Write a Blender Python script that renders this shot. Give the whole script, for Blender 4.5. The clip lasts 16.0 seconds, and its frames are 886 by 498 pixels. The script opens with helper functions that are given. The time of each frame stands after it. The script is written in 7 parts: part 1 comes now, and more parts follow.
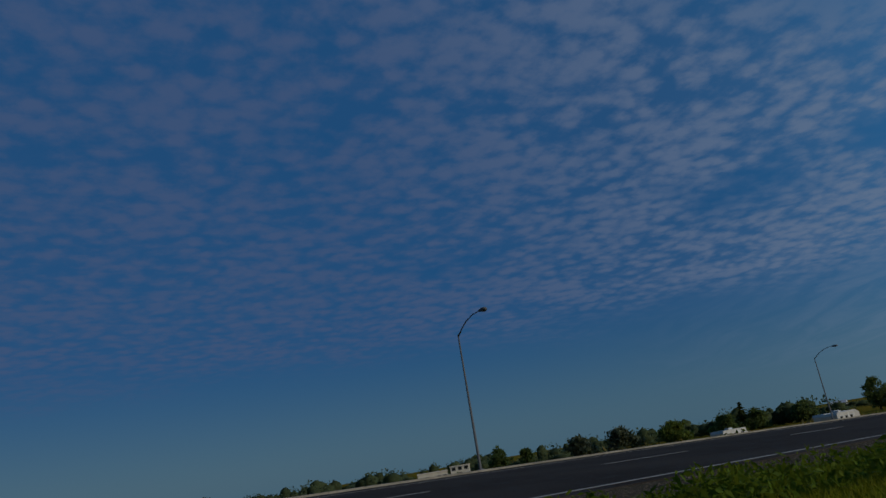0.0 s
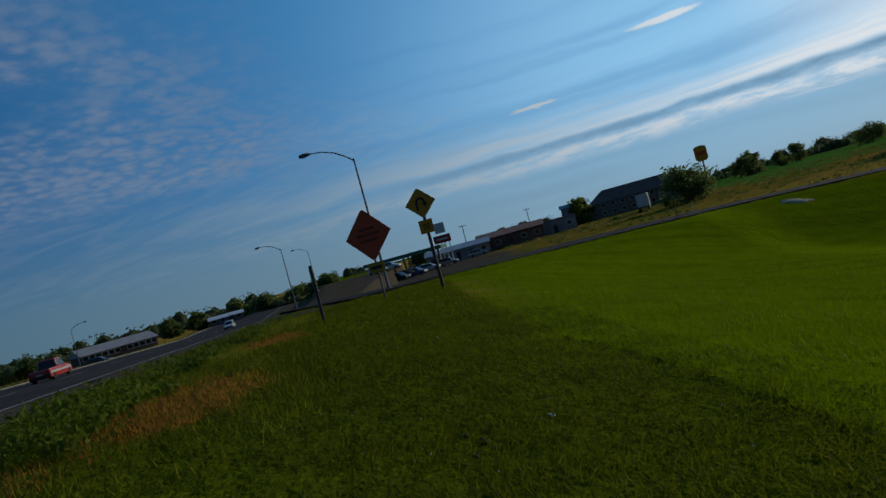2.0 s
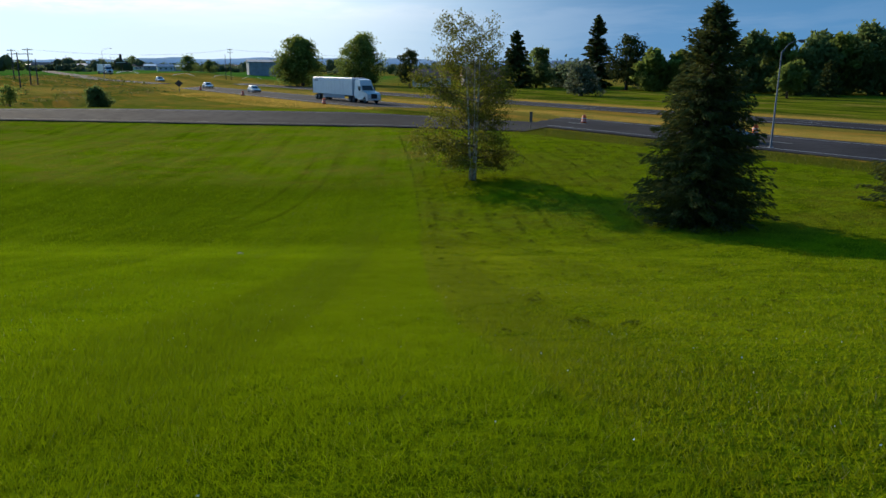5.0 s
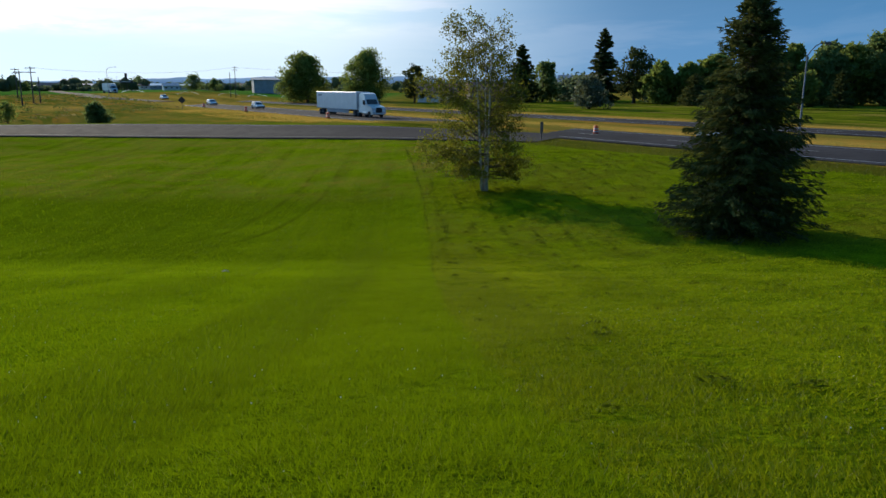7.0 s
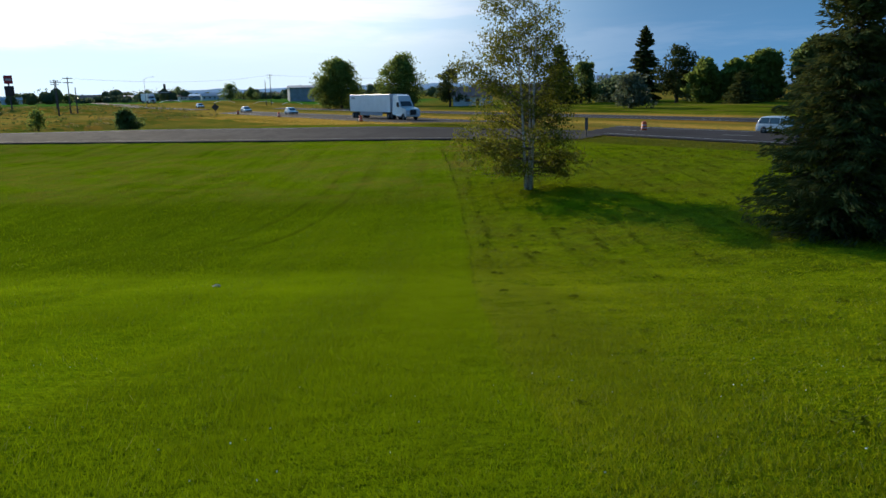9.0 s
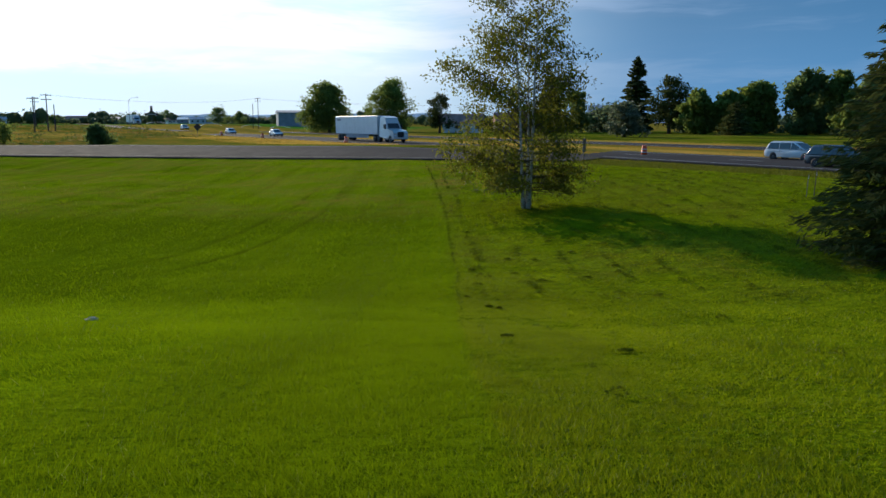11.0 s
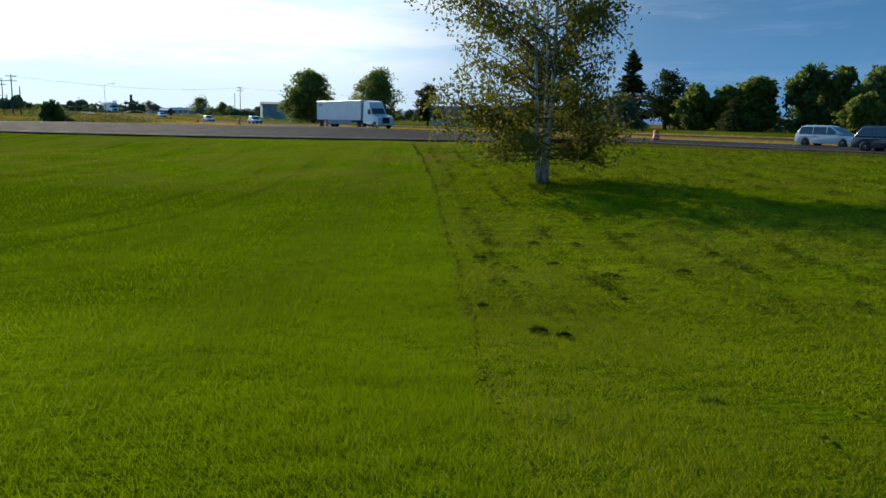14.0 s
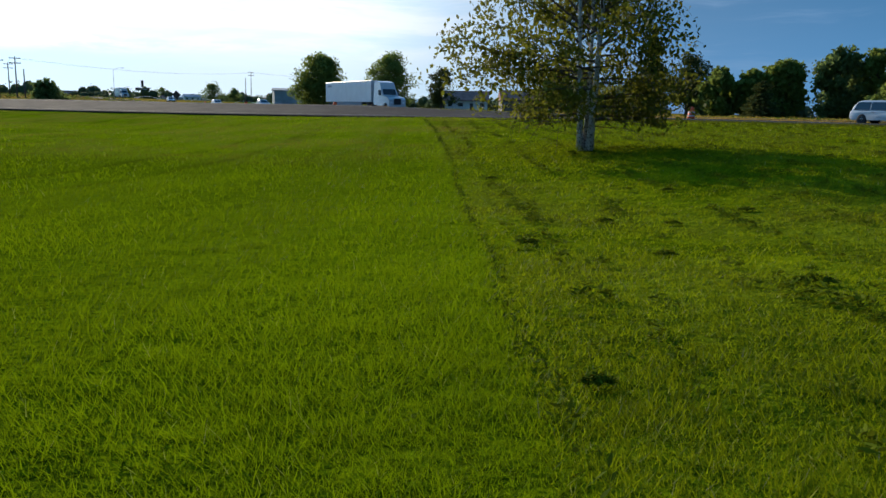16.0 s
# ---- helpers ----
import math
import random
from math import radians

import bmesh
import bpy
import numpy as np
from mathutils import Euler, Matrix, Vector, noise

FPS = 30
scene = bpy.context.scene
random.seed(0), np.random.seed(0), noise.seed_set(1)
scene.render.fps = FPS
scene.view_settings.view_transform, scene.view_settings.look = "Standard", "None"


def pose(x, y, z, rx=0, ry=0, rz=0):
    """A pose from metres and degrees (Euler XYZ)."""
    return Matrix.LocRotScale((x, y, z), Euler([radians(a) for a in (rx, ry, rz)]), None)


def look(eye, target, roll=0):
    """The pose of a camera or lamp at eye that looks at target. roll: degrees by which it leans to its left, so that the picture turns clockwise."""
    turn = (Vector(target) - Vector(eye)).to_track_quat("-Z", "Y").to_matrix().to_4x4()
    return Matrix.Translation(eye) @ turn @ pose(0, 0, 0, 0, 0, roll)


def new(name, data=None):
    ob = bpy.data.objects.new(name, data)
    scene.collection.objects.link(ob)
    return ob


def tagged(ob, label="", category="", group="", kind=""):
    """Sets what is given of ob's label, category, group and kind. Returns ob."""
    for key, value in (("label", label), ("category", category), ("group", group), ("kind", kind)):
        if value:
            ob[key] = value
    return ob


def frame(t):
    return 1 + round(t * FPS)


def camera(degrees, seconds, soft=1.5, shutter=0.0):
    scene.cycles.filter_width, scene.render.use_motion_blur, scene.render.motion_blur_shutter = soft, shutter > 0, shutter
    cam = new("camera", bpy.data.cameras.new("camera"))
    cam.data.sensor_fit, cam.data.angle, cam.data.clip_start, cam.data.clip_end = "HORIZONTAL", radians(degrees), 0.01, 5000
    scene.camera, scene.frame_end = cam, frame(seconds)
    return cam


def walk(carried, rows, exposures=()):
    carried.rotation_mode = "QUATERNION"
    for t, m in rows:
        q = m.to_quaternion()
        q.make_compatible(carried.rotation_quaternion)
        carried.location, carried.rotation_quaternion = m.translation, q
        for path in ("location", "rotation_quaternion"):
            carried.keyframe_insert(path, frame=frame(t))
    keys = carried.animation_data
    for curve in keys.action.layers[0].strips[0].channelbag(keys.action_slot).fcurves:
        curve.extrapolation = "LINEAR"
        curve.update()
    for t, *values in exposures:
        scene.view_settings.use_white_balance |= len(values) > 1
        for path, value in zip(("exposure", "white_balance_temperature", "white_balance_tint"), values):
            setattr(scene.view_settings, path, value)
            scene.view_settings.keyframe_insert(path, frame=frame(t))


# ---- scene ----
# ---------------------------------------------------------------- camera
cam = camera(62.99, 16.0)
# seconds, eye x y z, heading to the left of +y, pitch up, lean to the right
PATH = [
    (0.0, 0.697, -0.701, 0.189, 150.70, 16.56, 9.50),
    (0.5, 0.156, -0.841, 0.224, 133.03, 11.58, 13.06),
    (1.0, -0.361, -1.017, 0.280, 116.84, 8.39, 15.50),
    (1.2, -0.565, -1.055, 0.283, 110.46, 7.68, 14.99),
    (1.5, -0.824, -1.039, 0.272, 102.60, 5.78, 15.37),
    (2.0, -0.983, -0.928, 0.234, 87.72, -0.05, 15.29),
    (2.2, -0.966, -0.903, 0.227, 86.50, 0.36, 15.86),
    (2.5, -0.894, -0.821, 0.203, 81.01, -1.15, 16.02),
    (3.0, -0.644, -0.655, 0.169, 65.09, -5.61, 14.67),
    (3.5, -0.381, -0.544, 0.135, 45.42, -10.09, 10.17),
    (4.0, -0.147, -0.408, 0.114, 22.83, -13.19, 4.57),
    (4.2, -0.101, -0.365, 0.092, 15.34, -13.81, 2.59),
    (4.5, -0.063, -0.291, 0.079, 10.35, -14.20, 2.19),
    (5.0, -0.000, 0.000, -0.000, 0.00, -14.07, -0.49),
    (5.2, -0.010, 0.166, -0.046, 0.30, -13.70, -1.13),
    (7.3, -0.221, 3.424, -0.911, 0.87, -12.40, 0.50),
    (7.5, -0.199, 3.812, -1.020, 1.50, -12.17, 0.64),
    (8.0, -0.251, 4.836, -1.276, 2.93, -12.83, 0.59),
    (8.5, -0.337, 5.968, -1.474, 2.97, -11.00, -0.31),
    (8.8, -0.379, 6.643, -1.590, 1.90, -11.22, -0.61),
    (9.0, -0.403, 7.092, -1.681, 3.47, -12.24, 1.23),
    (9.2, -0.397, 7.537, -1.785, 2.85, -11.91, 0.04),
    (11.3, -0.553, 12.740, -3.049, 2.25, -9.92, 0.03),
    (11.5, -0.596, 13.248, -3.186, 1.89, -11.97, 0.02),
    (12.0, -0.636, 14.487, -3.473, 1.58, -9.73, -0.26),
    (12.5, -0.670, 15.718, -3.739, 2.59, -11.07, 0.22),
    (13.0, -0.707, 16.929, -4.000, 1.22, -11.78, -0.94),
    (13.5, -0.753, 18.106, -4.290, 1.75, -13.24, -0.99),
    (13.8, -0.802, 18.840, -4.425, 2.05, -12.76, -0.97),
    (14.0, -0.865, 19.330, -4.540, 1.34, -10.07, -1.03),
    (14.5, -0.911, 20.513, -4.786, 1.80, -11.01, -1.68),
    (15.0, -0.972, 21.732, -4.988, 2.99, -9.75, 0.01),
    (15.5, -0.995, 22.905, -5.229, 1.18, -11.29, -1.07),
    (16.0, -1.040, 24.122, -5.493, 2.39, -10.96, -1.13),
]
EXPOSURES = [
    (0.0, -1.75), (1.0, -1.68), (1.5, -1.63), (2.2, -1.47), (3.0, -1.35), (3.5, -1.05), (4.0, -0.58), (4.5, -0.2), (5.0, 0.0), (16.0, 0.0),
]
walk(cam, [(t, pose(x, y, z, 90 + pitch, 0, yaw) @ pose(0, 0, 0, 0, 0, -roll))
           for t, x, y, z, yaw, pitch, roll in PATH], EXPOSURES)
# ---------------------------------------------------------------- sky and sun
SUN_AZ, SUN_EL = 33.0, 19.5          # degrees to the left of +y, degrees up
world = bpy.data.worlds.new("sky")
scene.world = world
world.use_nodes = True


class Nodes:
    """Short hand for node trees."""

    def __init__(self, tree):
        self.tree = tree
        tree.nodes.clear()

    def add(self, kind, values=None, **props):
        n = self.tree.nodes.new(kind)
        for k, v in props.items():
            setattr(n, k, v)
        for k, v in (values or {}).items():
            if isinstance(v, bpy.types.NodeSocket):
                self.tree.links.new(v, n.inputs[k])
            else:
                n.inputs[k].default_value = v
        return n

    def math(self, op, a, b=0.0, c=0.0, clamp=False):
        n = self.add("ShaderNodeMath", operation=op, use_clamp=clamp)
        for i, v in enumerate((a, b, c)):
            if isinstance(v, bpy.types.NodeSocket):
                self.tree.links.new(v, n.inputs[i])
            else:
                n.inputs[i].default_value = v
        return n.outputs[0]

    def ramp(self, v, lo, hi, a=0.0, b=1.0):
        n = self.add("ShaderNodeMapRange", {"Value": v, "From Min": lo, "From Max": hi, "To Min": a, "To Max": b},
                     interpolation_type="SMOOTHSTEP")
        return n.outputs[0]

    def mix(self, f, a, b, mode="MIX"):
        n = self.add("ShaderNodeMix", data_type="RGBA", blend_type=mode)
        for i, v in ((0, f), (6, a), (7, b)):
            if isinstance(v, bpy.types.NodeSocket):
                self.tree.links.new(v, n.inputs[i])
            elif i == 0:
                n.inputs[i].default_value = v
            else:
                n.inputs[i].default_value = (*v, 1.0) if len(v) == 3 else v
        return n.outputs[2]

    def noise(self, vec, scale, detail=3.0, rough=0.55, distort=0.0):
        return self.add("ShaderNodeTexNoise", {"Vector": vec, "Scale": scale, "Detail": detail, "Roughness": rough,
                                               "Distortion": distort}).outputs["Fac"]

    def vec(self, x, y, z=0.0):
        return self.add("ShaderNodeCombineXYZ", {0: x, 1: y, 2: z}).outputs[0]


def build_sky():
    n = Nodes(world.node_tree)
    sky = n.add("ShaderNodeTexSky", sky_type="NISHITA", sun_disc=False, sun_elevation=radians(SUN_EL),
                sun_rotation=radians(-SUN_AZ), altitude=300, air_density=1.0, dust_density=0.6, ozone_density=3.0)
    co = n.add("ShaderNodeTexCoord").outputs["Generated"]
    xyz = n.add("ShaderNodeSeparateXYZ", {0: co}).outputs
    x, y, z = xyz[0], xyz[1], xyz[2]
    up = n.math("ADD", n.math("MAXIMUM", z, 0.0), 0.10)
    px, py = n.math("DIVIDE", x, up), n.math("DIVIDE", y, up)
    flat = n.vec(px, py)
    # 1 towards the sun's side, -1 away from it
    sx, sy = -math.sin(radians(40.0)), math.cos(radians(40.0))
    side = n.math("ADD", n.math("MULTIPLY", x, sx), n.math("MULTIPLY", y, sy))
    sunward = n.ramp(side, -0.1, 1.0)
    # clear air: deep blue away from the sun, pale towards it
    clear = n.mix(sunward, SKY_AWAY, SKY_SUNWARD)
    clear = n.mix(n.math("MULTIPLY", n.ramp(z, 0.20, 0.0), 0.8), clear, n.mix(sunward, LOW_AWAY, LOW_SUNWARD))
    col = n.mix(0.82, sky.outputs[0], clear)
    az = n.math("ARCTAN2", n.math("MULTIPLY", x, -1.0), y)          # radians to the left of +y
    turn = n.math("ABSOLUTE", az)
    # rippled high cloud in fields with gaps
    warp = n.noise(flat, 6.0, 3.0)
    puff_co = n.vec(n.math("ADD", px, n.math("MULTIPLY", warp, 0.08)), n.math("MULTIPLY", n.math("SUBTRACT", py, n.math("MULTIPLY", warp, 0.07)), 1.15))
    cells = n.add("ShaderNodeTexVoronoi", {"Vector": puff_co, "Scale": 14.0, "Smoothness": 0.5}, feature="SMOOTH_F1").outputs["Distance"]
    soft = n.noise(flat, 21.0, 5.0, 0.6)
    puffs = n.math("ADD", n.math("MULTIPLY", soft, 0.62), n.math("MULTIPLY", n.math("SUBTRACT", 1.0, cells), 0.48))
    fields = n.noise(n.vec(n.math("MULTIPLY", px, 0.8), n.math("ADD", py, 3.7)), 1.05, 4.0, 0.6)
    gap = n.math("MULTIPLY", n.ramp(n.math("ABSOLUTE", n.math("SUBTRACT", z, 0.305)), 0.075, 0.0), n.ramp(turn, 2.50, 2.15))
    cover = n.ramp(n.math("SUBTRACT", fields, n.math("MULTIPLY", gap, 0.15)), 0.26, 0.44)
    edge = n.math("ADD", turn, n.math("MULTIPLY", n.math("SUBTRACT", 0.22, z), 1.6))
    cover = n.math("MULTIPLY", cover, n.ramp(n.math("ADD", edge, n.math("MULTIPLY", fields, 0.5)), 1.75, 2.15))
    floor = n.math("ADD", z, n.math("MULTIPLY", n.math("SUBTRACT", fields, 0.5), 0.10))
    cover = n.math("MULTIPLY", cover, n.ramp(floor, 0.125, 0.20))
    mass = n.noise(n.vec(px, n.math("MULTIPLY", py, 1.3), 2.0), 2.6, 6.0, 0.62)
    puffs = n.math("ADD", puffs, n.math("MULTIPLY", n.math("SUBTRACT", mass, 0.5), 0.55))
    ripple = n.math("MULTIPLY", n.ramp(puffs, 0.34, 0.76, 0.15, 1.0), cover)
    col = n.mix(n.math("MULTIPLY", ripple, 0.8), col, n.mix(n.ramp(side, 0.5, 1.1), n.mix(n.ramp(side, -0.5, 0.4), CLOUD_FAR, CLOUD_RIPPLE), CLOUD_SUN))
    # long flat layers low over the plain, on the sun's side
    wave = n.noise(n.vec(n.math("MULTIPLY", az, 1.3), n.math("MULTIPLY", z, 2.0), 7.0), 2.0, 4.0, 0.55)
    h = n.math("ADD", z, n.math("MULTIPLY", n.math("SUBTRACT", wave, 0.5), 0.055))
    streak_co = n.vec(n.math("MULTIPLY", az, 1.6), n.math("MULTIPLY", h, 34.0), 4.2)
    wisps = n.noise(streak_co, 1.6, 6.0, 0.58, 0.2)
    fine = n.noise(n.vec(n.math("MULTIPLY", az, 22.0), n.math("MULTIPLY", h, 95.0), 1.0), 1.0, 4.0, 0.6)
    reach = n.math("MULTIPLY", n.ramp(az, 2.05, 1.25), n.ramp(az, -0.25, 0.35))

    def layer(lo, hi, soft_lo, soft_hi):
        return n.math("MULTIPLY", n.ramp(h, lo - soft_lo, lo + soft_lo), n.ramp(h, hi + soft_hi, hi - soft_hi))
    # bright veil of haze close to the sun
    ahead = n.math("ADD", n.math("MULTIPLY", x, -0.74), n.math("MULTIPLY", y, 0.67))
    veil = n.math("MULTIPLY", n.math("POWER", n.ramp(ahead, 0.45, 1.0), 2.4), n.math("MULTIPLY", n.ramp(z, 0.9, 0.2), n.ramp(z, 0.0, 0.16, 0.35, 1.0)))
    veil = n.math("MULTIPLY", veil, n.ramp(n.noise(streak_co, 0.7, 3.0), 0.25, 0.6, 0.5, 1.0))
    col = n.mix(n.math("MULTIPLY", veil, VEIL), col, VEIL_COLOR)
    glare = n.math("MULTIPLY", n.ramp(n.math("ABSOLUTE", n.math("SUBTRACT", az, 0.72)), 0.42, 0.08), n.math("MULTIPLY", n.ramp(h, 0.075, 0.125), n.ramp(z, 0.5, 0.25)))
    col = n.mix(n.math("MULTIPLY", glare, 0.75), col, CLOUD_SUN)
    upper = n.math("MULTIPLY", layer(0.098, 0.122, 0.006, 0.020), n.ramp(wisps, 0.34, 0.60, 0.25, 1.0))
    lower = n.math("MULTIPLY", layer(0.066, 0.084, 0.010, 0.008), n.ramp(fine, 0.35, 0.62, 0.25, 1.0))
    stray = n.math("MULTIPLY", n.ramp(wisps, 0.56, 0.70, 0.0, 0.35), n.math("MULTIPLY", n.ramp(z, 0.26, 0.12), n.ramp(z, 0.03, 0.07)))
    white = n.math("MULTIPLY", n.math("MAXIMUM", n.math("MAXIMUM", upper, lower), stray), reach)
    col = n.mix(n.math("MULTIPLY", white, 0.80), col, n.mix(n.math("MULTIPLY", n.ramp(az, 1.75, 0.85), n.ramp(az, 0.2, 0.6, 0.45, 1.0)), CLOUD_MID, CLOUD_SUN))
    slate = n.math("MULTIPLY", layer(0.085, 0.097, 0.007, 0.004), n.math("MULTIPLY", n.ramp(az, 0.72, 0.95), n.ramp(az, 1.68, 1.50)))
    col = n.mix(n.math("MULTIPLY", slate, n.ramp(fine, 0.3, 0.7, 0.9, 0.5)), col, CLOUD_SLATE)
    # thin cirrus between the rippled field and the layers
    cirrus_co = n.vec(n.math("ADD", n.math("MULTIPLY", px, 0.35), n.math("MULTIPLY", py, 0.9)), n.math("SUBTRACT", n.math("MULTIPLY", px, 2.2), n.math("MULTIPLY", py, 0.9)), 9.0)
    cirrus = n.ramp(n.noise(cirrus_co, 1.5, 6.0, 0.6, 1.2), 0.34, 0.72)
    cirrus = n.math("MULTIPLY", cirrus, n.math("MULTIPLY", n.math("MULTIPLY", n.ramp(az, 1.2, 1.55), n.ramp(az, 2.5, 2.0)), n.math("MULTIPLY", n.ramp(z, 0.25, 0.15), n.ramp(z, 0.02, 0.08))))
    col = n.mix(n.math("MULTIPLY", cirrus, 0.24), col, n.mix(n.ramp(side, 0.0, 0.7), CLOUD_RIPPLE, CLOUD_MID))
    # a few small lens clouds
    for la, lz, lw, lh in ((1.17, 0.208, 0.050, 0.0058), (0.965, 0.188, 0.036, 0.0045), (1.02, 0.197, 0.010, 0.0022), (1.36, 0.152, 0.035, 0.0030)):
        u = n.math("DIVIDE", n.math("SUBTRACT", az, la), lw)
        v = n.math("DIVIDE", n.math("ADD", n.math("SUBTRACT", z, lz), n.math("MULTIPLY", n.math("SUBTRACT", fine, 0.5), 0.012)), lh)
        r = n.math("ADD", n.math("MULTIPLY", u, u), n.math("MULTIPLY", v, v))
        col = n.mix(n.ramp(r, 1.3, 0.2, 0.0, 0.85), col, n.mix(n.ramp(az, 1.6, 1.0), CLOUD_MID, CLOUD_SUN))
    # milky air over the way ahead
    milky = n.math("MULTIPLY", n.math("MULTIPLY", n.math("MULTIPLY", n.ramp(az, 0.95, 0.35), n.ramp(az, -0.6, 0.15)), n.ramp(z, 0.8, 0.2)), 0.85)
    drift = n.noise(n.vec(n.math("MULTIPLY", az, 2.2), n.math("MULTIPLY", h, 16.0), 2.5), 1.7, 6.0, 0.6, 0.3)
    white_ahead = n.mix(n.ramp(drift, 0.36, 0.60), MILKY_BLUE, MILKY)
    col = n.mix(milky, col, n.mix(n.ramp(z, 0.02, 0.13), MILKY_LOW, white_ahead))
    # slate-blue bank to the right of the way ahead
    right = n.ramp(n.math("ADD", n.math("MULTIPLY", x, 0.92), n.math("MULTIPLY", y, 0.38)), 0.17, 0.62)
    bank = n.mix(n.ramp(z, 0.17, 0.02), CLOUD_BANK, BANK_LOW)
    bank = n.mix(n.math("MULTIPLY", n.ramp(drift, 0.46, 0.66), n.ramp(az, -0.75, -0.15, 0.12, 0.55)), bank, BANK_STREAK)
    col = n.mix(n.math("MULTIPLY", right, 0.88), col, bank)
    out = n.add("ShaderNodeBackground", {"Color": col, "Strength": SKY_STRENGTH})
    n.add("ShaderNodeOutputWorld", {"Surface": out.outputs[0]})


SKY_AWAY, SKY_SUNWARD = (0.15, 2.3, 6.6), (1.7, 8.0, 17.0)
LOW_AWAY, LOW_SUNWARD = (1.8, 4.2, 5.8), (5.6, 9.0, 11.3)
CLOUD_SUN, CLOUD_FAR, CLOUD_BANK = (23.0, 23.3, 23.5), (1.75, 2.9, 6.0), (0.55, 1.65, 3.3)
BANK_LOW, BANK_STREAK = (0.72, 2.4, 5.0), (2.0, 3.4, 5.6)
CLOUD_MID, CLOUD_SLATE = (7.5, 9.4, 10.8), (4.0, 7.4, 11.2)
CLOUD_RIPPLE = (4.3, 6.0, 9.0)
MILKY, MILKY_BLUE, MILKY_LOW = (11.6, 11.9, 12.3), (8.6, 10.3, 11.6), (7.6, 9.1, 10.2)
VEIL, VEIL_COLOR = 0.85, (9.5, 18.0, 25.5)
SKY_STRENGTH = 0.10
build_sky()

sun_data = bpy.data.lights.new("sun", "SUN")
sun_data.energy, sun_data.angle, sun_data.color = 5.0, radians(0.6), (1.0, 0.88, 0.68)
sun = new("sun", sun_data)
sun.matrix_world = look((0, 0, 60), (60 * math.sin(radians(SUN_AZ)), -60 * math.cos(radians(SUN_AZ)),
                                     60 - 60 * math.tan(radians(SUN_EL))))
# ---------------------------------------------------------------- materials
def material(name, color, rough=0.7, metal=0.0, var=0.25, scale=3.0, bump=0.0, bump_scale=40.0, second=None, spec=0.4,
             translucent=0.0, random_tint=0.0):
    """A surface with broad stains and fine grain; second: a colour that comes through in patches."""
    m = bpy.data.materials.new(name)
    m.use_nodes = True
    n = Nodes(m.node_tree)
    co = n.add("ShaderNodeTexCoord").outputs["Object"]
    broad, fine = n.noise(co, scale, 3.0), n.noise(co, scale * 9.0, 2.0)
    dark = tuple(c * (1 - var) for c in color)
    light = tuple(min(1.0, c * (1 + var)) for c in color)
    col = n.mix(n.ramp(broad, 0.3, 0.7), dark, light)
    if second:
        col = n.mix(n.ramp(fine, 0.5, 0.68), col, second)
    else:
        col = n.mix(n.math("MULTIPLY", n.ramp(fine, 0.35, 0.7), 0.35), col, dark)
    if random_tint:
        info = n.add("ShaderNodeObjectInfo").outputs["Random"]
        col = n.mix(n.math("MULTIPLY", info, random_tint), col, dark)
    values = {"Base Color": col, "Roughness": n.ramp(fine, 0.2, 0.8, max(0.02, rough - 0.08), min(1.0, rough + 0.1)),
              "Metallic": metal, "Specular IOR Level": spec}
    if bump:
        b = n.add("ShaderNodeBump", {"Height": n.noise(co, bump_scale, 4.0), "Strength": bump, "Distance": 0.02})
        values["Normal"] = b.outputs[0]
    p = n.add("ShaderNodeBsdfPrincipled", values)
    surf = p.outputs[0]
    if translucent:
        tr = n.add("ShaderNodeBsdfTranslucent", {"Color": n.mix(0.5, col, tuple(min(1, c * 1.6) for c in color))})
        surf = n.add("ShaderNodeMixShader", {0: translucent, 1: surf, 2: tr.outputs[0]}).outputs[0]
    n.add("ShaderNodeOutputMaterial", {"Surface": surf})
    return m


def leaf_material(name, color, yellow, translucent=0.35, rough=0.55, spec=0.3):
    """Leaves: each one has its own shade."""
    m = bpy.data.materials.new(name)
    m.use_nodes = True
    n = Nodes(m.node_tree)
    isl = n.add("ShaderNodeNewGeometry").outputs["Random Per Island"]
    co = n.add("ShaderNodeTexCoord").outputs["Object"]
    broad = n.noise(co, 0.9, 2.0)
    dark = tuple(c * 0.55 for c in color)
    col = n.mix(isl, dark, color)
    col = n.mix(n.math("MULTIPLY", n.ramp(broad, 0.45, 0.75), 0.6), col, yellow)
    p = n.add("ShaderNodeBsdfPrincipled", {"Base Color": col, "Roughness": rough, "Specular IOR Level": spec})
    tr = n.add("ShaderNodeBsdfTranslucent", {"Color": n.mix(0.5, col, yellow)})
    mixed = n.add("ShaderNodeMixShader", {0: translucent, 1: p.outputs[0], 2: tr.outputs[0]})
    n.add("ShaderNodeOutputMaterial", {"Surface": mixed.outputs[0]})
    return m


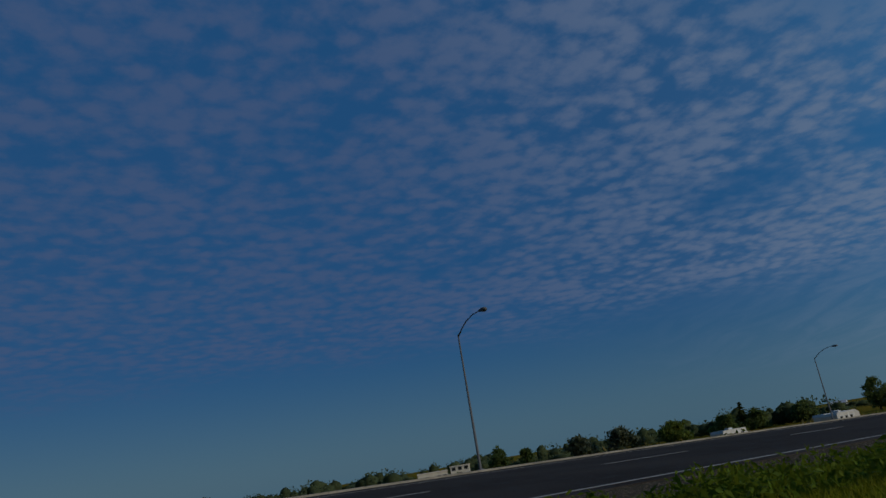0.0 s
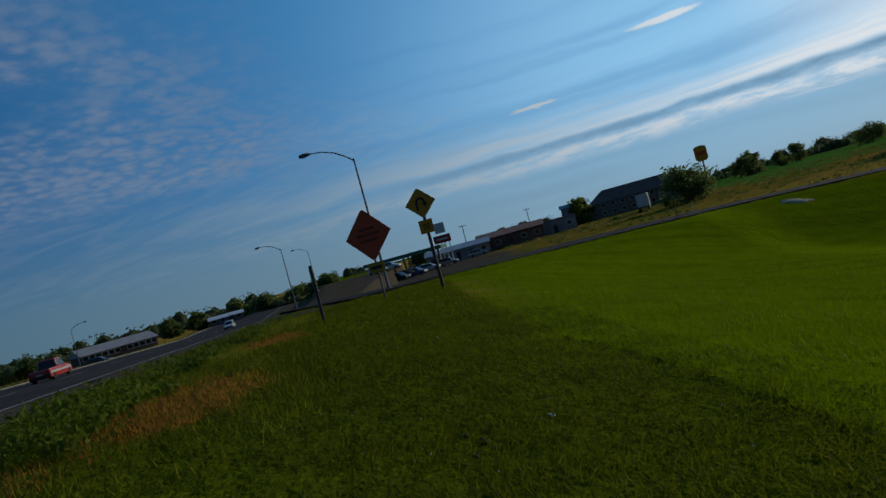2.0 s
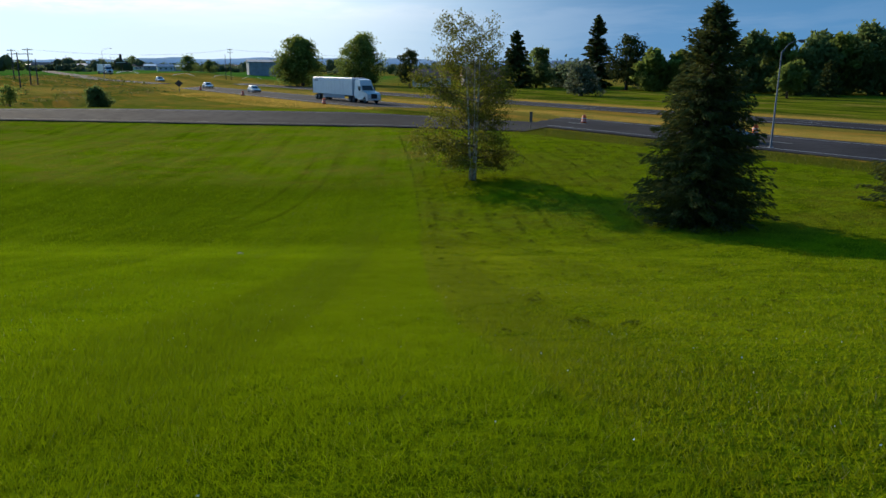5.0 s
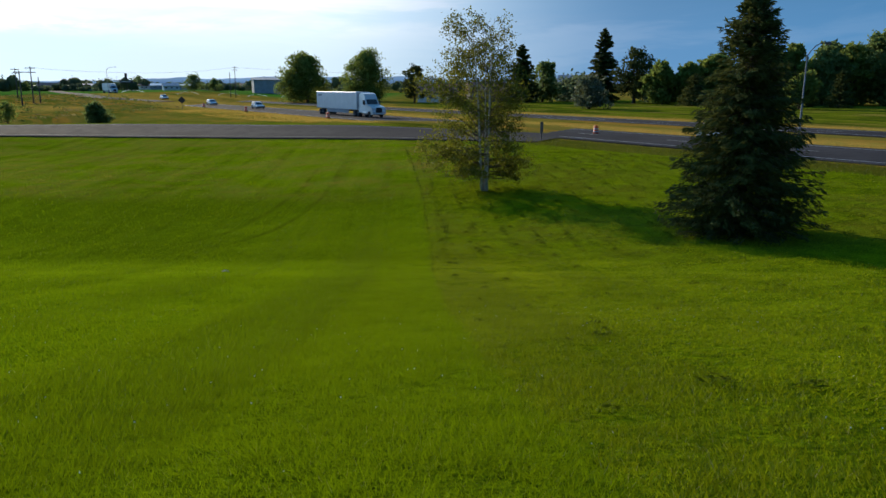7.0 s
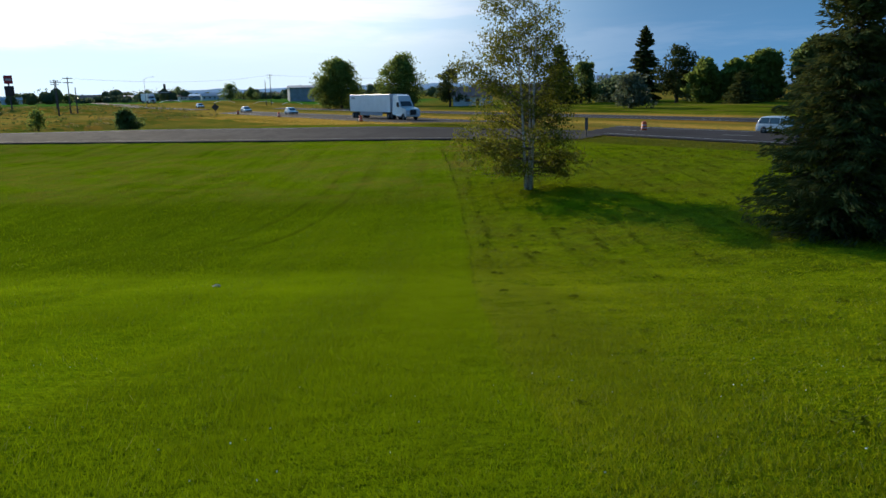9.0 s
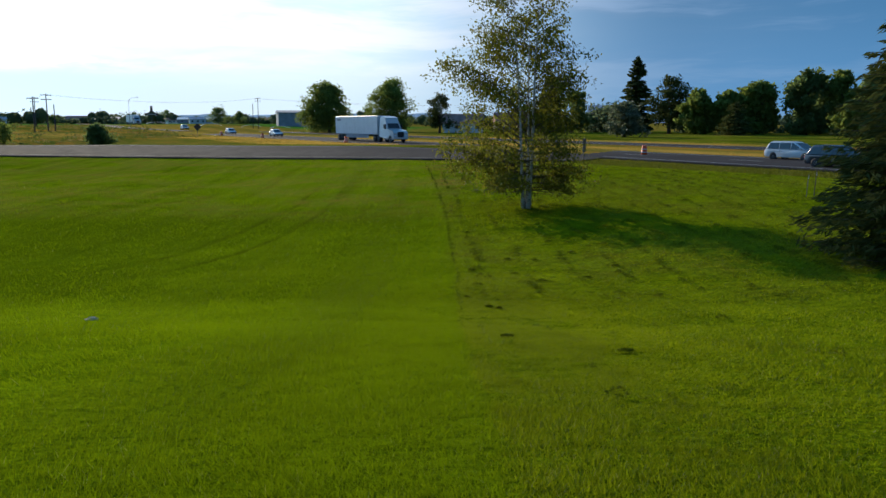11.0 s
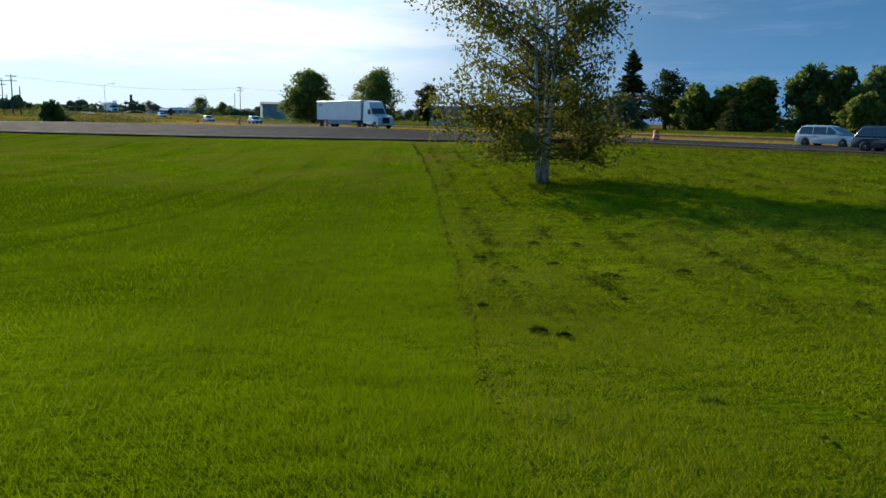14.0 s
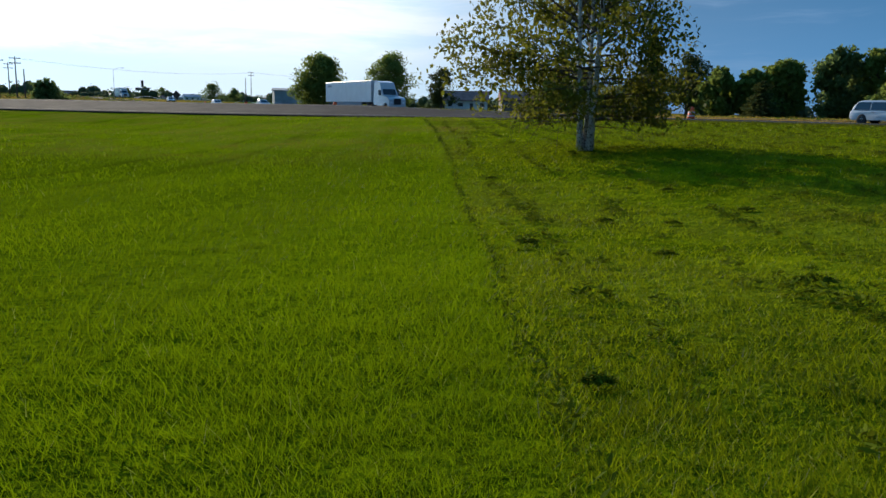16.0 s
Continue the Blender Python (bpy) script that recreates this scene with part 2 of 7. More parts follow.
def ground_material():
    m = bpy.data.materials.new("grass_ground")
    m.use_nodes = True
    n = Nodes(m.node_tree)
    co = n.add("ShaderNodeTexCoord").outputs["Object"]

    def mask(name):
        return n.add("ShaderNodeAttribute", attribute_name=name).outputs["Fac"]
    broad, mid, fine = n.noise(co, 0.11, 3.0), n.noise(co, 0.9, 4.0), n.noise(co, 14.0, 4.0, 0.65)
    # mower tracks that run along the mown edge
    sep = n.add("ShaderNodeSeparateXYZ", {0: co}).outputs
    rows = n.noise(n.vec(n.math("ADD", sep[0], n.math("MULTIPLY", sep[1], 0.06)), n.math("MULTIPLY", sep[1], 0.03)), 0.9, 3.0, 0.6)
    lawn = n.mix(n.ramp(mid, 0.3, 0.7), LAWN_DARK, LAWN_LIGHT)
    lawn = n.mix(n.math("MULTIPLY", n.ramp(broad, 0.45, 0.7), 0.45), lawn, LAWN_YELLOW)
    lawn = n.mix(n.math("MULTIPLY", n.ramp(rows, 0.52, 0.64), 0.6), lawn, LAWN_YELLOW)
    lawn = n.mix(n.math("MULTIPLY", n.ramp(rows, 0.47, 0.36), 0.5), lawn, tuple(c * 0.7 for c in LAWN_DARK))
    # sunlit tips at the slope's foot, put into the lawn colour
    foot_shine = n.math("MULTIPLY", n.ramp(sep[1], 19.5, 22.5), n.ramp(sep[1], 26.5, 24.0))
    lawn = n.mix(n.math("MULTIPLY", foot_shine, n.ramp(mid, 0.30, 0.65, 0.4, 0.9)), lawn, tuple(c * 1.15 for c in LAWN_YELLOW))
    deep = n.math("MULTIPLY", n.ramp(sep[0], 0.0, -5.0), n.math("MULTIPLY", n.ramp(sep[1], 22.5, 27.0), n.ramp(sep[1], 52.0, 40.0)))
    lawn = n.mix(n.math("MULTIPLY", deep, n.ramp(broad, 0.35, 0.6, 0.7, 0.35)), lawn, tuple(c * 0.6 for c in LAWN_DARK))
    mown = n.mix(n.ramp(mid, 0.35, 0.65), MOWN_DARK, MOWN_LIGHT)
    # old mower ruts, pressed flat in places
    bend = n.math("SUBTRACT", n.math("MULTIPLY", n.math("SINE", n.math("MULTIPLY", sep[1], 0.19)), 0.3),
                  n.math("MULTIPLY", n.math("POWER", n.math("MAXIMUM", n.math("SUBTRACT", 33.5, sep[1]), 0.0), 1.6), 0.10))
    off = n.math("SUBTRACT", n.math("ADD", sep[0], 9.4), bend)
    rut = n.math("MINIMUM", n.math("ABSOLUTE", off), n.math("ABSOLUTE", n.math("SUBTRACT", off, 1.75)))
    rut = n.math("MULTIPLY", n.ramp(n.math("ADD", rut, n.math("MULTIPLY", mid, 0.12)), 0.30, 0.08), n.math("MULTIPLY", n.ramp(sep[1], 28.5, 30.5), n.ramp(sep[1], 58.0, 50.0)))
    lawn = n.mix(n.math("MULTIPLY", rut, n.ramp(n.noise(co, 0.45, 4.0, 0.65), 0.42, 0.62, 0.12, 0.8)), lawn, (0.046, 0.058, 0.002))
    col = n.mix(mask("mown"), lawn, mown)
    # thatch and soil under the standing blades, the shade between them painted in
    shaded_thatch = n.mix(n.ramp(fine, 0.35, 0.65), (0.046, 0.070, 0.001), (0.084, 0.122, 0.002))
    col = n.mix(mask("sward"), col, shaded_thatch)
    dry = n.mix(n.ramp(mid, 0.35, 0.65), (0.34, 0.17, 0.04), (0.16, 0.14, 0.03))
    col = n.mix(n.math("MULTIPLY", mask("dry"), n.ramp(n.noise(co, 0.25, 4.0), 0.36, 0.6)), col, dry)
    lanes = n.vec(n.math("ADD", n.math("MULTIPLY", sep[0], 0.83), n.math("MULTIPLY", sep[1], 0.56)), n.math("MULTIPLY", n.math("SUBTRACT", n.math("MULTIPLY", sep[1], 0.83), n.math("MULTIPLY", sep[0], 0.56)), 0.3))
    plain = n.mix(n.ramp(n.noise(lanes, 0.11, 6.0, 0.66, 0.6), 0.42, 0.58), (0.118, 0.120, 0.014), (0.215, 0.155, 0.027))
    plain = n.mix(n.math("MULTIPLY", n.ramp(n.noise(lanes, 0.20, 5.0, 0.65, 0.6), 0.51, 0.60), 0.85), plain, (0.38, 0.185, 0.03))
    col = n.mix(mask("plain"), col, plain)
    straw = n.mix(n.ramp(n.noise(co, 0.3, 4.0), 0.35, 0.65), (0.52, 0.28, 0.05), (0.32, 0.24, 0.04))
    col = n.mix(n.math("MULTIPLY", mask("verge"), n.ramp(n.noise(lanes, 0.12, 5.0, 0.6), 0.30, 0.46)), col, straw)
    soil = n.mix(n.ramp(n.noise(co, 3.0, 5.0, 0.65), 0.40, 0.62), (0.032, 0.038, 0.006), (0.070, 0.084, 0.005))
    col = n.mix(mask("crest"), col, soil)
    meadow = n.mix(n.ramp(n.noise(lanes, 0.16, 5.0, 0.62, 0.4), 0.43, 0.56), (0.055, 0.072, 0.006), (0.140, 0.152, 0.008))
    meadow = n.mix(n.math("MULTIPLY", n.ramp(n.noise(lanes, 0.23, 5.0, 0.6, 0.4), 0.53, 0.62), 0.75), meadow, (0.27, 0.185, 0.035))
    col = n.mix(mask("meadow"), col, meadow)
    crop = n.mix(n.ramp(n.noise(co, 0.006, 2.0), 0.4, 0.6), (0.055, 0.160, 0.018), (0.095, 0.185, 0.028))
    col = n.mix(mask("crop"), col, crop)
    gravel = n.mix(n.ramp(n.noise(co, 25.0, 3.0), 0.35, 0.65), (0.054, 0.043, 0.035), (0.145, 0.115, 0.090))
    col = n.mix(mask("gravel"), col, gravel)
    col = n.mix(n.math("MULTIPLY", n.ramp(fine, 0.62, 0.34), 0.45), col, (0.02, 0.04, 0.002))
    # the fuzz of blade tips on the lawn alone
    fuzz = n.math("MULTIPLY", n.math("SUBTRACT", 1.0, n.math("MAXIMUM", n.math("MAXIMUM", mask("plain"), mask("gravel")), mask("mown"))), 0.11)
    b1 = n.add("ShaderNodeBump", {"Height": fine, "Strength": 0.9, "Distance": 0.05})
    b2 = n.add("ShaderNodeBump", {"Height": n.noise(n.vec(sep[0], n.math("MULTIPLY", sep[1], 1.6)), 1.5, 4.0, 0.6), "Strength": 0.6, "Distance": 0.30, "Normal": b1.outputs[0]})
    p = n.add("ShaderNodeBsdfPrincipled", {"Base Color": col, "Roughness": 1.0, "Specular IOR Level": 0.0, "Sheen Weight": fuzz, "Sheen Roughness": 0.4,
                                           "Sheen Tint": (0.44, 0.50, 0.02, 1.0), "Normal": b2.outputs[0]})
    n.add("ShaderNodeOutputMaterial", {"Surface": p.outputs[0]})
    return m


def blade_material(name, color, tip, clumps=0.40):
    m = bpy.data.materials.new(name)
    m.use_nodes = True
    n = Nodes(m.node_tree)
    isl = n.add("ShaderNodeNewGeometry").outputs["Random Per Island"]
    co = n.add("ShaderNodeTexCoord").outputs["Object"]
    patch = n.noise(co, 0.35, 3.0)
    col = n.mix(isl, tuple(c * 0.58 for c in color), tuple(c * 1.08 for c in color))
    col = n.mix(n.math("MULTIPLY", n.ramp(patch, 0.42, 0.7), 0.7), col, tip)
    wide = n.noise(co, 0.09, 3.0)
    col = n.mix(n.math("MULTIPLY", n.ramp(wide, 0.46, 0.64), 0.55), col, tip)
    sep = n.add("ShaderNodeSeparateXYZ", {0: co}).outputs
    rows = n.noise(n.vec(n.math("ADD", sep[0], n.math("MULTIPLY", sep[1], 0.06)), n.math("MULTIPLY", sep[1], 0.03)), 0.9, 3.0, 0.6)
    col = n.mix(n.math("MULTIPLY", n.ramp(rows, 0.49, 0.62), 0.55), col, tuple(c * 0.6 for c in color))
    tuft = n.noise(co, 1.15, 3.0, 0.6)
    col = n.mix(n.math("MULTIPLY", n.ramp(tuft, 0.50, 0.34), 0.60), col, tuple(c * 0.45 for c in color))
    col = n.mix(n.math("MULTIPLY", n.ramp(tuft, 0.54, 0.68), 0.45), col, tip)
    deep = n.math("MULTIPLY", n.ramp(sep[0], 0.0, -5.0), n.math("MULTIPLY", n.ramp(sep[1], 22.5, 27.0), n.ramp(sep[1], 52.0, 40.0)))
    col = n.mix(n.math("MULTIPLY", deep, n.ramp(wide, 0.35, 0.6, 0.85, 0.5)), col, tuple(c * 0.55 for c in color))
    clump = n.noise(co, 3.2, 4.0, 0.62)
    col = n.mix(n.math("MULTIPLY", n.ramp(clump, 0.52, 0.36), clumps), col, tuple(c * 0.4 for c in color))
    col = n.mix(n.math("MULTIPLY", n.ramp(clump, 0.56, 0.70), clumps), col, tip)
    # bright band along the foot of the slope: grazing sunlight painted into the blades
    foot_shine = n.math("MULTIPLY", n.ramp(sep[1], 19.5, 22.5), n.ramp(sep[1], 26.5, 24.0))
    col = n.mix(n.math("MULTIPLY", foot_shine, n.ramp(patch, 0.30, 0.65, 0.35, 0.8)), col, tuple(c * 1.2 for c in tip))
    # a few blades carry sun sparkle as a brighter colour
    col = n.mix(n.math("MULTIPLY", n.math("GREATER_THAN", isl, 0.95), 0.7), col, tuple(c * 1.35 for c in tip))
    dry = n.math("MULTIPLY", n.math("GREATER_THAN", isl, 0.985), 1.0)
    col = n.mix(dry, col, (0.28, 0.25, 0.10))
    p = n.add("ShaderNodeBsdfPrincipled", {"Base Color": col, "Roughness": 0.55, "Specular IOR Level": 0.05})
    tr = n.add("ShaderNodeBsdfTranslucent", {"Color": n.mix(0.7, col, tuple(min(1.0, c * 1.15) for c in tip))})
    mixed = n.add("ShaderNodeMixShader", {0: 0.58, 1: p.outputs[0], 2: tr.outputs[0]})
    n.add("ShaderNodeOutputMaterial", {"Surface": mixed.outputs[0]})
    return m


LAWN_DARK, LAWN_LIGHT, LAWN_YELLOW = (0.076, 0.120, 0.001), (0.120, 0.180, 0.002), (0.160, 0.210, 0.003)
MOWN_DARK, MOWN_LIGHT = (0.078, 0.112, 0.002), (0.140, 0.180, 0.003)
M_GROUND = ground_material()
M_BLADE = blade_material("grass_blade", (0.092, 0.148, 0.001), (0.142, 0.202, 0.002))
M_MOWN = blade_material("mown_grass_blade", (0.110, 0.156, 0.002), (0.186, 0.226, 0.004), 0.5)
M_CREST = blade_material("crest_grass_blade", (0.064, 0.092, 0.002), (0.106, 0.126, 0.004), 0.65)
M_WEED = leaf_material("verge_weed_leaf", (0.095, 0.155, 0.010), (0.165, 0.185, 0.016), 0.4, 0.7, 0.1)
M_STRAW = blade_material("dry_grass_blade", (0.27, 0.115, 0.018), (0.33, 0.165, 0.03), 0.5)
M_HAY = blade_material("hay_blade", (0.34, 0.20, 0.035), (0.44, 0.29, 0.06), 0.6)
M_ROUGH = blade_material("rough_grass_blade", (0.060, 0.085, 0.006), (0.11, 0.115, 0.012))
M_ASPHALT = material("asphalt", (0.041, 0.035, 0.031), 0.95, 0, 0.22, 0.15, 0.5, 60.0, (0.045, 0.045, 0.047), 0.05)
M_ASPHALT_OLD = material("worn_asphalt", (0.042, 0.037, 0.036), 0.95, 0, 0.25, 0.12, 0.5, 60.0, (0.038, 0.034, 0.033), 0.03)
M_PAINT = material("road_paint", (0.26, 0.255, 0.24), 0.7, 0, 0.25, 1.2, 0.0, 1.0, (0.25, 0.25, 0.24))
M_BARK = material("dark_bark", (0.075, 0.055, 0.04), 0.9, 0, 0.4, 5.0, 0.8, 25.0)
M_BIRCH = material("birch_bark", (0.46, 0.43, 0.38), 0.75, 0, 0.25, 2.2, 0.5, 20.0, (0.035, 0.03, 0.028))
M_STEEL = material("galvanised_steel", (0.13, 0.135, 0.14), 0.75, 0.3, 0.2, 1.5, 0.05, 30.0)
M_DARKSTEEL = material("weathered_steel_post", (0.07, 0.06, 0.055), 0.7, 0.3, 0.35, 3.0, 0.2, 30.0)
M_LENS = material("lamp_lens", (0.55, 0.55, 0.5), 0.15, 0, 0.1, 5.0)
M_ORANGE = material("orange_sign_face", (0.55, 0.055, 0.004), 0.45, 0, 0.12, 1.5)
M_YELLOW = material("yellow_sign_face", (0.52, 0.235, 0.008), 0.45, 0, 0.12, 1.5)
M_BLACK = material("black_paint", (0.012, 0.012, 0.013), 0.5, 0, 0.2, 4.0)
M_WHITE = material("white_paint", (0.72, 0.72, 0.70), 0.4, 0, 0.10, 0.6)
M_WOODPOST = material("weathered_wood_post", (0.14, 0.115, 0.09), 0.9, 0, 0.35, 4.0, 0.4, 40.0)
M_LEAF_BIRCH = leaf_material("birch_leaf", (0.096, 0.118, 0.012), (0.215, 0.200, 0.022), 0.58, 0.6, 0.12)
M_LEAF_GREEN = leaf_material("broad_leaf", (0.145, 0.200, 0.042), (0.205, 0.240, 0.046), 0.62, 0.8, 0.08)
M_LEAF_DARK = leaf_material("dark_leaf", (0.125, 0.178, 0.056), (0.172, 0.215, 0.060), 0.62, 0.8, 0.08)
# leaves of distant trees, with aerial haze mixed into the colour
M_LEAF_HAZED = leaf_material("hazed_leaf", (0.120, 0.160, 0.080), (0.15, 0.185, 0.085), 0.55, 0.9, 0.05)
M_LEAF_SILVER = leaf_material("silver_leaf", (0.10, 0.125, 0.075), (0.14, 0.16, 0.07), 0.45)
M_NEEDLE = leaf_material("spruce_needle", (0.060, 0.080, 0.024), (0.11, 0.115, 0.028), 0.35, 0.9, 0.05)
M_CLIP = leaf_material("grass_clippings", (0.100, 0.128, 0.005), (0.150, 0.170, 0.007), 0.3, 0.9, 0.05)
M_CLOVER = material("white_clover_flower", (0.75, 0.75, 0.70), 0.8, 0, 0.1, 3.0)
M_GLASS = material("dark_glass", (0.02, 0.024, 0.028), 0.06, 0, 0.1, 3.0, spec=0.6)
M_TYRE = material("tyre_rubber", (0.02, 0.02, 0.021), 0.85, 0, 0.2, 6.0)
M_RIM = material("alloy_rim", (0.45, 0.45, 0.46), 0.35, 0.8, 0.1, 5.0)
M_CARWHITE = material("white_car_paint", (0.50, 0.49, 0.47), 0.22, 0, 0.04, 1.0, spec=0.6)
M_CARDARK = material("dark_grey_car_paint", (0.030, 0.034, 0.042), 0.22, 0.2, 0.08, 1.0, spec=0.6)
M_CARSILVER = material("silver_car_paint", (0.42, 0.43, 0.45), 0.28, 0.5, 0.05, 1.0, spec=0.6)
M_CARRED = material("red_truck_paint", (0.42, 0.035, 0.025), 0.28, 0, 0.08, 1.0, spec=0.6)
M_CARBLUE = material("blue_car_paint", (0.05, 0.09, 0.19), 0.28, 0, 0.08, 1.0, spec=0.6)
M_TRAILER = material("trailer_panel", (0.54, 0.54, 0.53), 0.4, 0.1, 0.06, 0.8, second=(0.55, 0.55, 0.56))
M_LIGHT = material("headlight_lens", (0.75, 0.75, 0.72), 0.1, 0, 0.05, 5.0)
M_TAIL = material("tail_light_lens", (0.45, 0.01, 0.008), 0.2, 0, 0.1, 5.0)
M_CONE = material("orange_drum_plastic", (0.80, 0.085, 0.008), 0.5, 0, 0.1, 3.0)
M_SHEETWHITE = material("reflective_white_band", (0.48, 0.47, 0.45), 0.4, 0, 0.08, 4.0)
M_BEIGE = material("beige_metal_wall", (0.80, 0.62, 0.34), 0.8, 0.0, 0.12, 0.5, 0.2, 6.0)
M_GREYROOF = material("grey_metal_roof", (0.19, 0.20, 0.23), 0.5, 0.3, 0.18, 0.4, 0.2, 5.0)
M_BLUEWALL = material("blue_grey_metal_wall", (0.27, 0.28, 0.29), 0.85, 0.0, 0.15, 0.4)
M_BROWN = material("brown_brick_wall", (0.17, 0.085, 0.06), 0.85, 0, 0.3, 0.8, 0.4, 12.0)
M_DARKROOF = material("dark_shingle_roof", (0.050, 0.042, 0.040), 0.9, 0, 0.25, 0.8, 0.5, 9.0)
M_REDROOF = material("brown_red_roof", (0.27, 0.12, 0.09), 0.85, 0, 0.25, 0.8, 0.4, 9.0)
M_TAUPE = material("taupe_siding", (0.15, 0.125, 0.11), 0.8, 0, 0.15, 0.6, 0.2, 8.0)
M_CREAM = material("cream_stucco", (0.60, 0.57, 0.50), 0.8, 0, 0.1, 0.5)
M_GREYWALL = material("grey_block_wall", (0.26, 0.26, 0.27), 0.85, 0, 0.15, 0.6)
M_GREEN = material("green_canopy_paint", (0.03, 0.13, 0.07), 0.5, 0, 0.15, 0.8)
M_REDSIGN = material("red_sign_panel", (0.36, 0.03, 0.035), 0.4, 0, 0.12, 1.0)
# blue of the far air is put into the hill colour
M_HILL = material("hazed_hill", (0.27, 0.37, 0.46), 1.0, 0, 0.15, 0.004, spec=0.0)
M_WATER = material("white_spray", (0.80, 0.82, 0.84), 0.6, 0, 0.1, 1.0, translucent=0.5)
M_WIRE = material("cable", (0.03, 0.03, 0.032), 0.6, 0, 0.1, 2.0)
M_POLEWOOD = material("dark_pole_wood", (0.075, 0.06, 0.05), 0.9, 0, 0.3, 3.0, 0.3, 30.0)
M_SIGNTEXT = material("faded_sign_lettering", (0.20, 0.03, 0.008), 0.6, 0, 0.2, 4.0)
# dark colour for the shade in the mower's groove
M_EDGE_SHADE = leaf_material("edge_shade_leaf", (0.070, 0.098, 0.004), (0.105, 0.125, 0.01), 0.15, 0.9, 0.05)
M_OLDPAINT = material("worn_road_paint", (0.085, 0.085, 0.085), 0.9, 0, 0.3, 1.2, 0.0, 1.0, (0.05, 0.05, 0.05))
M_SCRUB = leaf_material("field_scrub", (0.20, 0.17, 0.05), (0.32, 0.23, 0.08), 0.5, 0.9, 0.05)
M_SAGE = leaf_material("grey_green_scrub", (0.105, 0.140, 0.03), (0.16, 0.175, 0.04), 0.5, 0.9, 0.05)
M_VERGE = blade_material("verge_grass_blade", (0.120, 0.170, 0.006), (0.22, 0.215, 0.018), 0.7)
M_SAND = material("pale_sand", (0.36, 0.31, 0.22), 0.95, 0, 0.2, 2.0, 0.4, 30.0, (0.24, 0.22, 0.12), 0.05)
M_TUFT = blade_material("tuft_blade", (0.085, 0.14, 0.003), (0.13, 0.18, 0.006))
M_LOWLEAF = leaf_material("low_broad_leaf", (0.075, 0.115, 0.008), (0.13, 0.145, 0.012), 0.45, 0.9, 0.03)
M_STONE = material("gravel_stone", (0.17, 0.14, 0.115), 0.9, 0, 0.35, 8.0, 0.3, 60.0)
M_CLOD = material("torn_turf", (0.055, 0.060, 0.014), 0.95, 0, 0.4, 20.0, 0.6, 80.0, (0.06, 0.08, 0.01), 0.05)
M_KERB = material("worn_concrete", (0.27, 0.25, 0.21), 0.9, 0, 0.25, 0.8, 0.3, 25.0, (0.18, 0.165, 0.14), 0.1)
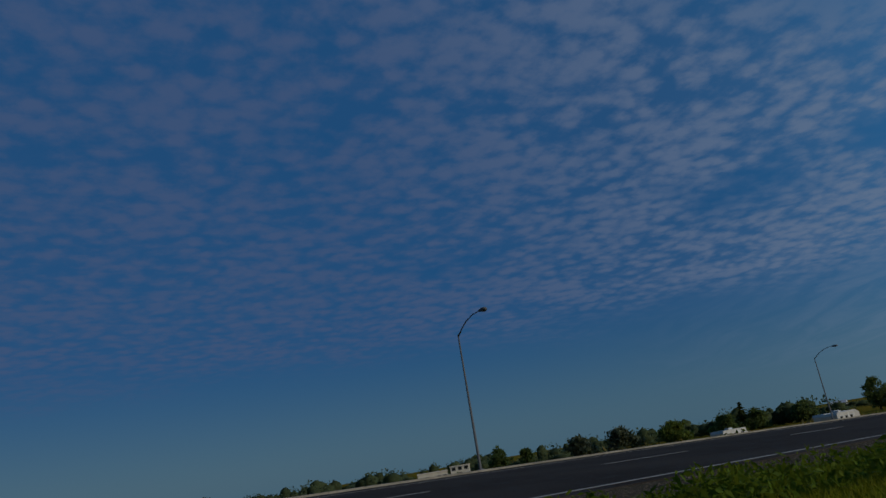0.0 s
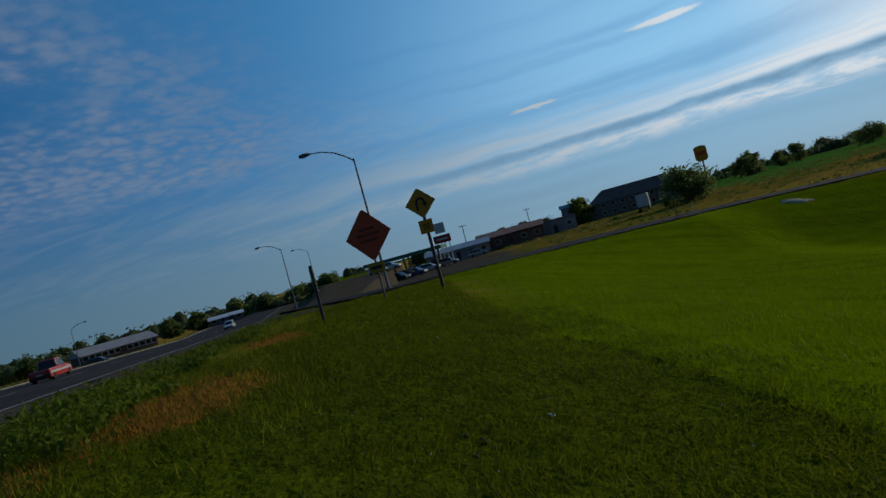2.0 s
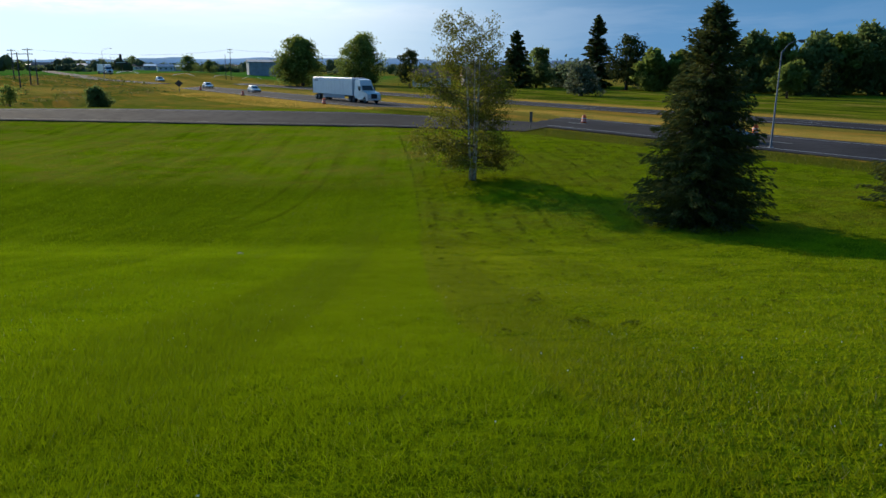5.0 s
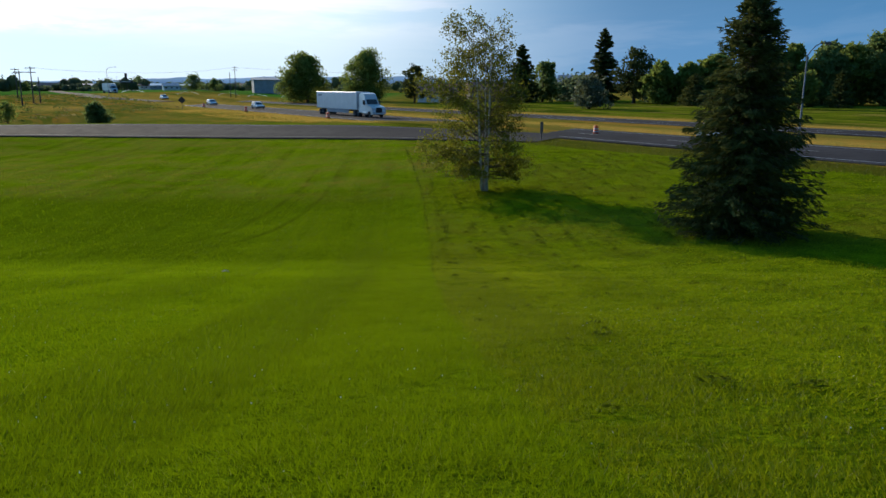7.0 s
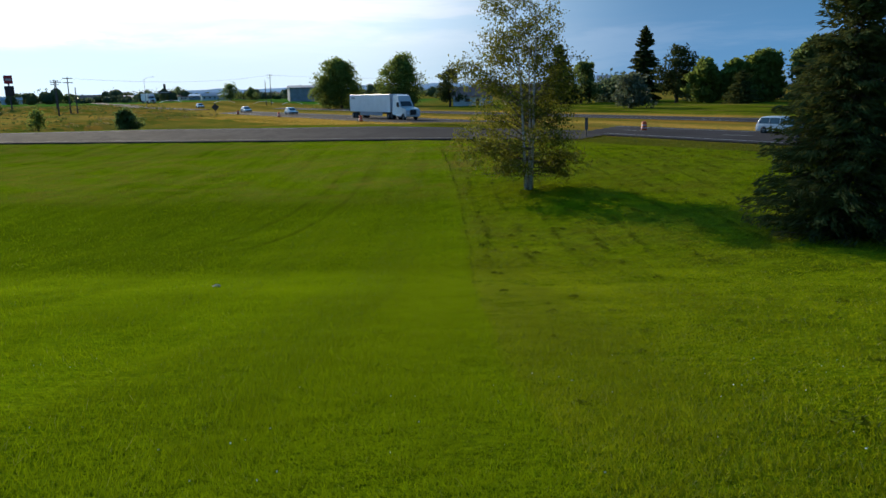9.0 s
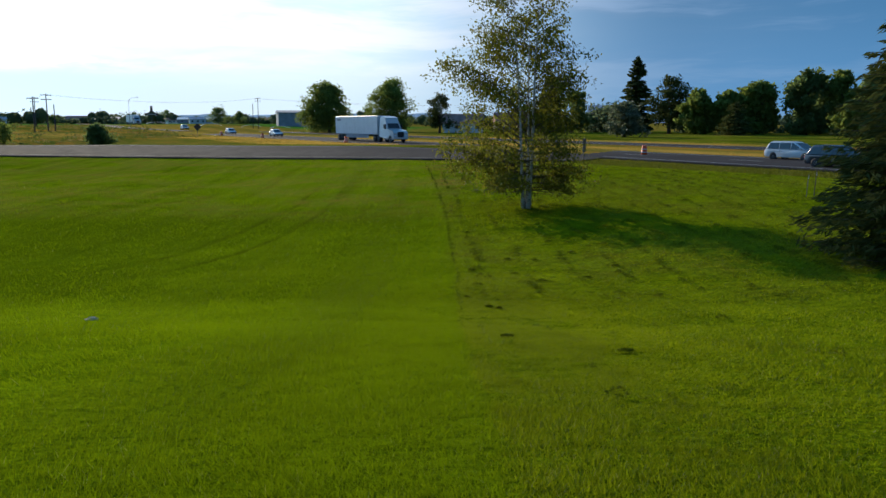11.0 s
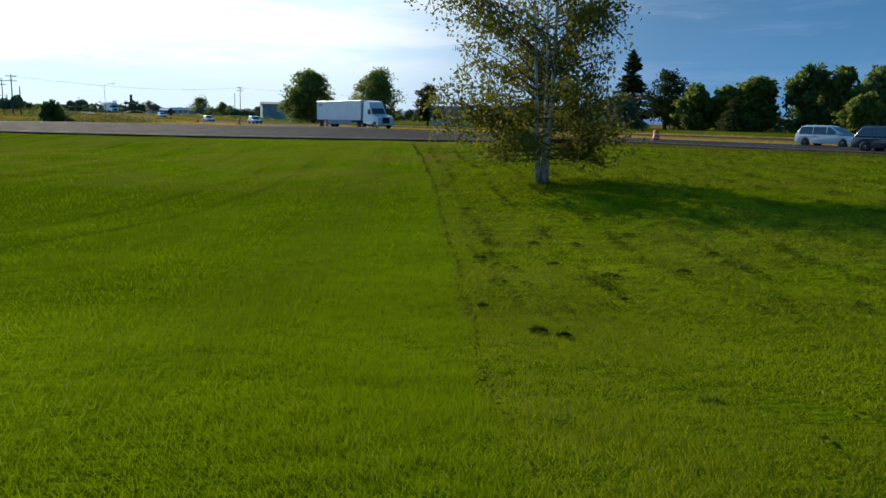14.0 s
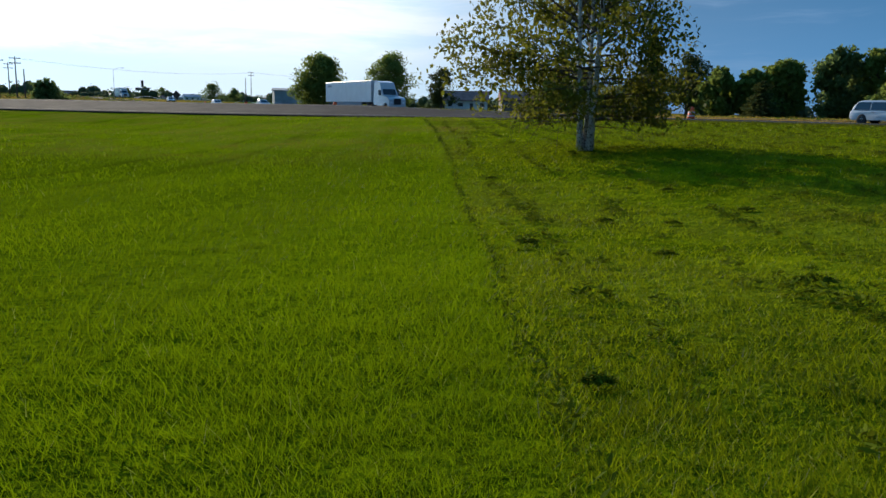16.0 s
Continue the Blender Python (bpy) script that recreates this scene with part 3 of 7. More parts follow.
# ---------------------------------------------------------------- mesh helpers
class Geo:
    """Collects vertices and faces of one mesh."""

    def __init__(self):
        self.v, self.f = [], []

    def add(self, verts, faces, m=None):
        o = len(self.v)
        self.v += [tuple(m @ Vector(p)) if m else tuple(p) for p in verts]
        self.f += [tuple(i + o for i in f) for f in faces]
        return self

    def box(self, x0, y0, z0, x1, y1, z1, bevel=0.0, m=None):
        """A box, its upright edges and its top chamfered."""
        b = min(bevel, (x1 - x0) / 2.2, (y1 - y0) / 2.2, (z1 - z0) / 2.2)
        if b <= 0:
            vs = [(x, y, z) for z in (z0, z1) for x, y in ((x0, y0), (x1, y0), (x1, y1), (x0, y1))]
            fs = [(3, 2, 1, 0), (4, 5, 6, 7), (0, 1, 5, 4), (1, 2, 6, 5), (2, 3, 7, 6), (3, 0, 4, 7)]
            return self.add(vs, fs, m)

        def ring(i, z):
            return [(x0 + b + i, y0 + i, z), (x1 - b - i, y0 + i, z), (x1 - i, y0 + b + i, z), (x1 - i, y1 - b - i, z),
                    (x1 - b - i, y1 - i, z), (x0 + b + i, y1 - i, z), (x0 + i, y1 - b - i, z), (x0 + i, y0 + b + i, z)]
        rings = [ring(b * 0.8, z0), ring(0, z0 + b), ring(0, z1 - b), ring(b * 0.8, z1)]
        vs = [p for r in rings for p in r]
        fs = [tuple(range(7, -1, -1)), tuple(range(24, 32))]
        for k in range(3):
            fs += [(8 * k + i, 8 * k + (i + 1) % 8, 8 * k + 8 + (i + 1) % 8, 8 * k + 8 + i) for i in range(8)]
        return self.add(vs, fs, m)

    def tube(self, points, radii, sides=8, cap=True):
        """A tapered tube along a line of points."""
        pts = [Vector(p) for p in points]
        if not hasattr(radii, "__len__"):
            radii = [radii] * len(pts)
        o, rings = len(self.v), []
        side = None
        for i, p in enumerate(pts):
            d = (pts[min(i + 1, len(pts) - 1)] - pts[max(i - 1, 0)]).normalized()
            if side is None:
                side = d.orthogonal().normalized()
            side = (side - d * side.dot(d)).normalized()
            other = d.cross(side)
            for k in range(sides):
                a = 2 * math.pi * k / sides
                self.v.append(tuple(p + (side * math.cos(a) + other * math.sin(a)) * radii[i]))
        for i in range(len(pts) - 1):
            for k in range(sides):
                a, b = o + i * sides + k, o + i * sides + (k + 1) % sides
                self.f.append((a, b, b + sides, a + sides))
        if cap:
            self.f.append(tuple(o + k for k in range(sides - 1, -1, -1)))
            self.f.append(tuple(o + (len(pts) - 1) * sides + k for k in range(sides)))
        return self

    def prism(self, outline, y0, y1, m=None):
        """An outline in x and z, drawn out along y."""
        k = len(outline)
        vs = [(x, y0, z) for x, z in outline] + [(x, y1, z) for x, z in outline]
        fs = [tuple(range(k)), tuple(range(2 * k - 1, k - 1, -1))]
        fs += [(i, i + k, (i + 1) % k + k, (i + 1) % k) for i in range(k)]
        return self.add(vs, fs, m)

    def lathe(self, profile, sides=16, m=None):
        """A profile of radius and height, turned about z."""
        vs = [(r * math.cos(2 * math.pi * k / sides), r * math.sin(2 * math.pi * k / sides), z)
              for r, z in profile for k in range(sides)]
        fs = [(i * sides + k, i * sides + (k + 1) % sides, (i + 1) * sides + (k + 1) % sides, (i + 1) * sides + k)
              for i in range(len(profile) - 1) for k in range(sides)]
        fs += [tuple(range(sides - 1, -1, -1)), tuple((len(profile) - 1) * sides + k for k in range(sides))]
        return self.add(vs, fs, m)

    def mesh(self, name, mat, smooth=False):
        me = bpy.data.meshes.new(name)
        me.from_pydata(self.v, [], self.f)
        me.materials.append(mat)
        if smooth:
            me.shade_smooth()
        me.update()
        return me


def part(name, geo, mat, parent=None, label="", smooth=False):
    """Links a mesh as one object under a thing or a part."""
    ob = new(name, geo.mesh(name, mat, smooth) if isinstance(geo, Geo) else geo)
    if parent:
        ob.parent = parent
    return tagged(ob, label)


def thing(name, m, label, category, group="", kind=""):
    """An empty at the base of a thing, to hold its parts."""
    ob = new(name)
    ob.empty_display_size = 0.2
    ob.matrix_basis = m
    return tagged(ob, label, category, group, kind)


def fast_mesh(name, verts, corners, mat):
    """A mesh of many equal faces from arrays: verts (n, 3), corners (faces, k)."""
    me = bpy.data.meshes.new(name)
    k, count = corners.shape[1], len(corners)
    me.vertices.add(len(verts))
    me.vertices.foreach_set("co", np.asarray(verts, np.float32).ravel())
    me.loops.add(count * k)
    me.loops.foreach_set("vertex_index", corners.astype(np.int32).ravel())
    me.polygons.add(count)
    me.polygons.foreach_set("loop_start", np.arange(0, count * k, k, dtype=np.int32))
    me.materials.append(mat)
    me.update(calc_edges=True)
    return me


def vnoise(x, y, size, seed):
    """Smooth random values from 0 to 1 over the plan, in patches of about that size."""
    grid = np.random.default_rng(seed).uniform(0, 1, (256, 256))
    u, v = np.asarray(x) / size + 1000.3, np.asarray(y) / size + 1000.7
    i, j = np.floor(u).astype(int), np.floor(v).astype(int)
    f, g = u - i, v - j
    f, g = f * f * (3 - 2 * f), g * g * (3 - 2 * g)
    a, b = grid[i % 256, j % 256], grid[(i + 1) % 256, j % 256]
    c, d = grid[i % 256, (j + 1) % 256], grid[(i + 1) % 256, (j + 1) % 256]
    return (a * (1 - f) + b * f) * (1 - g) + (c * (1 - f) + d * f) * g


def smooth01(a, b, v):
    t = np.clip((v - a) / (b - a), 0, 1)
    return t * t * (3 - 2 * t)


# ---------------------------------------------------------------- lie of the land
PLAIN = -5.9
# near edge of the loop ramp: x, y, z
RAMP = np.array([(-39.5, -4.5, -1.1), (-42.5, -0.5, -1.25), (-47, 4, -1.55), (-53, 11, -2.0), (-59, 22, -2.5), (-64, 36, -3.2),
                 (-68, 52, -4.0), (-68, 66, -4.8), (-62, 77, -5.6), (-50, 82, -6.05), (-36, 82.5, -6.2),
                 (-20, 80.5, -6.2), (-5, 77.5, -6.1), (8, 71, -5.9)])


def dense(line, step=2.0):
    """A smooth line of points through the given ones."""
    out = []
    for i in range(len(line) - 1):
        p0, p1, p2, p3 = line[max(i - 1, 0)], line[i], line[i + 1], line[min(i + 2, len(line) - 1)]
        k = max(2, int(np.linalg.norm(p2 - p1) / step))
        for t in np.arange(k) / k:
            out.append(0.5 * (2 * p1 + (p2 - p0) * t + (2 * p0 - 5 * p1 + 4 * p2 - p3) * t * t
                              + (3 * p1 - p0 - 3 * p2 + p3) * t ** 3))
    out.append(line[-1])
    return np.array(out)


RAMP_IN = dense(RAMP)
RAMP_DIR = np.gradient(RAMP_IN[:, :2], axis=0)
RAMP_DIR /= np.linalg.norm(RAMP_DIR, axis=1)[:, None]
RAMP_NORMAL = np.stack([-RAMP_DIR[:, 1], RAMP_DIR[:, 0]], 1) * 1.0      # outward, away from the bowl
RAMP_WIDE = 10.0
RAMP_BANK = 0.085 * np.interp(np.arange(len(RAMP_IN)), [0, 34, 54, len(RAMP_IN) - 12, len(RAMP_IN) - 1], [0.1, .15, 1, 1, 0])
# the bowl along y, on the line of the way
BOWL_Y = [-60, -4, -3, -1.4, -0.5, 0, 1.8, 2.9, 3.8, 6, 8.5, 14, 20, 23, 26, 30.4, 34, 38, 46, 400]
BOWL_Z = [-0.2, -0.2, -0.22, -0.46, -0.66, -0.77, -1.17, -1.41, -1.64, -2.27, -2.92, -4.2, -5.4, -5.98, -6.36, -6.70, -6.82, -6.87, -6.88, -6.88]
ROAD_D = [-300, -8, -1, 1.2, 6.2, 10.5, 33.5, 36, 40, 60, 120, 4000]
ROAD_H = [0.3, 0.5, 0.45, 0.28, 0.86, 0.82, 0.02, 0.0, 0.3, 2.5, 4.0, 4.0]


def plain_z(x):
    """The level of the open land, which lies higher to the west."""
    return np.interp(x, [-130, -70], [-3.8, PLAIN])


def upper_sd(x, y):
    return -0.990 * x - 0.139 * (y + 0.85), 0.139 * x - 0.990 * (y + 0.85)


def upper_z(x, y):
    s, d = upper_sd(x, y)
    return np.maximum(0.22 - 0.025 * np.clip(s, -80, 230) - np.interp(d, ROAD_D, ROAD_H), -4.3)


def highway_m(x, y):
    return 0.83 * x + 0.56 * y


def land(x, y):
    """The height of the ground."""
    x, y = np.asarray(x, float), np.asarray(y, float)
    shape = np.broadcast(x, y).shape
    x, y = np.broadcast_to(x, shape).ravel(), np.broadcast_to(y, shape).ravel()
    m = highway_m(x, y)
    bowl = np.interp(y, BOWL_Y, BOWL_Z)
    bowl = bowl - 0.018 * np.clip(-x, 0, 60) * (1 - smooth01(4, 20, y))
    lip = np.interp(m, [0, 19, 25, 35, 45, 48, 51], [0, 0, 0.42, 0.92, 1.02, 0.95, 0.86])
    z = bowl + lip * smooth01(18, 34, y)
    # level land beyond the bowl
    out = smooth01(46, 52, m) * smooth01(20, 45, y)
    z = z * (1 - out) + PLAIN * out
    # upper road and its verge
    s, d = upper_sd(x, y)
    w = smooth01(-0.5, 3.5, d)
    z = z * (1 - w) + upper_z(x, y) * w
    # ramp with the bank outside it
    near_i, near_d = np.zeros(len(x), int), np.full(len(x), 1e9)
    sel = (x > -190) & (x < 60) & (y > -60) & (y < 190)
    idx = np.where(sel)[0]
    for chunk in np.array_split(idx, max(1, len(idx) // 20000)):
        dd = (x[chunk, None] - RAMP_IN[None, :, 0]) ** 2 + (y[chunk, None] - RAMP_IN[None, :, 1]) ** 2
        near_i[chunk] = dd.argmin(1)
        near_d[chunk] = np.sqrt(dd.min(1))
    off = (x - RAMP_IN[near_i, 0]) * RAMP_NORMAL[near_i, 0] + (y - RAMP_IN[near_i, 1]) * RAMP_NORMAL[near_i, 1]
    zr = RAMP_IN[near_i, 2] + RAMP_BANK[near_i] * np.clip(off, -1, RAMP_WIDE + 1) - 0.10
    inside = off < 0
    w_in = 1 - smooth01(1.0, 13.0, np.abs(off))
    w_out = 1 - smooth01(RAMP_WIDE + 1.0, RAMP_WIDE + 26.0, np.abs(off))
    use = np.where(inside, w_in, np.where(off < RAMP_WIDE + 1.0, 1.0, w_out))
    use = np.where(near_d > 45, 0.0, use) * (1 - smooth01(-2.0, 4.0, d))
    far_out = (m > 60) | ((x < -62) & (y > -6))
    base = np.where(far_out & (d < 0), plain_z(x), z)
    z = base * (1 - use) + zr * use
    # small unevenness
    z = z + 0.03 * np.sin(x * 0.9 + 1.3 * np.sin(y * 0.31)) * np.sin(y * 0.7 + 0.5) * (1 - smooth01(43, 47, m)) * (1 - smooth01(2, 6, d))
    return z.reshape(shape)


def land_z(x, y):
    return float(land(np.array([x]), np.array([y]))[0])


def graded(lo, hi, fine_lo, fine_hi, step, grow):
    a = [fine_lo]
    while a[-1] < fine_hi:
        a.append(a[-1] + step)
    up, s = [a[-1]], step
    while up[-1] < hi:
        s *= grow
        up.append(up[-1] + s)
    dn, s = [a[0]], step
    while dn[-1] > lo:
        s *= grow
        dn.append(dn[-1] - s)
    return np.array(dn[:0:-1] + a + up[1:])


def eye_distance(x, y):
    """About how near the eye passes to a place on the slope."""
    side = np.maximum(np.abs(x + 0.4) - 0.2, 0) / 0.62
    along = np.hypot(np.hypot(side, np.maximum(y - 24.6, 0)), np.maximum(0.8 - y, 0) * 3.0)
    return np.maximum(np.minimum(along, np.hypot(x + 0.6, y + 0.7) + np.where(x > 1.2, 40.0, 0.0)), 0.9)


def build_ground():
    gx = graded(-4300, 4300, -14, 22, 0.5, 1.05)
    gy = graded(-4300, 4300, -9, 64, 0.5, 1.05)
    x, y = np.meshgrid(gx, gy)
    z = land(x, y)
    nx, ny = len(gx), len(gy)
    i = (np.arange(ny - 1)[:, None] * nx + np.arange(nx - 1)[None, :]).ravel()
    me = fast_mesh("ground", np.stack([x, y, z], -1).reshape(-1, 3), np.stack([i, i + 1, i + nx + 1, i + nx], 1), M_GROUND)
    s, d = upper_sd(x, y)
    m = highway_m(x, y)
    masks = {
        "mown": mown_mask(x, y),
        "dry": dry_mask(x, y),
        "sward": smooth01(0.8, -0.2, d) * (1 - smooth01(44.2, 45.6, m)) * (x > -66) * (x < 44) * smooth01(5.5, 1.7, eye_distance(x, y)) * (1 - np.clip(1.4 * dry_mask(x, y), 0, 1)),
        "crest": smooth01(0.1, -0.3, y - crest_line(x)) * smooth01(2.6, 1.0, x) * smooth01(-46, -30, x) * (1 - smooth01(0.5, 2.5, d)) * 0.65 + 0.85 * smooth01(44.9, 45.6, m + 0.4 * np.sin(x * 0.7)) * (1 - smooth01(50.4, 51.4, m)) * smooth01(-12, -5, x) * (y > 10),
        "meadow": smooth01(93, 99, m) * (1 - smooth01(190, 215, m)) * smooth01(-30, 5, x) * (y > 10),
        "plain": np.clip(smooth01(46, 50, m) * (y > 10) + 0.8 * smooth01(94.5, 98, y) * (x > -80) * (x < -6) + smooth01(-60, -75, x) * (y > -12) * 1.0 + smooth01(36, 42, d), 0, 1),
        "crop": np.clip(smooth01(112, 122, m) * smooth01(-15, -40, x) * smooth01(235, 262, y) * smooth01(560, 480, y)
                        + smooth01(138, 150, -x) * smooth01(2.0, 6.0, y - 0.30 * (-x) - 22) * 1.0, 0, 1),
        "verge": np.clip((smooth01(63, 65, m) * (1 - smooth01(69, 75, m)) + smooth01(88, 89, m) * (1 - smooth01(92, 97, m)) + 0.8 * smooth01(-74, -82, x) * (1 - smooth01(-100, -130, x)) * (y < 170) + smooth01(42, 50, m) * (1 - smooth01(55, 60, m)) * smooth01(-4, -20, x) * 1.0) * (y > 5) + smooth01(31.0, 32.5, d) * (1 - smooth01(70, 120, d)), 0, 1),
        "gravel": np.clip(smooth01(7.2, 8.6, d + 0.5 * np.sin(s * 0.8) + 0.25 * np.sin(s * 2.7)) * (1 - smooth01(35.5, 37.5, d)) + np.exp(-(((x + 35.5) * 0.83 + (y + 10) * 0.56) / 5.0) ** 4) * smooth01(-3.0, 0.5, d) * (d < 12) + smooth01(34, 26, np.hypot((x + 148) * 0.6, (y + 3) * 1.4)) + smooth01(-48, -54, x) * smooth01(-2, -5, y) * (x > -240) * (d < 12), 0, 1),
    }
    for name, value in masks.items():
        me.attributes.new(name, "FLOAT", "POINT").data.foreach_set("value", value.ravel().astype(np.float32))
    me.shade_smooth()
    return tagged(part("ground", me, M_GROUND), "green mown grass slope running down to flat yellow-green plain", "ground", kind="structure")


def mow_line(y):
    """x of the edge between the long and the mown grass."""
    return np.interp(y, [-5, 1.5, 3.4, 6.2, 14, 25, 30, 42, 54, 70], [1.6, 0.8, 0.5, 0.2, -0.3, -0.8, -0.95, -1.7, -2.8, -4.5]) + 0.02 * np.sin(y * 1.3)


def crest_line(x):
    """y of the edge of the mown strip along the crest."""
    return 0.98 + 0.066 * np.clip(x, -9, 3) + 0.03 * np.sin(x * 1.7)


def mown_mask(x, y):
    right = smooth01(-0.22, 0.22, x - mow_line(y))
    crest = smooth01(0.14, -0.10, y - crest_line(x))
    return np.clip(np.maximum(right, crest), 0, 1) * (1 - smooth01(44.2, 45.6, highway_m(x, y) + 0.5 * np.sin(x * 0.4)))


def dry_mask(x, y):
    s, d = upper_sd(x, y)
    patch = np.exp(-((x + 6.1) / 1.0) ** 2 - ((y + 2.7) / 0.42) ** 2) + 0.9 * np.exp(-((x + 11.8) / 1.0) ** 2 - ((y + 3.3) / 0.42) ** 2) + 0.5 * np.exp(-((x + 4.2) / 0.6) ** 2 - ((y + 3.2) / 0.5) ** 2)
    patch = patch * (0.15 + 0.75 * vnoise(x, y, 0.45, 5) + 0.75 * vnoise(x, y, 0.13, 6))
    return np.clip(1.6 * patch + 0.16 * smooth01(-2.0, 1.0, d) * (1 - smooth01(5.0, 7.0, d)) + 0.14 * smooth01(0.2, 1.0, mown_mask(x, y)) * smooth01(24, 30, y)
                   + 0.35 * smooth01(40, 46, y) * (x < -1) + 0.8 * np.exp(-((x + 26) / 9) ** 2 - ((y - 0.8) / 0.8) ** 2), 0, 1)


def strip(name, line, width_dir, inner, outer, lift, mat, thick=0.12):
    """A road sheet with thickness along a line of points; width_dir: outward unit vectors; bank in the line's land."""
    g = Geo()
    k = len(line)
    lower = [(p[0] + n[0] * o, p[1] + n[1] * o, z) for p, n in zip(line, width_dir) for o, z in
             ((inner, p[2] + p[3] * inner + lift), (outer, p[2] + p[3] * outer + lift))]
    g.v = lower + [(a, b, c - thick) for a, b, c in lower]
    for i in range(k - 1):
        a = 2 * i
        g.f += [(a, a + 1, a + 3, a + 2), (2 * k + a, 2 * k + a + 2, 2 * k + a + 3, 2 * k + a + 1),
                (a, a + 2, 2 * k + a + 2, 2 * k + a), (a + 1, 2 * k + a + 1, 2 * k + a + 3, a + 3)]
    return part(name, g, mat)


def straight(p, d, length, z, step=12.0):
    n = max(2, int(length / step))
    return [(p[0] + d[0] * length * i / n, p[1] + d[1] * length * i / n, z, 0.0) for i in range(n + 1)]


def build_roads():
    ramp = [(*p, b) for p, b in zip(RAMP_IN, RAMP_BANK)]
    tagged(strip("ramp_road", ramp, RAMP_NORMAL, 0.0, RAMP_WIDE, 0.02, M_ASPHALT_OLD), "worn grey asphalt ramp curving round the grass bowl", "road", kind="structure")
    for off in (0.9, RAMP_WIDE - 0.9):
        tagged(strip("edge_line", ramp[14:-6], RAMP_NORMAL[14:-6], off, off + 0.14, 0.026, M_OLDPAINT, 0.01), "faded white edge line", kind="structure")
    # dual carriageway across the plain
    d, n = (-0.559, 0.829), (0.829, 0.559)
    for name, m0, m1, lab in (("highway_road", 51.5, 64.2, "grey asphalt carriageway crossing the plain"), ("far_highway_road", 79.0, 88.5, "second grey asphalt carriageway beyond the grass median")):
        p = (n[0] * m0 - d[0] * 160, n[1] * m0 - d[1] * 160)
        line = straight(p, d, 1400, PLAIN)
        normal = [n] * len(line)
        tagged(strip(name, line, normal, 0, m1 - m0, 0.028, M_ASPHALT_OLD), lab, "road", kind="structure")
        for off in (1.4, m1 - m0 - 1.4):
            tagged(strip("edge_line", line, normal, off, off + 0.15, 0.034, M_PAINT, 0.01), "white painted edge line", kind="structure")
        mid = (m1 - m0) / 2
        for i in range(16):
            q = (n[0] * m0 + d[0] * (-50 + 12 * i), n[1] * m0 + d[1] * (-50 + 12 * i))
            tagged(strip("lane_dash", straight(q, d, 3.0, PLAIN, 2.0), [n] * 3, mid, mid + 0.13, 0.034, M_PAINT, 0.01), "white lane dash", kind="structure")
    # side road that leaves the highway for the farms
    side = dense(np.array([(-86.0, 217.0, 0), (-97.0, 224.0, 0), (-108.0, 230.0, 0), (-122.0, 245.0, 0), (-150.0, 290.0, 0), (-190.0, 356.0, 0), (-262.0, 480.0, 0)], float), 6.0)
    way = np.gradient(side[:, :2], axis=0)
    way /= np.linalg.norm(way, axis=1)[:, None]
    tagged(strip("side_road", [(p[0], p[1], land_z(p[0], p[1]), 0.0) for p in side], np.stack([way[:, 1], -way[:, 0]], 1), 0.0, 7.0, 0.06, M_ASPHALT_OLD), "pale grey side road leaving the highway", "road", kind="structure")
    # the upper road
    a, q = (-0.990, -0.139), (0.139, -0.990)

    def upper(d0, d1, s0, s1, lift, mat, name):
        g = Geo()
        ss = np.linspace(s0, s1, max(2, int((s1 - s0) / 10)))
        ds = np.linspace(d0, d1, 6 if d1 - d0 > 2 else 2)
        for s in ss:
            for dd in ds:
                x, y = a[0] * s + q[0] * dd, -0.85 + a[1] * s + q[1] * dd
                g.v.append((x, y, float(upper_z(x, y)) + lift))
        k = len(ds)
        top = len(g.v)
        g.v += [(x, y, z - 0.1) for x, y, z in g.v]
        for i in range(len(ss) - 1):
            for j in range(k - 1):
                f = (i * k + j, i * k + j + 1, i * k + k + j + 1, i * k + k + j)
                g.f += [f[::-1], tuple(v + top for v in f)]
            for j in (0, k - 1):
                f = (i * k + j, i * k + k + j, i * k + k + j + top, i * k + j + top)
                g.f.append(f)
        return part(name, g, mat)
    tagged(upper(11.6, 33.0, -70, 400, 0.03, M_ASPHALT, "upper_road"), "dark asphalt road along the top of the slope", "road", kind="structure")
    tagged(upper(12.4, 12.58, -70, 330, 0.036, M_PAINT, "edge_line"), "white painted edge line", kind="structure")
    tagged(upper(30.6, 30.75, -70, 330, 0.036, M_PAINT, "edge_line"), "white painted edge line", kind="structure")
    tagged(upper(33.0, 33.4, -70, 330, 0.13, M_KERB, "kerb"), "pale worn concrete kerb along the far side of the road", "kerb", kind="structure")
    for i in range(14):
        tagged(upper(21.5, 21.65, -20 + 14 * i, -14.5 + 14 * i, 0.036, M_PAINT, "lane_dash"), "white lane dash", kind="structure")


build_ground()
build_roads()
# ---------------------------------------------------------------- trees
def cards(points, size, rng, long=1.0, along=None, droop=0.0):
    """Small leaf-shaped faces: four corners each, at the points, turned at random."""
    n = len(points)
    a = rng.normal(size=(n, 3)) if along is None else along + rng.normal(size=(n, 3)) * 0.35
    a[:, 2] -= droop
    a /= np.linalg.norm(a, axis=1)[:, None]
    b = np.cross(a, rng.normal(size=(n, 3)))
    b /= np.linalg.norm(b, axis=1)[:, None]
    s = size * rng.uniform(0.6, 1.35, n)[:, None]
    v = np.stack([points - a * s * long * 0.5, points + b * s * 0.32, points + a * s * long * 0.5, points - b * s * 0.32], 1)
    return v.reshape(-1, 3), np.arange(4 * n).reshape(n, 4)


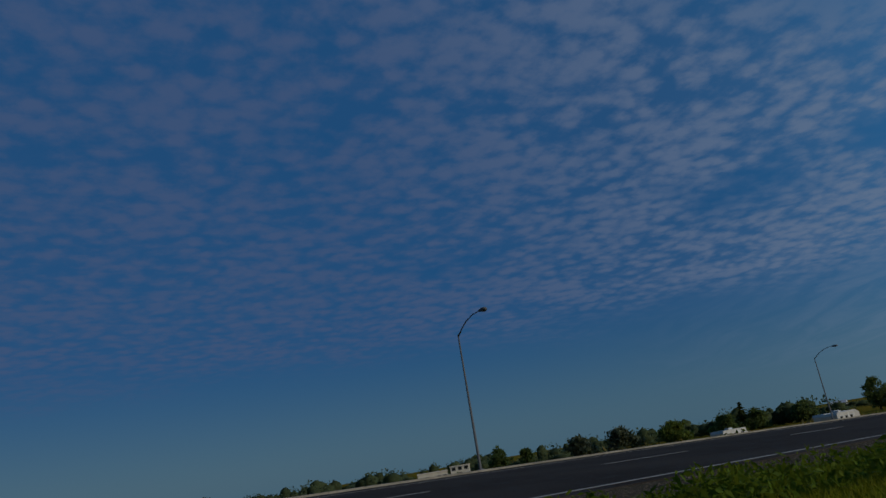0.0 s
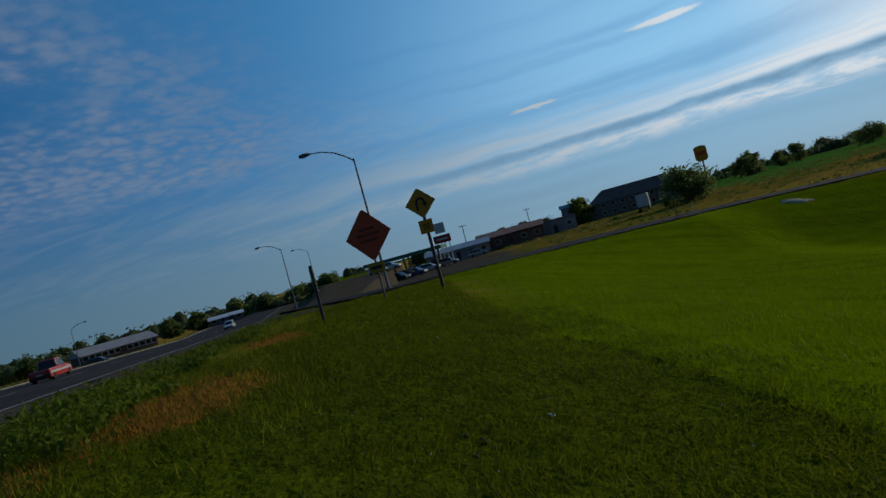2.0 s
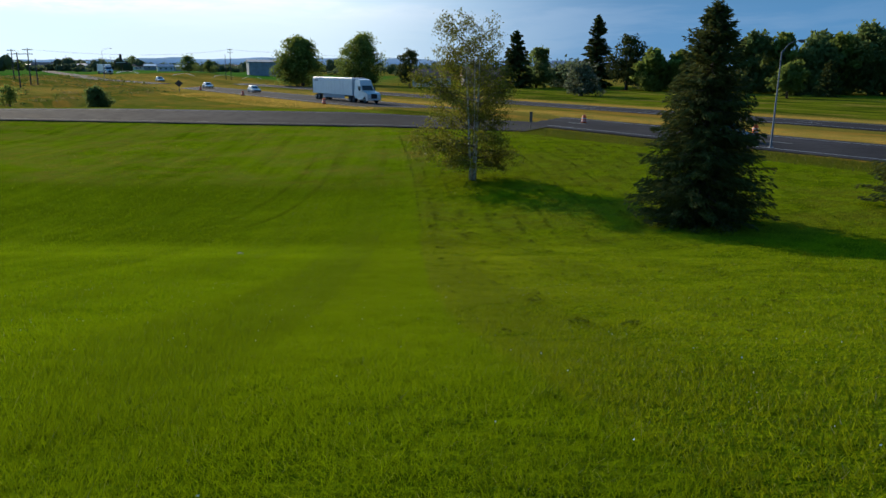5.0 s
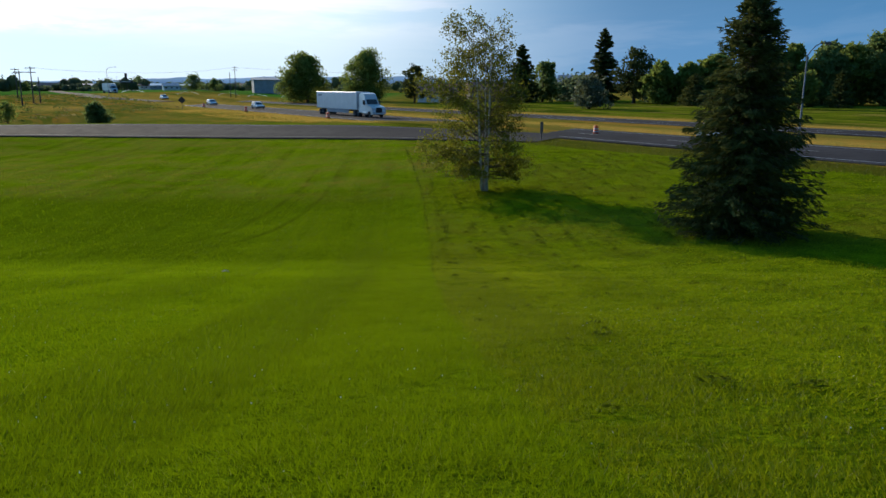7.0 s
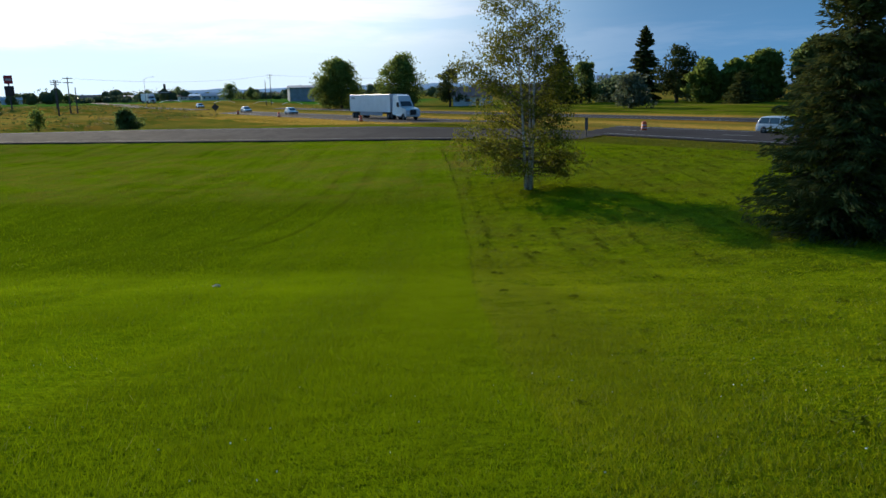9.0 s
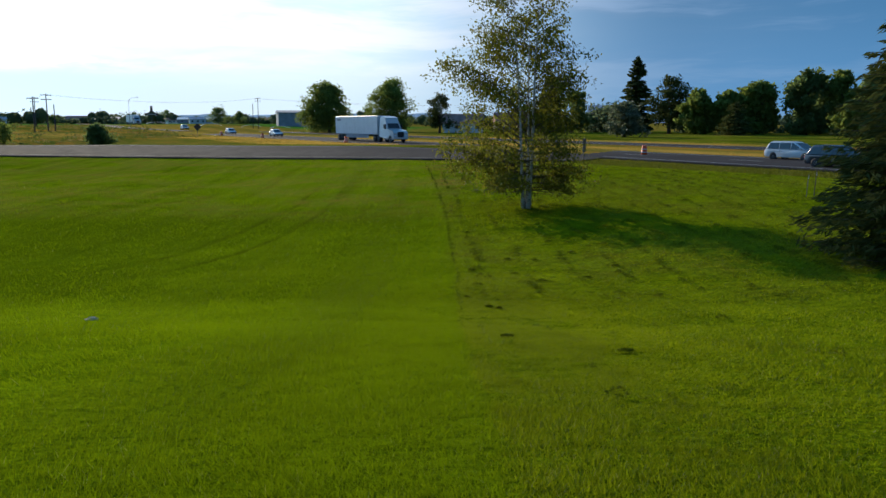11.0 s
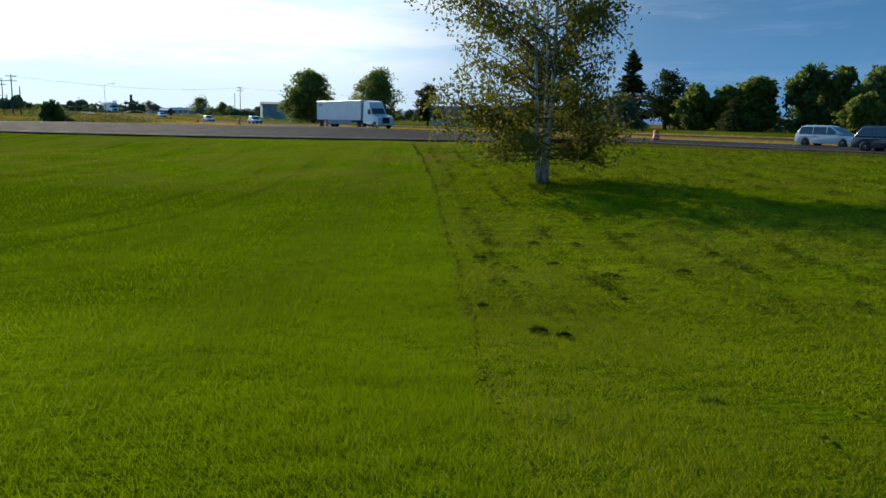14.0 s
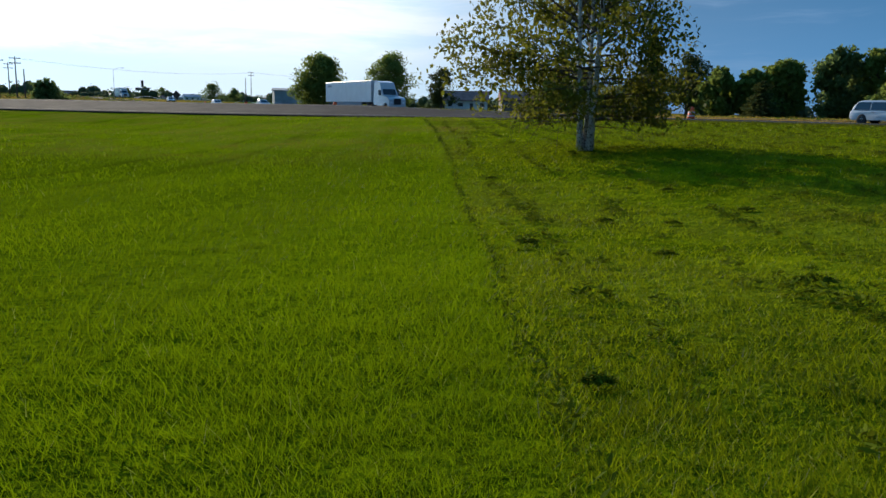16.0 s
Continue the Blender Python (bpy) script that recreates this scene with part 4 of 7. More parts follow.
def egg(rng, n, h0, h1, radius, low=0.4, shell=0.55):
    """Points inside an egg-shaped crown from h0 to h1, more of them near its skin."""
    u = rng.uniform(-1, 1, n)
    ang = rng.uniform(0, 2 * math.pi, n)
    r = rng.uniform(0, 1, n) ** shell
    t = (u + 1) / 2
    prof = np.where(t < low, np.sqrt(np.clip(1 - ((low - t) / low) ** 2, 0, 1)) * 0.35 + 0.65, np.sqrt(np.clip(1 - ((t - low) / (1 - low)) ** 2, 0, 1)))
    return np.stack([np.cos(ang) * r * prof * radius, np.sin(ang) * r * prof * radius, h0 + (h1 - h0) * t], 1)


def broad_tree(name, x, y, height, radius, label, seed, mat=None, clear=0.05, leaves=2600, leaf=0.55, lobes=26, low=0.34, sink=0.0, group=""):
    """A tapered trunk with limbs, and a crown of leaves in uneven clumps."""
    rng = np.random.default_rng(seed)
    t = thing(name, pose(x, y, land_z(x, y) - sink, 0, 0, rng.uniform(0, 360)), label, "tree", group)
    bend_x = rng.normal() * radius * 0.12
    hubs = egg(rng, lobes, height * (clear + 0.06), height * 0.90, radius * 0.88, low)
    hubs[:, 0] += bend_x * hubs[:, 2] / height
    hubs[:, :2] *= 0.75 + 0.45 * rng.uniform(size=(lobes, 1))
    hubs[:, 2] *= 0.9 + 0.14 * rng.uniform(size=lobes)
    g = Geo()
    r0 = 0.026 * height
    bend = rng.normal(size=2) * radius * 0.08
    trunk = [(0, 0, -0.3), (0, 0, height * 0.12), (bend[0] * .5, bend[1] * .5, height * 0.35), (bend[0], bend[1], height * 0.7)]
    g.tube(trunk, [r0 * 1.5, r0, r0 * 0.75, r0 * 0.25], 7)
    for h in hubs[:: 2]:
        z0 = max(height * 0.12, h[2] * 0.55)
        mid = (h[0] * 0.45, h[1] * 0.45, (z0 + h[2]) / 2 - 0.2)
        g.tube([(bend[0] * .4, bend[1] * .4, z0), mid, tuple(h)], [r0 * 0.4, r0 * 0.26, r0 * 0.08], 5)
    part("trunk", g, M_BARK, t, smooth=True)
    spread = radius * rng.uniform(0.20, 0.44, lobes)
    leaves = int(leaves * 1.44)
    # twigs: small clusters on the skin of each limb's clump
    twigs = 22
    d = rng.normal(size=(lobes, twigs, 3))
    d /= np.linalg.norm(d, axis=2)[:, :, None]
    tips = (hubs[:, None] + d * (spread[:, None] * rng.uniform(0.35, 1.15, (lobes, twigs)))[:, :, None] * np.array([1, 1, 0.8])).reshape(-1, 3)
    which = rng.integers(0, len(tips), leaves)
    pts = tips[which] + rng.normal(size=(leaves, 3)) * radius * np.array([0.075, 0.075, 0.055])
    fill = rng.uniform(0, 1, leaves) < 0.16
    pts[fill] = egg(rng, int(fill.sum()), height * (clear + 0.02), height * 0.9, radius * 0.86, low, 0.5)
    pts[:, 2] = np.maximum(pts[:, 2], 0.1)
    v, f = cards(pts, leaf * 1.32, rng, 1.15)
    part("crown", fast_mesh("crown", v, f, mat or M_LEAF_GREEN), None, t)
    return t


def conifer(name, x, y, height, radius, label, seed, whorls=26, per=11, sprays=34, size=0.30, clear=0.02, mat=None, slim=1.5, group=""):
    """A trunk with drooping whorls of needle-clad branches."""
    rng = np.random.default_rng(seed)
    t = thing(name, pose(x, y, land_z(x, y), 0, 0, rng.uniform(0, 360)), label, "tree", group)
    g = Geo().tube([(0, 0, -0.2), (0, 0, height * 0.5), (0, 0, height * 0.985)], [height * 0.02, height * 0.011, 0.012], 8)
    pts, along = [], []
    for i in range(whorls):
        f = (i + 0.3) / whorls
        z = height * (clear + (1 - clear) * f ** 0.92)
        reach = radius * (1 - f) ** 0.72 * (1.0 if f > 0.08 else 0.88) + 0.10
        for k in range(per):
            a = 2 * math.pi * (k + rng.uniform(-0.4, 0.4)) / per + i * 1.7
            length = reach * rng.uniform(0.6, 1.15)
            rise = rng.uniform(-0.30, -0.08) if f < 0.7 else rng.uniform(0.0, 0.5)
            u = np.array([math.cos(a), math.sin(a), rise])
            z0 = z + rng.uniform(-0.9, 0.9) * height / whorls
            tip = np.array([0, 0, z0]) + u * length + np.array([0, 0, 0.10 * length])
            if k % 2 == 0:
                g.tube([(0, 0, z0), tuple(np.array([0, 0, z0]) + u * length * 0.6), tuple(tip)], [0.02 + 0.004 * height * (1 - f), 0.015, 0.005], 4, cap=False)
            n = max(5, int(sprays * (length / radius) + 4))
            s = rng.uniform(0.12, 1.0, n) ** 0.8
            side = np.array([-math.sin(a), math.cos(a), 0])
            across = rng.normal(size=n) * 0.17 * length * (1.15 - s)
            p = np.array([0, 0, z0]) + u * (length * s)[:, None] + side * across[:, None]
            p[:, 2] += 0.10 * length * s ** 2 - np.abs(rng.normal(size=n)) * 0.10 - np.abs(across) * 0.25
            pts.append(p)
            along.append(np.repeat((u + side * np.sign(rng.uniform(-1, 1)) * 0.5)[None], n, 0))
    # pointed leader
    n = 60
    s = rng.uniform(0.9, 1.01, n)
    pts.append(np.stack([rng.normal(size=n) * 0.05, rng.normal(size=n) * 0.05, height * s], 1))
    along.append(np.repeat(np.array([[0, 0, 1.0]]), n, 0))
    part("trunk", g, M_BARK, t, smooth=True)
    v, f = cards(np.concatenate(pts), size, rng, slim, np.concatenate(along), 0.25)
    part("crown", fast_mesh("crown", v, f, mat or M_NEEDLE), None, t)
    return t


def birch(x, y):
    """Pale stems that share one root, with steep limbs and leaves in loose clusters."""
    rng = np.random.default_rng(11)
    t = thing("birch_tree", pose(x, y, land_z(x, y)), "slender birch with white stems and loose foliage", "tree")
    stems = [((-0.10, 0.02), (-0.62, 0.15), 8.9, 0.072), ((0.10, -0.03), (0.42, -0.15), 9.15, 0.082), ((0.02, 0.12), (0.10, 0.55), 7.7, 0.062)]
    pts = []
    for (bx, by), (tx, ty), h, r in stems:
        k = 11
        line, rad = [], []
        for i in range(k):
            f = i / (k - 1)
            g = max(0.0, f - 0.04) ** 0.85
            line.append((bx + (tx - bx) * g + 0.07 * math.sin(6 * f + bx * 9) * f, by + (ty - by) * g + 0.07 * math.sin(5 * f + by * 20) * f, -0.15 + (h + 0.15) * f))
            rad.append(r * (1.6 if i == 0 else 1) * (1 - f) ** 0.85 + 0.006)
        part("trunk", Geo().tube(line, rad, 10), M_BIRCH, t, "white bark with dark marks", smooth=True)
        limbs = 44
        for b in range(limbs):
            g = Geo()
            f = 0.10 + 0.88 * ((b + rng.uniform(0, 1)) / limbs) ** 1.1
            j = min(int(f * (k - 1)), k - 2)
            p0 = Vector(line[j]).lerp(Vector(line[j + 1]), f * (k - 1) - j)
            a = rng.uniform(0, 2 * math.pi) if rng.uniform() < 0.5 else math.atan2(ty, tx) + rng.normal() * 1.2
            # half width of the crown at the limb's end
            reach = float(np.interp(f, [0.08, 0.15, 0.26, 0.42, 0.62, 0.82, 1.0], [1.5, 2.4, 2.95, 2.75, 2.35, 1.8, 0.75])) * rng.uniform(0.5, 1.1) * (1 - 0.22 * math.cos(a))
            rise = rng.uniform(0.30, 1.0) if f > 0.3 else rng.uniform(-0.05, 0.35) if f > 0.16 else rng.uniform(-0.12, 0.12)
            u = Vector((math.cos(a), math.sin(a), rise))
            side = Vector((-math.sin(a), math.cos(a), 0))
            p1 = p0 + u * reach * 0.45 + side * rng.normal() * 0.12
            p2 = p0 + Vector((u.x, u.y, u.z * 0.85)) * reach * 0.8 + side * rng.normal() * 0.2
            p3 = p0 + Vector((u.x, u.y, u.z * 0.62)) * reach * 1.02 + side * rng.normal() * 0.25
            g.tube([p0, p1, p2, p3], [0.034 * (1 - f) + 0.010, 0.016, 0.009, 0.004], 5, cap=False)
            shoots = int(9 + 9 * reach)
            for w in range(shoots):
                s = rng.uniform(0.22, 1.0) ** 0.8
                start = p0.lerp(p1, s / 0.45) if s < 0.45 else p1.lerp(p2, (s - 0.45) / 0.35) if s < 0.8 else p2.lerp(p3, (s - 0.8) / 0.2)
                way = Vector((u.x * 0.5, u.y * 0.5, 0.1)) + side * rng.normal() * 1.0 + Vector(rng.normal(size=3)) * 0.6
                length = rng.uniform(0.3, 1.0) * (1.15 - 0.4 * f)
                end = start + way.normalized() * length - Vector((0, 0, 0.28 * length))
                if w % 2 == 0:
                    g.tube([start, end], [0.006, 0.003], 3, cap=False)
                # leaves in bunches along the shoot
                for q in range(3):
                    hub = np.array(start.lerp(end, rng.uniform(0.25, 1.05)))
                    n = int(rng.uniform(3, 7) * (0.95 if f < 0.36 else 0.75))
                    pts.append(hub[None] + rng.normal(size=(n, 3)) * np.array([0.13, 0.13, 0.12]) - np.array([0, 0, 0.04]))
            part("branch", g, M_BARK, t)
    p = np.concatenate(pts)
    p = p[p[:, 2] > 0.80 + 0.24 * np.sin(p[:, 0] * 2.6 + p[:, 1] * 1.7) + rng.normal(size=len(p)) * 0.10]
    axis = np.hypot(p[:, 0] + 0.02 * p[:, 2], p[:, 1])
    p = p[rng.uniform(0, 1, len(p)) < np.clip(0.30 + 0.75 * (axis - 0.25), 0.25, 1.0) * np.interp(p[:, 2], [0, 3.5, 6, 10], [1.0, 0.95, 0.76, 0.76])]
    hang = np.repeat(np.array([[0.0, 0.0, -0.55]]), len(p), 0)
    v, f = cards(p, 0.108, rng, 1.2, hang + rng.normal(size=p.shape) * 0.7)
    part("crown", fast_mesh("crown", v, f, M_LEAF_BIRCH), None, t)
    return t


birch(1.72, 42.7)
conifer("spruce_tree", 10.9, 30.3, 8.9, 3.0, "dense dark green spruce reaching down to the mown grass", 3, 46, 18, 100, 0.085, 0.0, slim=3.0)
conifer("spruce_tree", 21.7, 31.5, 8.3, 2.9, "dense dark green spruce at the end of the row", 4, 34, 14, 60, 0.115, slim=2.8)
# ---------------------------------------------------------------- street lamps, signs, posts
def street_lamp(x, y, toward, height=8.0, arm=2.4, group="lamps along the road"):
    """A tapered steel mast with a rising arm and a cobra head; toward: degrees from +x in which the arm reaches."""
    t = thing("street_lamp", pose(x, y, land_z(x, y), 0, 0, toward), "tall galvanised steel street lamp with a curved arm", "street lamp", group)
    part("foundation", Geo().lathe([(0.26, -0.3), (0.26, 0.10), (0.22, 0.14)], 12), M_GREYWALL, t)
    part("mast", Geo().lathe([(0.15, 0.12), (0.15, 0.16), (0.085, 0.2), (0.045, height)], 12), M_STEEL, t, smooth=True)
    line = [(0, 0, height - 0.12), (arm * 0.18, 0, height + 0.22), (arm * 0.42, 0, height + 0.58), (arm * 0.72, 0, height + 0.80), (arm, 0, height + 0.84)]
    part("arm", Geo().tube(line, [0.045, 0.042, 0.038, 0.034, 0.03], 8), M_STEEL, t, smooth=True)
    m = pose(arm + 0.28, 0, height + 0.83, 0, 4, 0)
    head = part("lamp_head", Geo().add(*loft([(-0.36, 0.05, 0.05), (-0.2, 0.1, 0.09), (0.05, 0.16, 0.13), (0.26, 0.14, 0.11), (0.36, 0.06, 0.05)]), m), M_STEEL, t, smooth=True)
    part("lens", Geo().lathe([(0.12, 0.0), (0.10, -0.05), (0.05, -0.08)], 12, pose(arm + 0.34, 0, height + 0.76)), M_LENS, head)
    return t


def loft(rings, sides=8):
    """Vertices and faces of a body drawn out along x: rings of (x, half width, half height)."""
    vs, fs = [], []
    for x, w, h in rings:
        for k in range(sides):
            a = 2 * math.pi * (k + 0.5) / sides
            c, s = math.cos(a), math.sin(a)
            vs.append((x, w * c * 1.05, h * s * 1.05))
    for i in range(len(rings) - 1):
        fs += [(i * sides + k, (i + 1) * sides + k, (i + 1) * sides + (k + 1) % sides, i * sides + (k + 1) % sides) for k in range(sides)]
    fs += [tuple(range(sides)), tuple((len(rings) - 1) * sides + k for k in range(sides - 1, -1, -1))]
    return vs, fs


def diamond(half, thick=0.02, corner=0.08):
    """A diamond plate in x and z with cut corners, drawn out along y."""
    c = corner
    return Geo().prism([(-half + c, -c), (-half, 0), (-half + c, c), (-c, half - c), (0, half - c * 0.4), (c, half - c), (half - c, c), (half, 0), (half - c, -c),
                        (c, -half + c), (0, -half + c * 0.4), (-c, -half + c)][::-1], 0, thick)


def moved(g, m):
    g.v = [tuple(m @ Vector(p)) for p in g.v]
    return g


def bar(x0, z0, x1, z1, y=-0.004, thick=0.005):
    return Geo().box(x0, y - thick, z0, x1, y, z1)


def orange_sign(x, y, face):
    """A construction warning diamond on a steel post; face: degrees that the sign's front is turned."""
    t = thing("warning_sign", pose(x, y, land_z(x, y), 0, 0, face), "orange diamond construction sign on a thin steel post", "road sign")
    z = 2.05
    part("post", Geo().box(-0.03, 0.022, -0.3, 0.03, 0.07, z + 0.6, 0.008), M_STEEL, t)
    p = part("sign_plate", moved(diamond(0.86), pose(0, 0, z)), M_ORANGE, t, "orange diamond plate")
    for i, (w, dz) in enumerate(((0.30, 0.20), (0.44, 0.02), (0.34, -0.17))):
        part("text_bar", bar(-w, z + dz - 0.04, w, z + dz + 0.04), M_SIGNTEXT, p, "dark line of lettering")
    q = part("plaque", Geo().box(-0.30, 0.0, 0.83, 0.30, 0.02, 1.15, 0.01), M_YELLOW, t, "small yellow plaque")
    part("text_bar", bar(-0.2, 0.94, 0.2, 1.04), M_BLACK, q)
    return t


def lettering(text, size, m):
    """A flat mesh of letters, centred, with a little thickness."""
    cu = bpy.data.curves.new("text", "FONT")
    cu.body, cu.size, cu.align_x, cu.extrude = text, size, "CENTER", 0.003
    ob = bpy.data.objects.new("text", cu)
    me = bpy.data.meshes.new_from_object(ob)
    bpy.data.objects.remove(ob)
    bpy.data.curves.remove(cu)
    me.transform(m)
    me.materials.append(M_BLACK)
    return me


def curve_sign(x, y, face):
    """A yellow hairpin bend diamond with a speed plaque on a dark post."""
    t = thing("curve_sign", pose(x, y, land_z(x, y), 0, 0, face), "yellow diamond hairpin bend sign on a dark post", "road sign")
    z = 3.55
    part("post", Geo().box(-0.06, 0.022, -0.3, 0.06, 0.14, z + 0.3, 0.012), M_DARKSTEEL, t)
    p = part("sign_plate", moved(diamond(0.65), pose(0, 0, z)), M_YELLOW, t, "yellow diamond plate")
    line = [(-0.16, -0.26), (-0.17, -0.02), (-0.12, 0.15), (0.02, 0.21), (0.14, 0.14), (0.18, -0.02)]
    g = Geo()
    for (x0, z0), (x1, z1) in zip(line[:-1], line[1:]):
        d = Vector((x1 - x0, z1 - z0)).normalized() * 0.045
        g.prism([(x0 - d.y - d.x * .4, z + z0 + d.x - d.y * .4), (x1 - d.y + d.x * .4, z + z1 + d.x + d.y * .4), (x1 + d.y + d.x * .4, z + z1 - d.x + d.y * .4), (x0 + d.y - d.x * .4, z + z0 - d.x - d.y * .4)], -0.009, -0.004)
    g.prism([(0.06, z - 0.02), (0.30, z - 0.02), (0.18, z - 0.22)], -0.009, -0.004)
    part("arrow", g, M_BLACK, p, "black bent arrow")
    q = part("plaque", Geo().box(-0.29, 0.0, 2.28, 0.29, 0.02, 2.84, 0.01), M_YELLOW, t, "square yellow speed plaque")
    part("number", lettering("20", 0.34, pose(0, -0.006, 2.44, 90, 0, 0)), M_BLACK, q, "black painted number")
    return t


def marker_post(x, y, h, w, mat, label, group=""):
    t = thing("marker_post", pose(x, y, land_z(x, y), 0, 2, 20), label, "post", group)
    part("post", Geo().box(-w, -w * 0.6, -0.2, w, w * 0.6, h, w * 0.3), mat, t)
    part("reflector", Geo().box(-w * 0.7, -w * 0.6 - 0.008, h - 0.22, w * 0.7, -w * 0.6, h - 0.08), M_SHEETWHITE, t, "pale reflector")
    return t


street_lamp(-20.45, -38.3, 98)
street_lamp(-77.0, -56.2, 98)
street_lamp(-136.5, -65.5, 98)
street_lamp(-43.4, -2.9, -82)
street_lamp(-91.5, -16.8, -82)
street_lamp(-142.1, -20.8, -82)
street_lamp(25.8, 57.4, 25, 7.4, 1.7, "lamps along the highway")
street_lamp(-120.0, 262.0, 20, 9.0, 2.6, "lamps along the highway")
orange_sign(-24.0, -2.2, 62)
curve_sign(-30.6, -0.16, 78)
marker_post(-14.7, -2.9, 1.05, 0.045, M_DARKSTEEL, "short dark steel delineator post in the grass")
marker_post(13.5, 43.0, 1.0, 0.016, M_STEEL, "thin pale stake on the grass")
marker_post(14.0, 43.4, 1.1, 0.02, M_DARKSTEEL, "thin dark stake on the grass")
marker_post(-79.0, 29.8, 1.2, 0.06, M_WHITE, "white delineator post beside the ramp")
marker_post(-60.5, 21.0, 1.0, 0.05, M_DARKSTEEL, "dark delineator post beside the ramp")


def back_of_sign(x, y):
    """A tall wooden post with a narrow board seen edge on."""
    t = thing("sign_post", pose(x, y, land_z(x, y), 0, 0, 15), "weathered wooden post with a narrow grey board", "post")
    part("post", Geo().box(-0.05, -0.05, -0.3, 0.05, 0.05, 1.75, 0.012), M_WOODPOST, t)
    part("board", Geo().box(-0.15, -0.07, 0.72, 0.15, -0.05, 1.80, 0.006), M_WOODPOST, t, "grey board")


back_of_sign(8.75, 74.0)


def traffic_drum(x, y):
    t = thing("traffic_drum", pose(x, y, land_z(x, y) + 0.05), "orange and white construction drum on the road edge", "traffic drum", "drums along the road")
    part("base", Geo().lathe([(0.40, 0.0), (0.40, 0.06), (0.30, 0.10)], 14), M_TYRE, t, "black rubber base")
    part("drum", Geo().lathe([(0.285, 0.08), (0.28, 0.3), (0.262, 0.31), (0.255, 0.58), (0.24, 0.59), (0.225, 0.86), (0.20, 0.92), (0.06, 0.94)], 16), M_CONE, t, "orange plastic body", True)
    for z0, r0, r1 in ((0.26, 0.292, 0.285), (0.54, 0.266, 0.260)):
        part("white_band", Geo().lathe([(r0, z0), (r1, z0 + 0.085)], 16), M_SHEETWHITE, t, "white reflective band")
    part("handle", Geo().tube([(-0.08, 0, 0.92), (-0.06, 0, 1.0), (0.06, 0, 1.0), (0.08, 0, 0.92)], 0.018, 6), M_CONE, t)


for dx, dy in ((15.7, 82.3), (29.6, 69.5), (-19.5, 119.5), (-41.2, 151.0), (-60.0, 182.0)):
    traffic_drum(dx, dy)


def pylon_sign(x, y, face, width, z0, z1, mat, label, legs=1, panel2=None, shield=False):
    """A business sign on tall legs, its lettering only bars."""
    t = thing("pylon_sign", pose(x, y, land_z(x, y), 0, 0, face), label, "sign")
    for k in range(legs):
        u = 0 if legs == 1 else -width * 0.36 + width * 0.72 * k / (legs - 1)
        part("leg", Geo().tube([(u, 0.1, -0.3), (u, 0.1, (z0 + z1) / 2 - land_z(x, y))], 0.13 if legs > 1 else 0.2, 8), M_WHITE if legs > 1 else M_DARKSTEEL, t)
    g0 = z0 - land_z(x, y)
    g1 = z1 - land_z(x, y)
    if shield:
        # straight sides, a stepped foot and a bowed head
        half, rise = width / 2, (g1 - g0) * 0.16
        head = [(half * math.cos(a), g1 - rise + rise * math.sin(a)) for a in np.linspace(0, math.pi, 9)]
        outline = [(-half * 0.72, g0), (half * 0.72, g0), (half * 0.8, g0 + rise * 0.5), (half, g0 + rise * 0.7)] + head + [(-half, g0 + rise * 0.7), (-half * 0.8, g0 + rise * 0.5)]
        p = part("panel", Geo().prism(outline, -0.2, 0.2), mat, t)
    else:
        p = part("panel", Geo().box(-width / 2, -0.2, g0, width / 2, 0.2, g1, 0.05), mat, t)
    part("text_bar", bar(-width * 0.34, g0 + (g1 - g0) * 0.38, width * 0.34, g0 + (g1 - g0) * 0.62, -0.205, 0.03), M_SHEETWHITE if mat is not M_YELLOW else M_ORANGE, p)
    if panel2:
        w2, a, b, m2 = panel2
        part("panel", Geo().box(-w2 / 2, -0.15, a - land_z(x, y), w2 / 2, 0.15, b - land_z(x, y), 0.05), m2, t)
    return t


pylon_sign(-168.8, 6.2, 90, 4.0, 1.5, 3.3, M_REDSIGN, "red roadside business sign on white legs", 4, (2.4, 3.8, 6.2, M_TRAILER))
pylon_sign(-175.9, 73.4, 66, 3.0, 4.2, 8.0, M_YELLOW, "tall yellow shield-shaped business sign on a pole", shield=True)
pylon_sign(-129.5, 201.7, 33, 2.1, 3.0, 5.2, M_REDSIGN, "dark red square sign above a dark panel", 1, (2.3, -0.2, 2.4, M_DARKROOF))
pylon_sign(-165.5, 381.4, 23, 6.5, 0.6, 1.9, M_DARKROOF, "dark stacked sign on a tall pole", 1, (1.2, 2.3, 5.4, M_DARKROOF))


def plain_diamond(x, y, face):
    t = thing("warning_sign", pose(x, y, land_z(x, y), 0, 0, face), "dark back of a diamond road sign", "road sign")
    part("post", Geo().box(-0.04, 0.02, -0.2, 0.04, 0.08, 2.3, 0.01), M_STEEL, t)
    part("sign_plate", moved(diamond(0.8), pose(0, 0, 2.1)), M_DARKSTEEL, t)


plain_diamond(-58.3, 162.7, 20)


